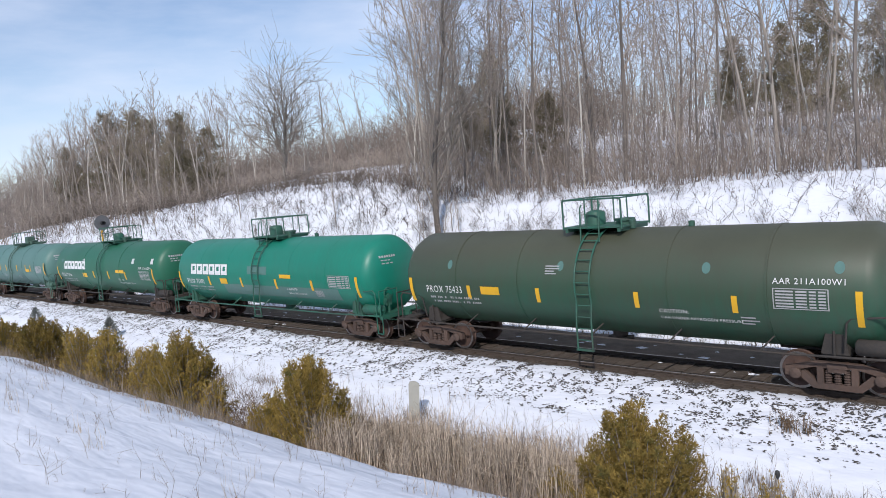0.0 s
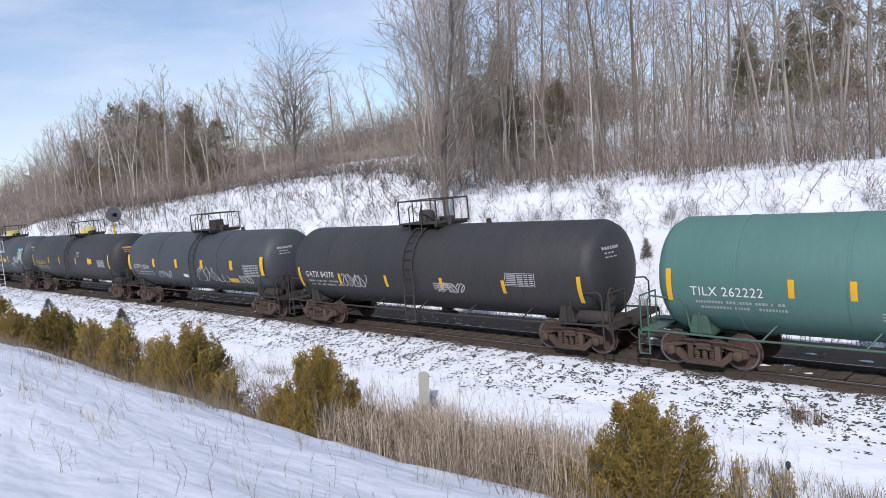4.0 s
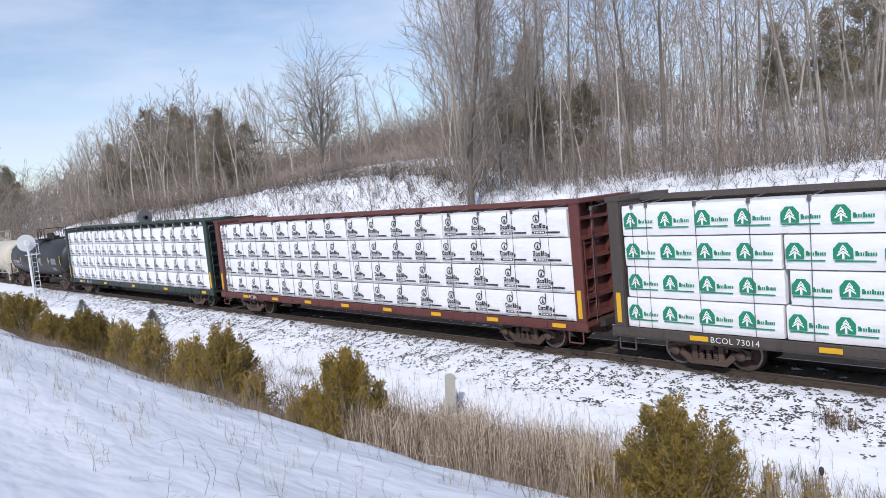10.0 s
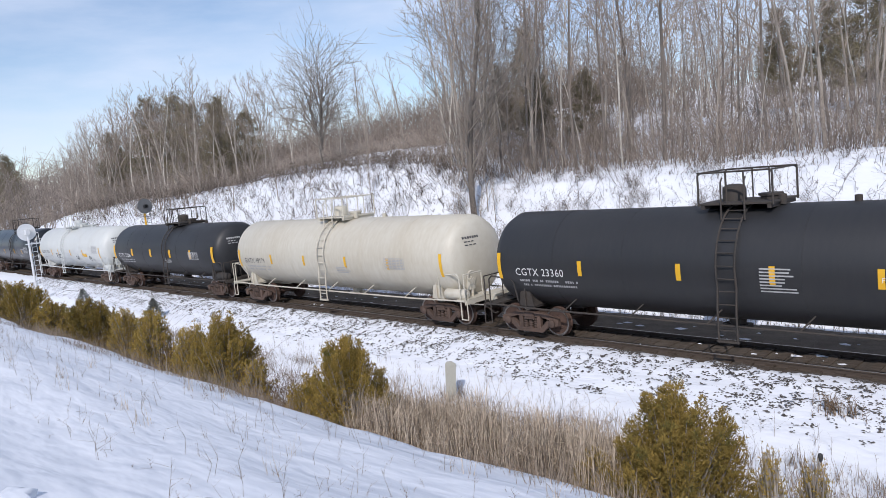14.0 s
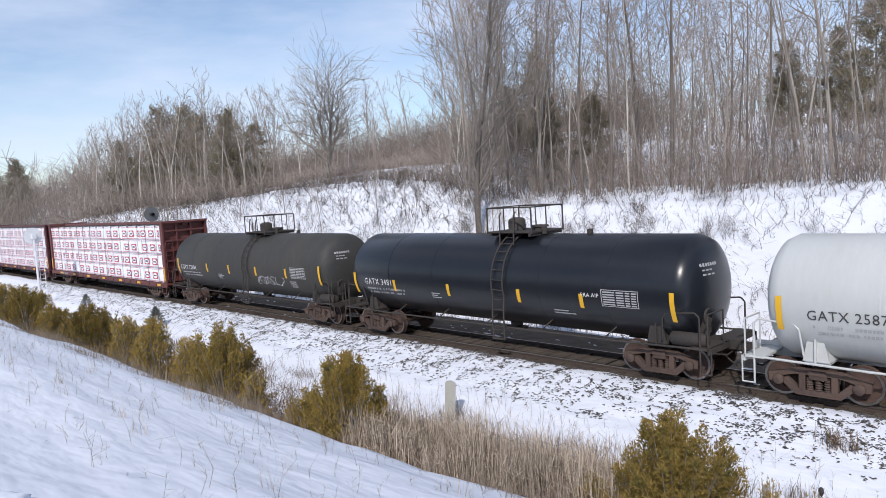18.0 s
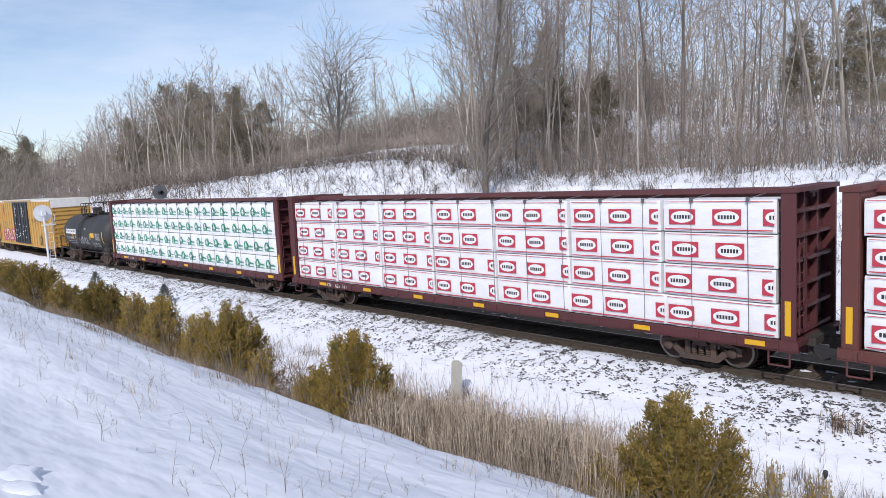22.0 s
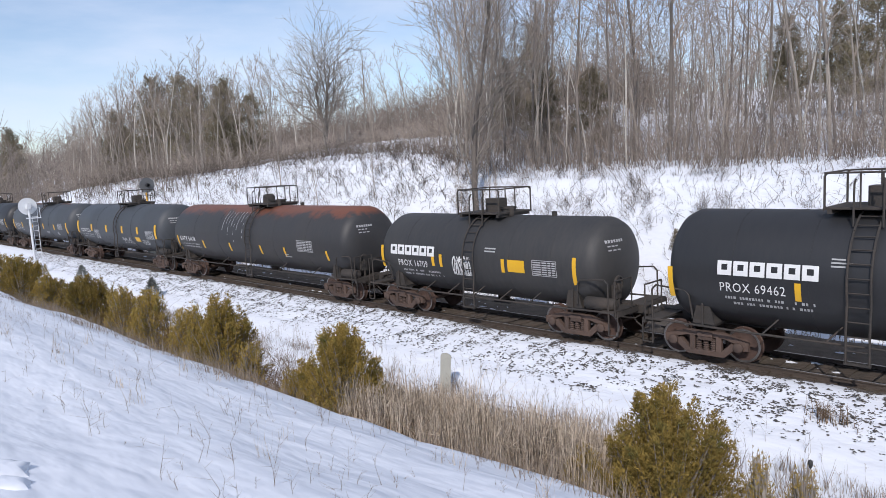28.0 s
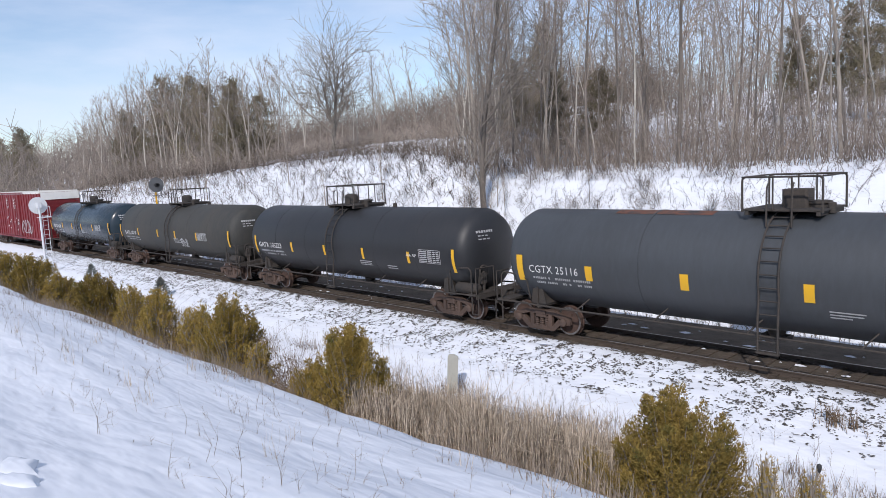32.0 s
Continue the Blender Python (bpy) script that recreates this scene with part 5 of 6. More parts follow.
    place(box_car("box_car", "weathered yellow box car with black doors and graffiti", lc, BOXYELLOW, DOORBLK, ROOFWHITE, (("RAILCAR POOLING EXPERTS", 3.3, 3.0, 0.36, DARKTXT), ("TB  OX", -7.3, 2.75, 0.4, DARKTXT), ("67 21 38", -7.3, 2.2, 0.34, DARKTXT)), 81,
                  body=18.5, graffiti=((-7.2, 1.15, 4.4, 1.0, PINKGLYPH, 82, 0.22), (-7.1, 1.2, 4.2, 0.9, WHITE, 83, 0.06), (5.5, 1.0, 0.7, 0.8, DARKGLYPH, 87, 0.05)),
                  emblems=(((((4.5, 3.55), (5.15, 3.55), (5.15, 4.3), (4.5, 4.3)), ((5.3, 3.55), (5.95, 3.55), (5.95, 4.3), (5.3, 4.3)), ((6.1, 3.55), (6.75, 3.55), (6.75, 4.3), (6.1, 4.3))), REDPRINT),
                           ((((-7.2, 3.5), (-7.02, 3.5), (-6.2, 4.5), (-6.38, 4.5)), ((-7.2, 4.5), (-7.02, 4.5), (-6.2, 3.5), (-6.38, 3.5))), REDPRINT))), x)
    lc, x = slot(22)
    place(tank_car("tank_car", "black tank car with large white block emblem", lc, BLACK1, mark="PROX 69462", brand=(-3.82, 0.0, 0.36), up=-0.42, gear="box", stripes=((-lc / 2 + 1.3, 0.8), (-2.4, 0.5), (0.2, 0.5), (3.0, 0.5), (lc / 2 - 1.3, 0.9)),
                   panels=((3.4, -0.45, 1.2, 0.5, "grid"), (0.9, -0.65, 0.75, 0.3, "yellow"), (-1.2, 0.35, 0.5, 0.25, "lines"))), x)
    lc, x = slot(23)
    place(tank_car("tank_car", "short black tank car with white block emblem and white tag", lc, BLACK2, r=1.42, zc=2.25, mark="PROX 16709", brand=(-3.9, 0.0, 0.36), up=-0.42, stripes=small, gear="box",
                   panels=((2.9, -0.35, 0.95, 0.5, "grid"), (1.9, -0.3, 0.7, 0.4, "yellow"), (0.9, 0.3, 0.6, 0.2, "lines")), graffiti=((-0.6, -0.6, 0.8, 0.65, FADEWHITE, 91), (-0.6, -0.6, 0.8, 0.65, WHITE, 92))), x)
    lc, x = slot(24)
    place(tank_car("tank_car", "black tank car with rust-worn top and white runs", lc, RUSTBLK, mark="GATX 54678", panels=((4.6, -0.4, 1.2, 0.5, "grid"), (3.4, -0.75, 0.6, 0.2, "lines")),
                   patches=tuple((-2.3 + 0.29 * k, -2.27 + 0.29 * k, (0.35, 0.7, 0.1, 0.55, -0.2, 0.4, 0.8, 0.0, 0.5)[k], 1.45, FADEWHITE) for k in range(9))), x)
    lc, x = slot(25)
    place(tank_car("tank_car", "charcoal tank car with wide stripes and tags", lc, GREYBLK, mark="CGTX 23534", stripes=wide, stripe_w=0.26, gear="box", panels=((5.0, -0.5, 1.2, 0.5, "grid"), (3.2, -0.75, 0.7, 0.3, "yellow")),
                   graffiti=((-3.9, -0.8, 0.9, 0.65, FADEWHITE, 101), (1.0, -0.95, 1.6, 0.4, FADEWHITE, 102), (4.2, -0.95, 1.0, 0.35, FADEWHITE, 103), (-1.9, -0.85, 1.0, 0.3, DARKGLYPH, 104)), rings=(-3.0, 3.0)), x)
    lc, x = slot(26)
    place(tank_car("tank_car", "charcoal tank car with wide yellow stripes", lc, GREYBLK, mark="CGTX 25116", stripes=wide, stripe_w=0.24, gear="box", panels=((5.0, -0.4, 1.1, 0.45, "grid"), (1.7, -0.85, 0.8, 0.25, "lines"), (4.4, -0.9, 0.5, 0.3, "grid")),
                   patches=((-4.5, -1.5, 1.9, 2.3, RUSTTOP), (2.5, 5.0, 2.0, 2.3, RUSTTOP)), rings=(-3.0, 3.0)), x)
    lc, x = slot(27)
    place(tank_car("tank_car", "black tank car with thin yellow stripes", lc, BLACK1, mark="GATX 205223", panels=((4.9, -0.4, 1.15, 0.5, "grid"), (1.2, -0.75, 0.8, 0.25, "lines"), (2.9, -0.8, 0.8, 0.2, "lines")), wording=(("FRA AIP", 4.2, -0.2, 0.15),)), x)
    lc, x = slot(28)
    place(tank_car("tank_car", "brownish black tank car with faded tags", lc, OLIVEBLK, mark="GATX 30058", panels=STD, graffiti=((1.5, -0.85, 1.0, 0.5, FADEWHITE, 111),)), x)
    lc, x = slot(29)
    place(tank_car("tank_car", "glossy blue-black tank car", lc, BLUEBLK, mark="GATX 30058", panels=STD), x)
    lc, x = slot(30)
    place(box_car("box_car", "dark red box car with white roof edge", lc, BOXRED, BOXRED, ROOFWHITE, (), 121, graffiti=((2.5, 1.3, 3.2, 1.1, FADEWHITE, 122, 0.08),)), x)


consist()


# ---- tools for plants ----
def ribbons(name, mat, base, tip, width, rng, bend=0.15):
    """Thin two-piece blades from base to tip, each bent a little; arrays of n x 3."""
    n = len(base)
    d = tip - base
    ln = np.linalg.norm(d, axis=1, keepdims=True)
    side = np.cross(d, rng.normal(size=(n, 3)))
    side /= np.linalg.norm(side, axis=1, keepdims=True) + 1e-9
    mid = base + d * 0.55 + rng.normal(size=(n, 3)) * ln * bend * 0.4
    w = np.broadcast_to(np.reshape(width, (-1, 1)), (n, 1))
    v = np.stack([base - side * w, base + side * w, mid + side * w * 0.7, mid - side * w * 0.7, tip], 1).reshape(-1, 3)
    o = np.arange(n)[:, None] * 5
    quads, tris = (o + [0, 1, 2, 3]).tolist(), (o + [3, 2, 4]).tolist()
    me = bpy.data.meshes.new(name)
    me.from_pydata(v.tolist(), [], quads + tris)
    me.materials.append(mat)
    return me


def rods(name, mat, p, q, r0, r1):
    """Three-sided tapered rods, one for each row of p and q."""
    n = len(p)
    d = q - p
    d = d / (np.linalg.norm(d, axis=1, keepdims=True) + 1e-9)
    up = np.where(np.abs(d[:, 2:]) < 0.9, np.array([[0, 0, 1.0]]), np.array([[1.0, 0, 0]]))
    u = np.cross(d, up)
    u /= np.linalg.norm(u, axis=1, keepdims=True)
    w = np.cross(d, u)
    ring = []
    for pt, r in ((p, r0), (q, r1)):
        r = np.broadcast_to(np.reshape(r, (-1, 1)), (n, 1))
        for k in range(3):
            a = 2 * math.pi * k / 3
            ring.append(pt + r * (math.cos(a) * u + math.sin(a) * w))
    v = np.stack(ring, 1).reshape(-1, 3)
    o = np.arange(n)[:, None] * 6
    f = np.concatenate([o + [0, 1, 4, 3], o + [1, 2, 5, 4], o + [2, 0, 3, 5]]).tolist()
    me = bpy.data.meshes.new(name)
    me.from_pydata(v.tolist(), [], f)
    me.materials.append(mat)
    return me


def ground_at(xy):
    return np.array([[x, y, ground_z(x, y)] for x, y in xy])


def brush(name, mat, xy, height, rng, twigs=4, r=0.012, lean=0.15):
    """Leafless stems with a few side twigs."""
    b = ground_at(xy) - [0, 0, 0.05]
    n = len(b)
    h = np.reshape(height, (-1, 1)) * np.ones((n, 1))
    mid = b + np.c_[rng.normal(size=(n, 2)) * lean * 0.8, np.ones(n)] * h * 0.5
    top = mid + np.c_[rng.normal(size=(n, 2)) * lean * 1.3, np.ones(n)] * h * 0.5
    ps, qs, r0, r1 = [b, mid], [mid, top], [np.full(n, r), np.full(n, r * 0.7)], [np.full(n, r * 0.7), np.full(n, r * 0.25)]
    for k in range(twigs):
        t = rng.uniform(0.25, 0.95, (n, 1))
        s = np.where(t < 0.5, b + (mid - b) * t * 2, mid + (top - mid) * (t * 2 - 1))
        e = s + np.c_[rng.normal(size=(n, 2)) * (0.45 + lean), rng.uniform(0.3, 1.0, n)] * h * rng.uniform(0.15, 0.38, (n, 1))
        ps.append(s), qs.append(e), r0.append(np.full(n, r * 0.5)), r1.append(np.full(n, r * 0.2))
    return rods(name, mat, np.concatenate(ps), np.concatenate(qs), np.concatenate(r0), np.concatenate(r1))


# ---- bare trees ----
def tree_parts(seed, height, trunk_r, levels=3, spread_deg=38, first=0.25, density=1.0, mats=None, lean=0.0, fine=0.006, lift=0.07, sides=(7, 4, 3, 3, 3), fork=0.0, rise=0.25, reach=0.42, stout=0.011, taper=0.55):
    """A leafless tree: tapered limbs that part again and again down to fine twigs. Returns trunk and crown."""
    rnd = random.Random(seed)
    trunk, crown = Build(), Build()

    def limb(start, way, length, r, level, b):
        steps = 8 if level in (0, 9) else 6 if level == 1 else 3
        p, d = Vector(start), Vector(way)
        pts = [(p.copy(), r)]
        for i in range(steps):
            wig = 0.05 if level in (0, 9) else 0.13 if level == 1 else 0.2
            d = (d + Vector((rnd.gauss(0, wig), rnd.gauss(0, wig), rnd.gauss(lift if level else 0.03, wig * 0.6)))).normalized()
            p = p + d * (length / steps)
            pts.append((p.copy(), max(fine * 0.5, r * (1 - (i + 1) / steps * (0.78 if level == 0 else 0.85)))))
        for (p0, r0), (p1, r1) in zip(pts, pts[1:]):
            b.tube(p0, p1, r0, r1, sides[min(level, 4)])
        if level >= levels:
            return
        n = {0: 22, 1: 8, 2: 6, 3: 4}[level] * density
        n = max(2, int(n * rnd.uniform(0.8, 1.2)))
        lo = first if level == 0 else 0.15
        for i in range(n):
            t = lo + (1 - lo) * ((i + rnd.random()) / n) ** 0.9
            k = min(steps - 1, int(t * steps))
            q = pts[k][0].lerp(pts[k + 1][0], t * steps - k)
            rr = pts[k][1]
            ax = (pts[k + 1][0] - pts[k][0]).normalized()
            side = ax.cross(Vector((rnd.gauss(0, 1), rnd.gauss(0, 1), rnd.gauss(0, 1)))).normalized()
            ang = radians(rnd.uniform(0.6, 1.25) * spread_deg)
            w = (ax * math.cos(ang) + side * math.sin(ang)).normalized()
            w = (w + Vector((0, 0, rise if level == 0 else rise * 0.5))).normalized()
            ln = length * (reach * (1 - taper * (t - lo) / (1 - lo)) if level == 0 else rnd.uniform(0.35, 0.6))
            limb(q, w, ln * rnd.uniform(0.75, 1.15), max(fine, min(rr * 0.62, 0.012 + ln * stout)), level + 1, crown)

    way = Vector((lean, rnd.gauss(0, 0.02), 1)).normalized()
    if fork:
        limb((0, 0, -0.3), way, height * fork, trunk_r, 9, trunk)
        top = Vector((0, 0, -0.3)) + way * height * fork
        for i in range(11):
            a = 2.4 * i + rnd.uniform(-0.3, 0.3)
            sp = 1.02 * (0.08, 0.35, 0.55, 0.22, 0.72, 0.45, 0.15, 0.65, 0.3, 0.95, 0.5)[i]
            w = Vector((math.cos(a) * sp, math.sin(a) * sp, 1)).normalized()
            limb(top - way * rnd.uniform(0.0, 1.0), w, height * (1 - fork) * rnd.uniform(0.85, 1.05) * (1.08 - 0.22 * sp), trunk_r * 0.42, 1, crown)
    else:
        limb((0, 0, -0.3), way, height, trunk_r, 0, trunk)
    mats = mats or (BARK, TWIG)
    return trunk.mesh("trunk", mats[0]), crown.mesh("crown", mats[1])


def stand(parts, x, y, label, scale=1.0, turn=0.0, z=None, name="bare_tree", group="bare woodland", category="tree"):
    ob = tagged(new(name), label, category, group)
    ob.matrix_basis = Matrix.Translation((x, y, (ground_z(x, y) if z is None else z))) @ Matrix.Rotation(turn, 4, "Z") @ Matrix.Scale(scale, 4)
    for nm, me in zip(("trunk", "crown"), parts):
        part(nm, me, ob)
    return ob


def leaves(name, mat, pos, way, size, rng, each=3, wide=0.17, stray=0.45):
    """Pointed sprays, a few to a clump."""
    n = len(pos)
    base, tips = [], []
    for k in range(each):
        d = way + rng.normal(size=(n, 3)) * stray
        d /= np.linalg.norm(d, axis=1, keepdims=True)
        base.append(pos)
        tips.append(pos + d * np.reshape(size, (-1, 1)) * rng.uniform(0.7, 1.3, (n, 1)))
    base, tips = np.concatenate(base), np.concatenate(tips)
    return ribbons(name, mat, base, tips, np.tile(np.reshape(size, (-1,)) * np.ones(n), each) * wide, rng, 0.1)


def juniper_parts(seed, h, w, n, size=0.07):
    """A bushy evergreen: many upswept plumes of fine feathery sprays round a ragged cone."""
    rng = np.random.default_rng(seed)
    plumes = 150
    q = rng.uniform(0.0, 1.0, plumes) ** 0.52
    q[:3] = (0.03, 0.16, 0.22)
    a = np.arange(plumes) * 2.4 + rng.uniform(-0.6, 0.6, plumes)
    zt = h * (1 - 0.85 * q ** 2.6) * rng.uniform(0.82, 1.02, plumes)
    zt = np.maximum(zt, 0.16 * h)
    tip = np.stack([0.5 * w * q * np.cos(a) * rng.uniform(0.85, 1.15, plumes), 0.5 * w * q * np.sin(a) * rng.uniform(0.85, 1.15, plumes), zt], 1)
    root = tip * [0.45, 0.45, 0.0] + np.c_[np.zeros((plumes, 2)), np.maximum(0.02 * h, zt - h * rng.uniform(0.25, 0.5, plumes))]
    b = Build()
    for p, e in zip(root, tip):
        b.tube((0, 0, -0.4), tuple(p), 0.035, 0.018, 5)
        b.tube(tuple(p), tuple(p + (e - p) * 0.92), 0.018, 0.004, 4)
    k = rng.integers(0, plumes, n)
    s = rng.uniform(0.12, 1.0, (n, 1)) ** 0.7
    axis = tip[k] - root[k]
    ln = np.linalg.norm(axis, axis=1, keepdims=True)
    thick = (0.035 + 0.13 * w * (1 - s) ** 0.75)
    d = rng.normal(size=(n, 3))
    d /= np.linalg.norm(d, axis=1, keepdims=True)
    pos = root[k] + axis * s + d * thick * rng.uniform(0.35, 1.0, (n, 1))
    pos[:, 2] = np.maximum(pos[:, 2], 0.02)
    way = axis / ln * 0.8 + d * 0.75 + [0, 0, 0.25]
    crown = leaves("foliage", JUNIPER, pos, way, size * rng.uniform(0.5, 1.6, n), rng, 4, 0.1, 0.5)
    return b.mesh("stem", BARK), crown


def pine_parts(seed, h, w, whorls=17):
    """A tall ragged evergreen: uneven whorls of limbs with tufts of needles."""
    rng = np.random.default_rng(seed)
    b = Build()
    b.tube((0, 0, -0.4), (0.1, 0, h * 0.5), 0.17, 0.11, 7)
    b.tube((0.1, 0, h * 0.5), (0.05, 0.1, h), 0.11, 0.02, 6)
    pos, way = [], []
    for i in range(whorls):
        t = 0.16 + 0.84 * (i + rng.uniform(-0.3, 0.3)) / whorls
        z = h * t
        for j in range(rng.integers(3, 7)):
            a = rng.uniform(0, 2 * math.pi)
            ln = w * 0.5 * (1.02 - t) ** 0.62 * rng.uniform(0.4, 1.25) + 0.25
            d = np.array([math.cos(a), math.sin(a), rng.uniform(-0.2, 0.75)])
            tip = np.array([0.06, 0.04, z]) + d * ln
            b.tube((0.06, 0.04, z), tuple(tip), 0.03, 0.008, 4)
            m = int(16 + 46 * ln)
            s = rng.uniform(0.25, 1.05, (m, 1))
            side = np.cross(d, [0, 0, 1.0])
            pos.append(np.array([0.06, 0.04, z]) + d * ln * s + side * rng.normal(size=(m, 1)) * 0.25 * ln * s + rng.normal(size=(m, 3)) * [0.14, 0.14, 0.3])
            way.append(np.tile(d + [0, 0, 0.5], (m, 1)))
    pos, way = np.concatenate(pos), np.concatenate(way)
    return b.mesh("trunk", BARK), leaves("needles", NEEDLE, pos, way, 0.24 * rng.uniform(0.6, 1.3, len(pos)), rng, 4, 0.1, 0.6)


# ---- woods ----
FOREST = [tree_parts(200 + i, 13.0, (0.045, 0.06, 0.05, 0.085, 0.055, 0.1)[i % 6], 3, 52, 0.3, 0.56, (BARKPALE if i in (2, 6) else DARKBARK if i in (3, 5, 9) else BARK, TWIG), lean=0.035 * (i % 4) - 0.05, fine=0.0145, sides=(6, 3, 3, 3, 3), reach=0.26, rise=0.22,
                     stout=0.008, lift=0.06) for i in range(12)]
LIGHT = [tree_parts(220 + i, 13.0, 0.09 + 0.02 * (i % 3), 3, 42, 0.34, 0.5, (BARKPALE if i in (1, 3) else BARK, TWIG), lean=0.05 * (i % 4) - 0.07, fine=0.022, sides=(5, 3, 3, 3, 3), reach=0.34, rise=0.32) for i in range(7)]
SAPLING = [tree_parts(240 + i, 5.0, 0.04, 3, 40, 0.12, 0.5, None, fine=0.010, reach=0.42, rise=0.25) for i in range(6)]
BUSH = [tree_parts(260 + i, 1.7, 0.018, 3, 48, 0.1, 0.6, (BANKTWIG, BANKTWIG), fine=0.0075, sides=(4, 3, 3, 3, 3), fork=0.05, rise=0.1) for i in range(4)]
PINE = [pine_parts(270 + i, 12.0, 6.4) for i in range(3)]

rt = random.Random(7)
placed = []


def clear(x, y, gap):
    if any((x - a) ** 2 + (y - c) ** 2 < gap * gap for a, c in placed):
        return False
    placed.append((x, y))
    return True


WOODS = "tall thin leafless tree with grey-brown bark standing in snow"
PALE = "slender leafless tree with pale birch bark standing in snow"
# wood behind the crest of the cutting
count = 0
while count < 175:
    y = 11.6 + 30 * rt.random() ** 1.5
    x = rt.uniform(-31 - 0.8 * (y - 11), 2.0 - 0.16 * (y + 18.8))
    if not clear(x, y, 0.55):
        continue
    k = rt.randrange(12)
    tall = rt.uniform(0.78, 1.2) if rt.random() < 0.7 else rt.uniform(0.4, 0.75)
    stand(FOREST[k], x, y, PALE if k in (2, 6) else WOODS, tall, rt.uniform(0, 6.28))
    count += 1
# wood on the far rise down the line
count = 0
while count < 120:
    y = 11.2 + 24 * rt.random() ** 1.3
    x = -18.8 - (y + 18.8) * rt.uniform(1.22, 2.75)
    if not clear(x, y, 1.0):
        continue
    k = rt.randrange(7)
    g = (y + 18.8) / 31 * (1.0 if -2.45 < (x + 18.8) / (y + 18.8) < -1.5 else 0.75)
    stand(LIGHT[k], x, y, PALE if k in (1, 3) else WOODS, rt.uniform(0.62, 0.9) * min(g, 1.25), rt.uniform(0, 6.28))
    count += 1
# lower growth between the two
count = 0
while count < 60:
    x, y = rt.uniform(-80, -36), rt.choice((rt.uniform(13, 19), rt.uniform(24, 44)))
    if not clear(x, y, 1.0):
        continue
    stand(rt.choice(LIGHT), x, y, WOODS, rt.uniform(0.35, 0.6), rt.uniform(0, 6.28))
    count += 1
for x, y, h in ((-29.5, 20, 5.6), (-27.0, 22, 5.8), (-33.5, 21, 5.4), (-12.6, 31, 8.2), (-8.6, 31, 8.8), (-5.4, 30, 9.6), (-18.5, 33, 6.4), (-15.6, 34, 7.0), (-38, 30, 8.0),
                (-88, 18.5, 12.3), (-84, 20, 11.8), (-100, 18.5, 10.2), (-68, 17.5, 9.2), (-72, 19, 9.0), (-66.5, 19.5, 7.6), (-79, 20, 10.0), (-176, 24, 15), (-188, 26, 14), (-182, 20, 13), (-196, 24, 14)):
    stand(rt.choice(PINE), x, y, "dark ragged evergreen pine among bare trees", h / 12 * 1.02, rt.uniform(0, 6.28), name="pine_tree", group="pines")
# single trees on the slope
stand(tree_parts(301, 16.5, 0.17, 3, 50, 0.07, 1.25, (DARKBARK, BARK), fine=0.0135, sides=(9, 5, 3, 3, 3), reach=0.33, rise=0.22, stout=0.0075, lift=0.1, taper=0.4), -24.9, 8.0, "large leafless tree with many fine upswept branches on the bank")
stand(tree_parts(327, 9.8, 0.24, 3, 48, 0.16, 1.5, (BARK, BARK), fine=0.016, sides=(9, 5, 4, 3, 3), fork=0.3, rise=0.1, lift=0.02), -43.4, 12.2, "broad-crowned leafless tree with a forked trunk on the rise", 0.84)
for x, y, s in ((-25.6, 7.6, 0.75), (-24.3, 7.7, 0.6), (-25.3, 8.6, 0.85), (-24.4, 8.5, 0.7), (-26.3, 8.0, 0.5), (-23.6, 8.1, 0.5), (-44, 8.4, 1.1), (-38.5, 7.6, 0.75), (-50, 8.2, 0.8), (-33, 7.9, 0.6), (-56, 8.0, 0.9), (-63, 8.2, 0.9), (-19, 8.8, 0.4), (-70, 8.6, 1.0), (-60, 10.5, 1.0), (-29, 9.6, 0.5), (-36, 10.4, 0.8), (-52, 11.2, 1.0), (-47, 10.0, 0.6), (-41, 9.6, 0.5), (-54, 9.2, 0.6), (-58.5, 9.8, 0.7), (-66, 9.8, 0.8), (-73, 10.4, 0.9), (-77, 9.4, 0.8), (-35, 8.8, 0.4),
                (-31, 8.4, 0.45), (-48.5, 8.8, 0.5), (-40, 11.2, 0.8), (-49.5, 12.2, 1.0), (-53.5, 12.5, 1.1), (-38, 12.0, 0.9), (-33.6, 11.4, 0.8), (-45.5, 11.0, 0.5), (-26.4, 9.4, 0.4), (-22.5, 9.6, 0.35)):
    stand(rt.choice(SAPLING), x, y, "young leafless sapling growing on the snowy bank", s, rt.uniform(0, 6.28), group="bank saplings")

# ---- undergrowth ----
rg = np.random.default_rng(11)
n = 2300
yy = 10.9 + 17 * rg.uniform(0, 1, n) ** 1.7
xx = rg.uniform(0, 1, n)
xx = (-33 - 0.7 * (yy - 11)) + xx * (36 + 0.7 * (yy - 11) - 0.16 * (yy + 18.8))
for k, mat, label in ((0, TWIG, "dense brown leafless undergrowth on the wooded crest"), (1, BANKTWIG, "dark leafless stems along the wooded crest")):
    tagged(new("undergrowth", brush("undergrowth", mat, np.c_[xx, yy][k::2], 0.4 + 2.9 * rg.uniform(0, 1, len(xx[k::2])) ** 1.6, rg, 5, 0.016, 0.36)), label, "undergrowth", kind="stuff")
n = 2600
xx, yy = rg.uniform(-132, -58, n), 8.6 + 26 * rg.uniform(0, 1, n) ** 1.2
tagged(new("undergrowth", brush("undergrowth", TWIG, np.c_[xx, yy], rg.uniform(0.8, 3.6, n), rg, 5, 0.04, 0.35)), "brown leafless brush along the far rise", "undergrowth", kind="stuff")
n = 2200
xx, yy = rg.uniform(-85, -28, n), 15.2 + 6.0 * rg.uniform(0, 1, n)
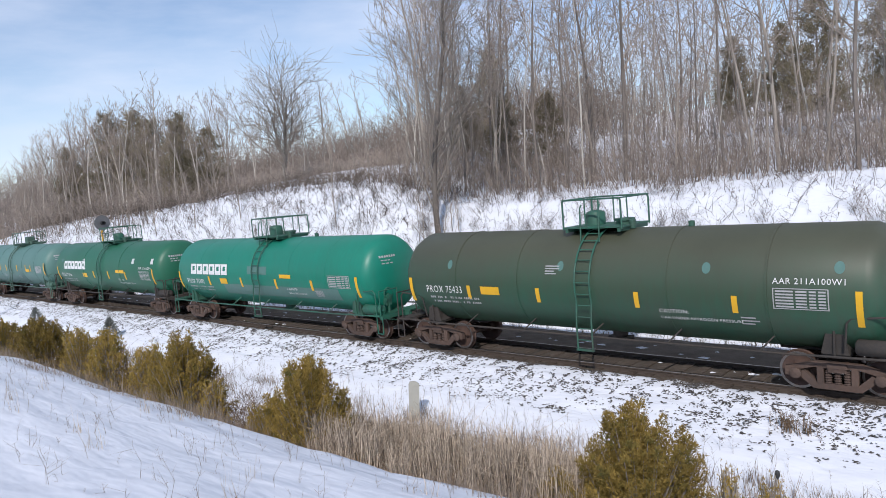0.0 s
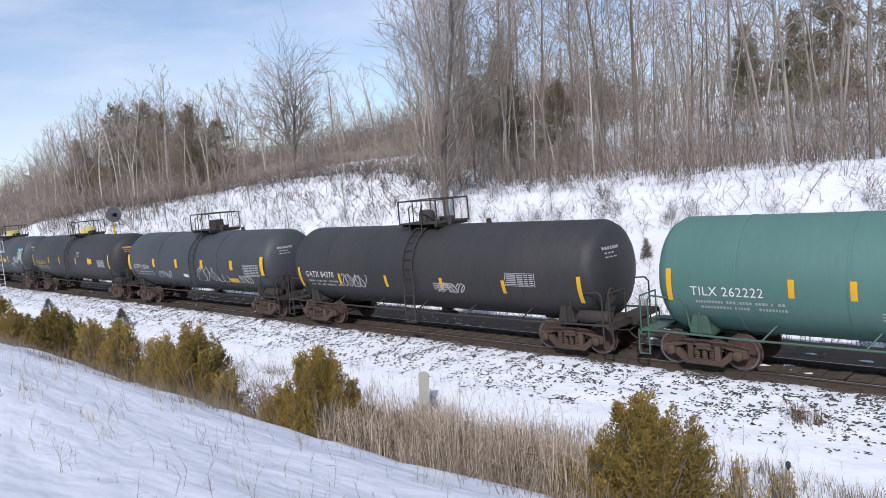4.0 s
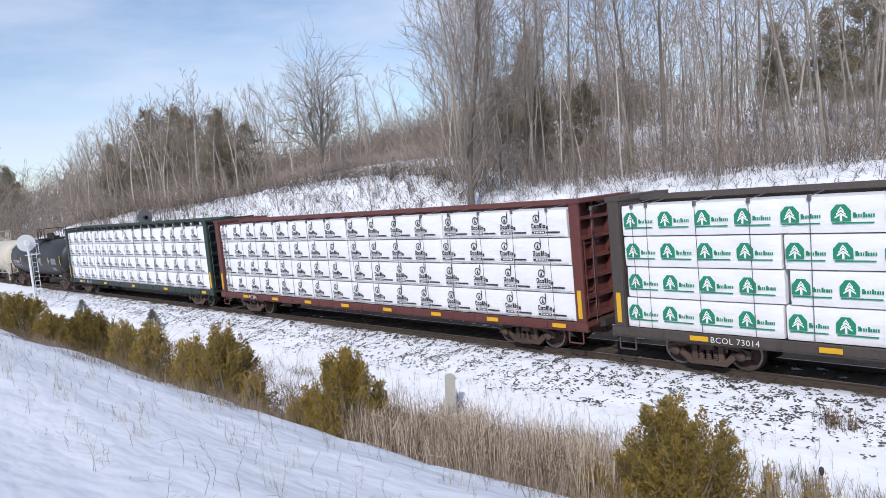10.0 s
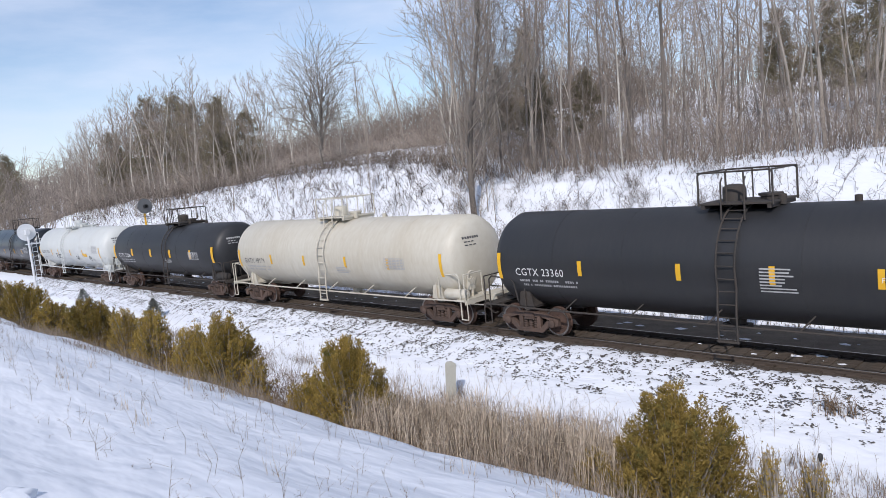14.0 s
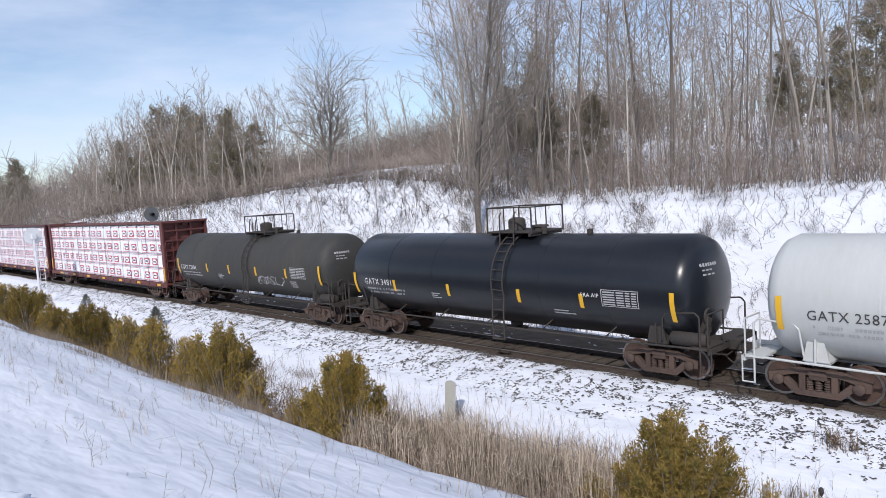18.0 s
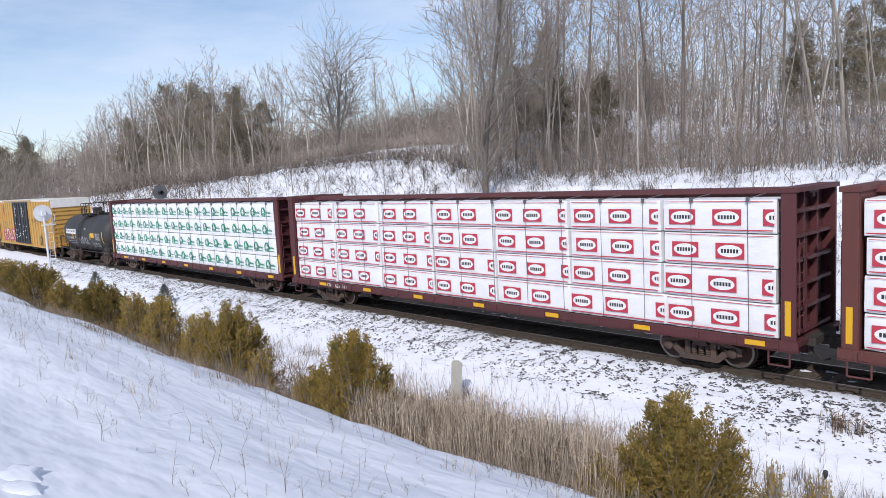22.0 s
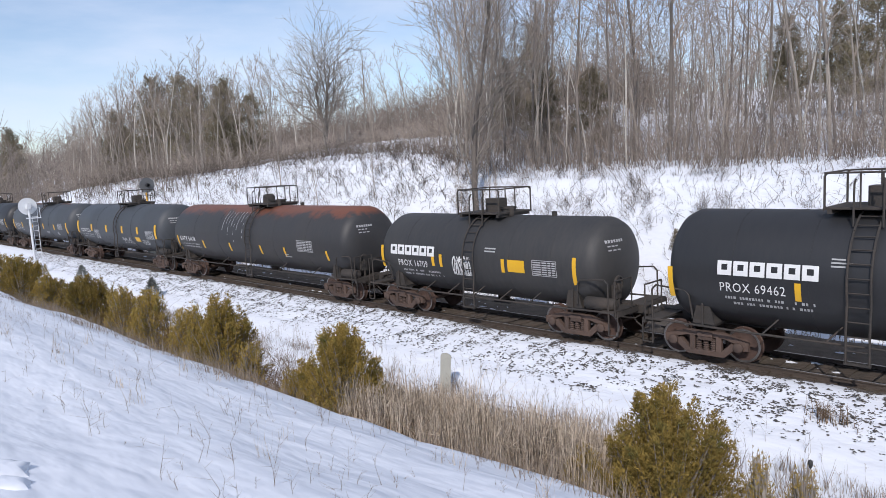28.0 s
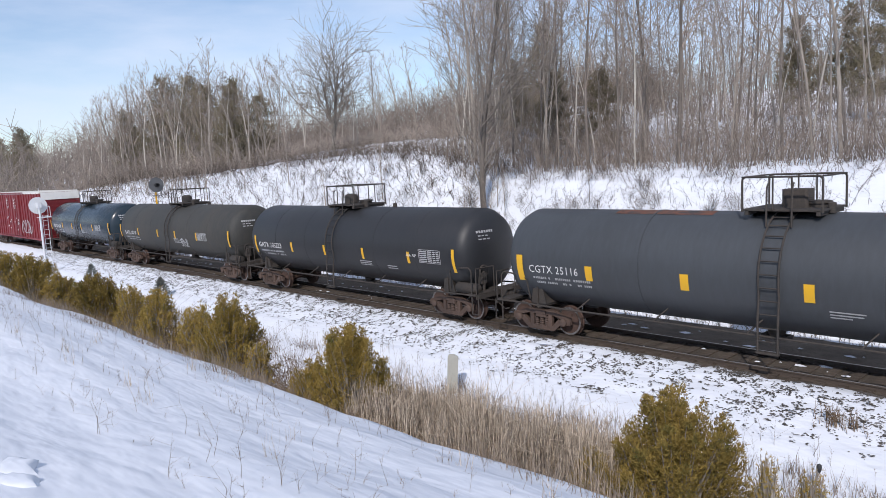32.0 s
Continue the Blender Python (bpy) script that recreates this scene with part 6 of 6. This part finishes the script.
tagged(new("undergrowth", brush("undergrowth", TWIG, np.c_[xx, yy], rg.uniform(0.4, 1.5, n), rg, 5, 0.026, 0.45)), "brown leafless brush behind the bank", "undergrowth", kind="stuff")
n = 2200
xx, yy = rg.uniform(-90, -30, n), 25 + 20 * rg.uniform(0, 1, n)
tagged(new("undergrowth", brush("undergrowth", TWIG, np.c_[xx, yy], rg.uniform(1.2, 4.5, n), rg, 6, 0.04, 0.3)), "tall brown leafless thicket on the upper rise", "undergrowth", kind="stuff")
n = 6200
xx, yy = -88 + 62 * rg.uniform(0, 1, n), rg.uniform(5.4, 12.2, n)
tagged(new("bank_twigs", brush("bank_twigs", BANKTWIG, np.c_[xx, yy], 0.22 + 1.0 * rg.uniform(0, 1, n) ** 1.8, rg, 7, 0.013, 0.55)), "tangled thorny twigs sticking out of the snowy bank", "undergrowth", kind="stuff")
n = 1500
xx, yy = rg.uniform(-27, -2, n), rg.uniform(5.4, 11.0, n)
tagged(new("bank_twigs", brush("bank_twigs", BANKTWIG, np.c_[xx, yy], 0.2 + 0.9 * rg.uniform(0, 1, n) ** 2, rg, 7, 0.0085, 0.5)), "sparse thorny twigs on open snow", "undergrowth", kind="stuff")
n = 800
xx, yy = rg.uniform(-56, -32, n), rg.uniform(12.2, 15.0, n)
tagged(new("bank_twigs", brush("bank_twigs", TWIG, np.c_[xx, yy], rg.uniform(0.3, 0.95, n), rg, 6, 0.014, 0.42)), "brown twigs over the shelf of the knoll", "undergrowth", kind="stuff")
n = 4200
xx, yy = rg.uniform(-420, -112, n), 5.5 + 120 * rg.uniform(0, 1, n) ** 1.3
tagged(new("far_woods", brush("far_woods", TWIG, np.c_[xx, yy], rg.uniform(4, 13, n), rg, 8, 0.08)), "distant brown leafless woods along the line", "woods", kind="stuff")
n = 1500
xx, yy = rg.uniform(-150, 10, n), rg.uniform(46, 130, n)
tagged(new("far_woods", brush("far_woods", TWIG, np.c_[xx, yy], rg.uniform(3, 9, n), rg, 7, 0.05)), "distant brown leafless woods behind the crest", "woods", kind="stuff")
n = 1800
xx, yy = rg.uniform(-62, 2, n), rg.uniform(4.4, 6.2, n)
tagged(new("bank_twigs", brush("bank_twigs", WEED, np.c_[xx, yy], rg.uniform(0.12, 0.5, n), rg, 5, 0.01)), "low dark weeds in the shaded ditch beyond the track", "undergrowth", kind="stuff")
n = 850
yy = 17 + 12 * rg.uniform(0, 1, n)
xx = (-33 - 0.7 * (yy - 11)) + rg.uniform(0, 1, n) * (36 + 0.7 * (yy - 11) - 0.16 * (yy + 18.8))
tagged(new("undergrowth", brush("undergrowth", TWIG, np.c_[xx, yy], rg.uniform(1.2, 4.2, n), rg, 8, 0.016, 0.35)), "tall grey-brown thicket deep in the wood", "undergrowth", kind="stuff")
n = 900
yy = 36 + 12 * rg.uniform(0, 1, n)
xx = (-33 - 0.7 * (yy - 11)) + rg.uniform(0, 1, n) * (36 + 0.7 * (yy - 11) - 0.16 * (yy + 18.8))
tagged(new("undergrowth", brush("undergrowth", TWIG, np.c_[xx, yy], rg.uniform(1.5, 6.0, n), rg, 7, 0.024, 0.25)), "brown leafless thicket above the snowy shelf", "undergrowth", kind="stuff")
rb = random.Random(19)
for k in range(85):
    x, y = rb.uniform(-34, -2.5), rb.uniform(6.2, 10.4)
    if abs(x + 24.9) < 0.8:
        continue
    stand(rb.choice(BUSH), x, y, "small leafless shrub poking through bank snow", rb.uniform(0.3, 0.75), rb.uniform(0, 6.28), name="bank_shrub", group="bank shrubs", category="shrub")
stand(PINE[1], -13.6, 7.4, "small tuft-like pine seedling on the snowy bank", 0.075, 0.4, name="pine_seedling", group="pines")


# ---- junipers along the lip of the bank ----
for i, (x, y, h, w, n, s, top) in enumerate(((-4.0, -11.4, 2.3, 1.8, 42000, 0.034, 2.84), (-9.85, -11.8, 2.1, 1.5, 30000, 0.036, 2.92), (-14.2, -11.8, 2.1, 1.6, 18000, 0.045, 3.0), (-22.5, -11.8, 2.0, 1.95, 16000, 0.055, 2.84),
                                             (-29.6, -11.8, 2.2, 2.1, 12000, 0.065, 3.02), (-18.0, -11.8, 1.8, 1.1, 7000, 0.05, 2.82), (-10.75, -12.0, 1.2, 0.95, 8000, 0.038, 2.2), (-15.7, -11.8, 1.6, 1.0, 4500, 0.048, 2.7), (-19.8, -11.8, 1.6, 1.0, 5000, 0.05, 2.72),
                                             (-26.6, -11.7, 1.7, 1.3, 5500, 0.06, 2.6), (-34.5, -11.6, 2.4, 2.4, 8000, 0.07, 2.95), (-3.1, -11.0, 1.6, 0.42, 1800, 0.032, 2.2), (-2.75, -10.6, 1.6, 0.5, 1600, 0.032, 2.0), (-4.95, -11.7, 1.1, 0.7, 5000, 0.034, 1.95),
                                             (-12.9, -11.9, 1.2, 0.6, 2000, 0.042, 2.2))):
    ob = tagged(new("juniper"), "golden-olive bushy juniper rooted along the snowy bank" if h > 2 else "small olive-brown juniper beside taller bushes", "shrub", "junipers along the bank")
    ob.matrix_basis = pose(x, y, top - h, 0, 0, 40 * i)
    st, fo = juniper_parts(400 + i, h, w * 1.2, n, s)
    part("stem", st, ob)
    part("foliage", fo, ob)

# small blue-grey spruces between the junipers and the track
for x, y, h, i in ((-37.3, -4.0, 1.1, 0), (-47.5, -4.2, 1.2, 1)):
    ob = tagged(new("spruce_seedling"), "small blue-grey spruce standing in ditch snow", "tree", "spruce seedlings")
    ob.matrix_basis = pose(x, y, ground_z(x, y))
    rng = np.random.default_rng(480 + i)
    n = 900
    t = rng.uniform(0.05, 1, n) ** 0.8
    a = np.floor(rng.uniform(0, 7, n)) * 0.9 + np.floor(t * 8)
    q = 0.55 * h * (1.04 - t) * rng.uniform(0.2, 1, n)
    pos = np.stack([q * np.cos(a), q * np.sin(a), h * np.round(t * 8) / 8 + 0.25 * q + rng.normal(size=n) * 0.03], 1)
    part("trunk", Build().tube((0, 0, -0.2), (0, 0, h), 0.03, 0.008, 6).mesh("trunk", BARK), ob)
    part("needles", leaves("needles", SPRUCE, pos, np.stack([np.cos(a), np.sin(a), np.full(n, 0.4)], 1), 0.09 * rng.uniform(0.7, 1.3, n), rng, 4, 0.12, 0.5), ob)

# ---- dry grass in the ditch and weeds on the snow ----
rg = np.random.default_rng(23)


def blades(name, label, xy, h, width, mat, lean=0.18):
    b = ground_at(xy) - [0, 0, 0.03]
    m = len(b)
    tip = b + np.c_[rg.normal(size=(m, 2)) * lean, np.ones(m)] * np.reshape(h, (-1, 1))
    return tagged(new(name, ribbons(name, mat, b, tip, np.full(m, width) * rg.uniform(0.6, 1.3, m), rg, 0.12)), label, "grass", kind="stuff")


m = 15000
x = rg.uniform(-11.0, -4.6, m)
y = -12.3 + 2.9 * rg.uniform(0, 1, m) + 0.3 * np.sin(x * 0.9)
clump = np.array([noise.noise(Vector((a * 1.1, c * 1.1, 3.1))) for a, c in zip(x, y)])
fine = np.array([noise.noise(Vector((a * 3.1, c * 3.1, 1.4))) for a, c in zip(x, y)])
keep = (clump + 0.9 * fine + 0.3 * rg.uniform(-1, 1, m) > -0.16) & ((x > -9.0) | (y > -11.0))
x, y, clump, fine = x[keep], y[keep], clump[keep], fine[keep]
m = len(x)
top = 1.62 + 0.3 * rg.uniform(-1, 1, m) + 0.3 * clump + 0.3 * fine + 0.04 * (x + 11) - 0.12 * (y + 11)
g = ground_at(np.c_[x, y])[:, 2]
tall = np.clip(top - g, 0.2, 1.9)
sort = rg.uniform(0, 1, m)
for lo, hi, label, wide, mat, lean, part_h in ((0.0, 0.42, "dense pale tan dry reeds standing in the ditch", 0.0075, GRASS, 0.14, 1.0), (0.42, 0.72, "grey weathered stems among the pale reeds", 0.007, HAY, 0.22, 0.95),
                                               (0.72, 0.88, "brown broken stems leaning among the reeds", 0.008, WEED, 0.5, 0.7), (0.88, 1.0, "bent pale stalks lying across the reeds", 0.006, GRASS, 0.9, 0.6)):
    pick = (sort >= lo) & (sort < hi)
    if lean < 0.3:
        tagged(new("dry_reeds", brush("dry_reeds", mat, np.c_[x, y][pick], tall[pick] * part_h, rg, 1, wide, lean * 0.55)), label, "grass", kind="stuff")
    else:
        blades("dry_reeds", label, np.c_[x, y][pick], tall[pick] * part_h, wide, mat, lean)
m = 520
x = rg.uniform(-25.5, -11.5, m)
tagged(new("dry_shrub", brush("dry_shrub", SHRUB, np.c_[x, rg.uniform(-11.9, -10.3, m)], 0.7 + 0.9 * rg.uniform(0, 1, m), rg, 9, 0.007, 0.3)), "reddish-brown leafless thicket between the junipers", "undergrowth", kind="stuff")
m = 420
x = rg.uniform(-4.4, 0.6, m)
tagged(new("dry_shrub", brush("dry_shrub", SHRUB, np.c_[x, rg.uniform(-10.8, -5.8, m)], 0.3 + 0.7 * rg.uniform(0, 1, m), rg, 8, 0.0038, 0.25)), "thin brown weed stems beside the junipers", "weeds", kind="stuff")
m = 5000
x = rg.uniform(-42, -9, m)
blades("dry_reeds", "tan dry grass between the junipers", np.c_[x, rg.uniform(-11.7, -9.8, m)], rg.uniform(0.3, 1.1, m), 0.008, GRASS, 0.25)
m = 24000
x = 0.5 - 40 * rg.uniform(0, 1, m) ** 1.4
y = rg.uniform(-10.4, -4.6, m)
keep = np.array([noise.noise(Vector((a * 0.45, c * 0.6, 2.2))) for a, c in zip(x, y)]) + 0.28 * rg.uniform(-1, 1, m) - 0.06 * (y + 7) > -0.06
blades("dry_grass", "thin dry grass poking through the ditch snow", np.c_[x, y][keep], rg.uniform(0.15, 0.65, keep.sum()), 0.0055, HAY, 0.24)
m = 12000
x = rg.uniform(-34, -2.5, m)
y = -12.3 - 1.7 * rg.uniform(0, 1, m) ** 1.6
keep = np.array([noise.noise(Vector((a * 0.5, c * 0.9, 5.2))) for a, c in zip(x, y)]) > 0.05
blades("dry_grass", "fine dry grass along the lip of the snow", np.c_[x, y][keep], rg.uniform(0.1, 0.38, keep.sum()), 0.0035, HAY, 0.25)
m = 620
x, y = rg.uniform(-24, -1.0, m), rg.uniform(-17.0, -12.5, m)
tagged(new("snow_weeds", brush("snow_weeds", WEED, np.c_[x, y], rg.uniform(0.08, 0.4, m), rg, 6, 0.0022, 0.25)), "single dry weed stalks sticking out of the snow", "weeds", kind="stuff")
m = 16
cx, cy = rg.uniform(-15, -2, m), rg.uniform(-16.4, -13.2, m)
x = np.repeat(cx, 12) + rg.normal(size=m * 12) * 0.05
y = np.repeat(cy, 12) + rg.normal(size=m * 12) * 0.05
blades("grass_tuft", "pale dry tufts standing in the snow", np.c_[x, y], rg.uniform(0.12, 0.42, m * 12), 0.0025, GRASS, 0.16)
m = 760
cx, cy = 0.3 - 34 * rg.uniform(0, 1, m) ** 1.3, -10.0 + 5.4 * rg.uniform(0, 1, m) ** 1.2
x = np.repeat(cx, 26) + rg.normal(size=m * 26) * 0.2
y = np.repeat(cy, 26) + rg.normal(size=m * 26) * 0.14
blades("grass_tuft", "grey-brown dry tufts in the snowy ditch", np.c_[x, y], np.repeat(rg.uniform(0.2, 0.6, m), 26) * rg.uniform(0.5, 1.1, m * 26), 0.006, HAY, 0.25)
m = 800
x, y = rg.uniform(-26, -0.5, m), rg.uniform(-9.5, -3.8, m)
tagged(new("ditch_twigs", brush("ditch_twigs", HAY, np.c_[x, y], rg.uniform(0.2, 0.75, m), rg, 7, 0.0045)), "dark dry weeds standing in the ditch", "weeds", kind="stuff")

for x, y, r in ((-5.5, -17.77, 0.17), (-5.15, -17.84, 0.13)):
    lump = Build()
    vs, k = [], 14
    for j, (q, z) in enumerate(((1.0, -0.2), (0.85, 0.12), (0.55, 0.26), (0.25, 0.32), (0.0, 0.34))):
        for i in range(k):
            a = 2 * math.pi * i / k
            f = q * (1 + 0.55 * noise.noise(Vector((math.cos(a) * 2.6, math.sin(a) * 2.6, x * 3 + z))))
            vs.append((r * 1.5 * f * math.cos(a), r * f * math.sin(a), r * z))
    lump.add(vs, [(j * k + i, j * k + (i + 1) % k, (j + 1) * k + (i + 1) % k, (j + 1) * k + i) for j in range(4) for i in range(k)])
    clod = tagged(new("snow_clod", lump.mesh("snow_clod", SNOW, 60)), "loose clod of snow lying on the snowy slope", "snow", "snow clods")
    clod.matrix_basis = pose(x, y, ground_z(x, y), 0, 0, 60 * r)

# ---- stones, ties and snow on the track bed ----
m = 78000
x = 4 - 70 * rg.uniform(0, 1, m) ** 1.3
y = -1.05 - 2.6 * rg.uniform(0, 1, m) ** 1.5
q = Build()
ico = np.array([(0, 0, 1), (0.89, 0, 0.45), (0.28, 0.85, 0.45), (-0.72, 0.53, 0.45), (-0.72, -0.53, 0.45), (0.28, -0.85, 0.45)])
icf = np.array([(0, 1, 2), (0, 2, 3), (0, 3, 4), (0, 4, 5), (0, 5, 1)])
keep = np.array([0.4 * noise.noise(Vector((a * 0.9, c * 1.6, 7.7))) + noise.noise(Vector((a * 5.3, c * 7.0, 2.7))) for a, c in zip(x, y)]) + 0.25 * rg.uniform(-1, 1, m) > -0.04 + 0.4 * np.maximum(0, -2.5 - y)
x, y = x[keep], y[keep]
m = len(x)
s = 0.016 + 0.03 * rg.uniform(0, 1, m) ** 1.6
a = rg.uniform(0, 6.28, m)
sx, sy, sz = s * rg.uniform(0.8, 1.7, m), s * rg.uniform(0.7, 1.1, m), s * rg.uniform(0.5, 1.0, m)
at = ground_at(np.c_[x, y])
off = np.stack([np.outer(sx * np.cos(a), ico[:, 0]) - np.outer(sy * np.sin(a), ico[:, 1]), np.outer(sx * np.sin(a), ico[:, 0]) + np.outer(sy * np.cos(a), ico[:, 1]), np.outer(sz, ico[:, 2] - 0.2)], 2)
off *= rg.uniform(0.75, 1.2, (m, 6, 1))
sm = bpy.data.meshes.new("ballast_stones")
sm.from_pydata((at[:, None, :] + off).reshape(-1, 3).tolist(), [], (np.arange(m)[:, None, None] * 6 + icf[None]).reshape(-1, 3).tolist())
sm.materials.append(STONE)
tagged(new("ballast_stones", sm), "dark crushed stones showing through snow beside the track", "stones", kind="stuff")

TIEMESH = box_mesh("tie", TIE, (0, 0, -0.205, 0.23, 2.6, 0.17))
PLATE = Build()
for s in (-1, 1):
    PLATE.box(0, s * 0.7535, -0.112, 0.2, 0.36, 0.02)
PLATE = PLATE.mesh("tie_plate", RAIL)
tx = 6.0
while tx > -84:
    tie = part("tie", TIEMESH, ballast_bed, "", pose(tx, rt.uniform(-0.04, 0.04), rt.uniform(-0.012, 0.012), 0, 0, rt.uniform(-1.2, 1.2)))
    part("tie_plate", PLATE, tie)
    tx -= 0.54
b = Build()
while tx > -300:
    b.box(tx, 0, -0.205, 0.23, 2.6, 0.17)
    tx -= 0.54
tagged(part("tie", b.mesh("tie", TIE), ballast_bed), kind="stuff")
b = Build()
for k in range(230):
    px = rt.uniform(-60, 4)
    py = rt.choice((rt.uniform(-0.62, 0.6), rt.uniform(-1.9, -1.2), rt.uniform(0.9, 2.6), rt.uniform(2.0, 4.0)))
    s = 0.03 + 0.15 * rt.random() ** 2
    nn = 9
    ringv = [(px + s * 1.6 * rt.uniform(0.4, 1.2) * math.cos(2 * math.pi * i / nn), py + s * 0.7 * rt.uniform(0.4, 1.2) * math.sin(2 * math.pi * i / nn), -0.14 - max(0, py - 1.6) * 0.14) for i in range(nn)]
    b.add(ringv + [(px, py, -0.12 - max(0, py - 1.6) * 0.13 + s * 0.1)], [(i, (i + 1) % nn, nn) for i in range(nn)])
tagged(new("snow_patches", b.mesh("snow_patches", SNOW)), "small patches of snow lying between the ties", "snow", kind="stuff")

# ---- signals, marker post and seed head ----
def signal(x, y, disc_z, toward, pale, label):
    sg = tagged(new("railway_signal"), label, "signal", "railway signals")
    sg.matrix_basis = pose(x, y, 0)
    z0 = ground_z(x, y)
    body, face = (SIGWHITE, SIGWHITE) if pale else (SIGGREY, SIGGREY)
    b = Build().tube((0, 0, z0 - 0.3), (0, 0, disc_z + 0.2), 0.085, 0.075, 12, True)
    part("mast", b.mesh("mast", SIGWHITE if pale else YELLOW, 40), sg)
    part("base", box_mesh("base", POSTMAT, (0, 0, z0 + 0.1, 0.6, 0.6, 0.5)), sg)
    d = toward
    b = Build().lathe([(d * 0.22, 0.0), (d * 0.22, 0.6), (d * 0.25, 0.6), (d * 0.25, 0.0)], "x", 28, (0, 0, disc_z))
    part("disc", b.mesh("disc", face, 40), sg)
    b = Build().lathe([(d * 0.26, 0.0), (d * 0.26, 0.16), (d * 0.55, 0.16), (d * 0.55, 0.13), (d * 0.3, 0.12), (d * 0.3, 0.0)], "x", 16, (0, 0, disc_z - 0.02))
    part("lamp_hood", b.mesh("lamp_hood", SIGDARK, 40), sg)
    part("lamp_case", box_mesh("lamp_case", body if pale else SIGDARK, (0, 0, disc_z, 0.36, 0.34, 0.36)), sg)
    b = Build()
    for yy in (0.18, 0.5):
        b.tube((-0.1, yy, z0), (-0.1, yy, disc_z - 0.7), 0.02, None, 6)
    zz = z0 + 0.3
    while zz < disc_z - 0.7:
        b.tube((-0.1, 0.18, zz), (-0.1, 0.5, zz), 0.015, None, 5)
        zz += 0.33
    part("ladder", b.mesh("ladder", body), sg)
    b = Build().box(0.0, 0.25, disc_z - 0.85, 0.7, 0.8, 0.05)
    b.path([(0.3, 0.6, disc_z - 0.85), (0.3, 0.6, disc_z - 0.1), (-0.3, 0.6, disc_z - 0.1), (-0.3, 0.6, disc_z - 0.85)], 0.018, 5)
    part("platform", b.mesh("platform", body), sg)


signal(-56.3, -4.5, 4.1, -1, True, "white-painted signal mast with round target and ladder")
signal(-57.6, 4.4, 5.08, 1, False, "dark round signal target on a yellow mast")

post = tagged(new("marker_post"), "weathered grey-green board marker standing in the ditch", "post")
post.matrix_basis = pose(-14.3, -5.0, 0, 2, 4, 40)
b = Build().prism([(-0.15, -1.3), (0.15, -1.3), (0.15, 0.08), (0.03, 0.16), (-0.12, 0.14), (-0.15, 0.08)], -0.03, 0.03)
part("board", b.mesh("board", POSTMAT), post)
seed = tagged(new("seed_stalk"), "dark dried seed head on a bent stalk", "weed")
seed.matrix_basis = pose(-4.5, -5.0, ground_z(-4.5, -5.0))
part("stalk", Build().path([(0, 0, -0.1), (0.02, 0, 0.25), (0.0, 0.02, 0.5)], 0.008, 5).mesh("stalk", WEED), seed)
part("head", Build().lathe([(0.4, 0.0), (0.44, 0.03), (0.5, 0.05), (0.57, 0.04), (0.6, 0.0)], "z", 10).mesh("head", SIGDARK, 60), seed)
tb = brush("track_weed", WEED, np.c_[rg.normal(size=60) * 0.25 - 4.9, rg.normal(size=60) * 0.12 - 2.75], rg.uniform(0.2, 0.5, 60), rg, 6, 0.008)
tagged(new("track_weed", tb), "dark dry weed clump at the edge of the ballast", "weeds", kind="stuff")


# ---- movement ----
SPEED = 14.65


def motions():
    scene.frame_set(1)
    start = {}
    for car, x in CARS:
        walk(car, [(t, pose(x + SPEED * t, 0, 0)) for t in (0.0, 8.0, 16.0, 24.0, 32.0)])
        start[car.name] = x
    # wheels roll without slipping, over the stretch of line that is in sight
    spin = math.degrees(SPEED / 0.457)
    step = 80.0 / spin
    for wheel, car in WHEELS:
        x = start[car.name]
        t0, t1 = max(0.0, (-95 - x) / SPEED), min(32.0, (12 - x) / SPEED)
        if t1 <= t0:
            continue
        at = wheel.matrix_basis.translation.copy()
        n = max(1, int((t1 - t0) / step))
        times = [t0 + (t1 - t0) * i / n for i in range(n + 1)]
        rows = [(t, pose(at.x, at.y, at.z, 0, spin * (t - t0), 0)) for t in times]
        if t0 > 0:
            rows.insert(0, (0.0, rows[0][1]))
        if t1 < 32:
            rows.append((32.0, rows[-1][1]))
        walk(wheel, rows)


motions()
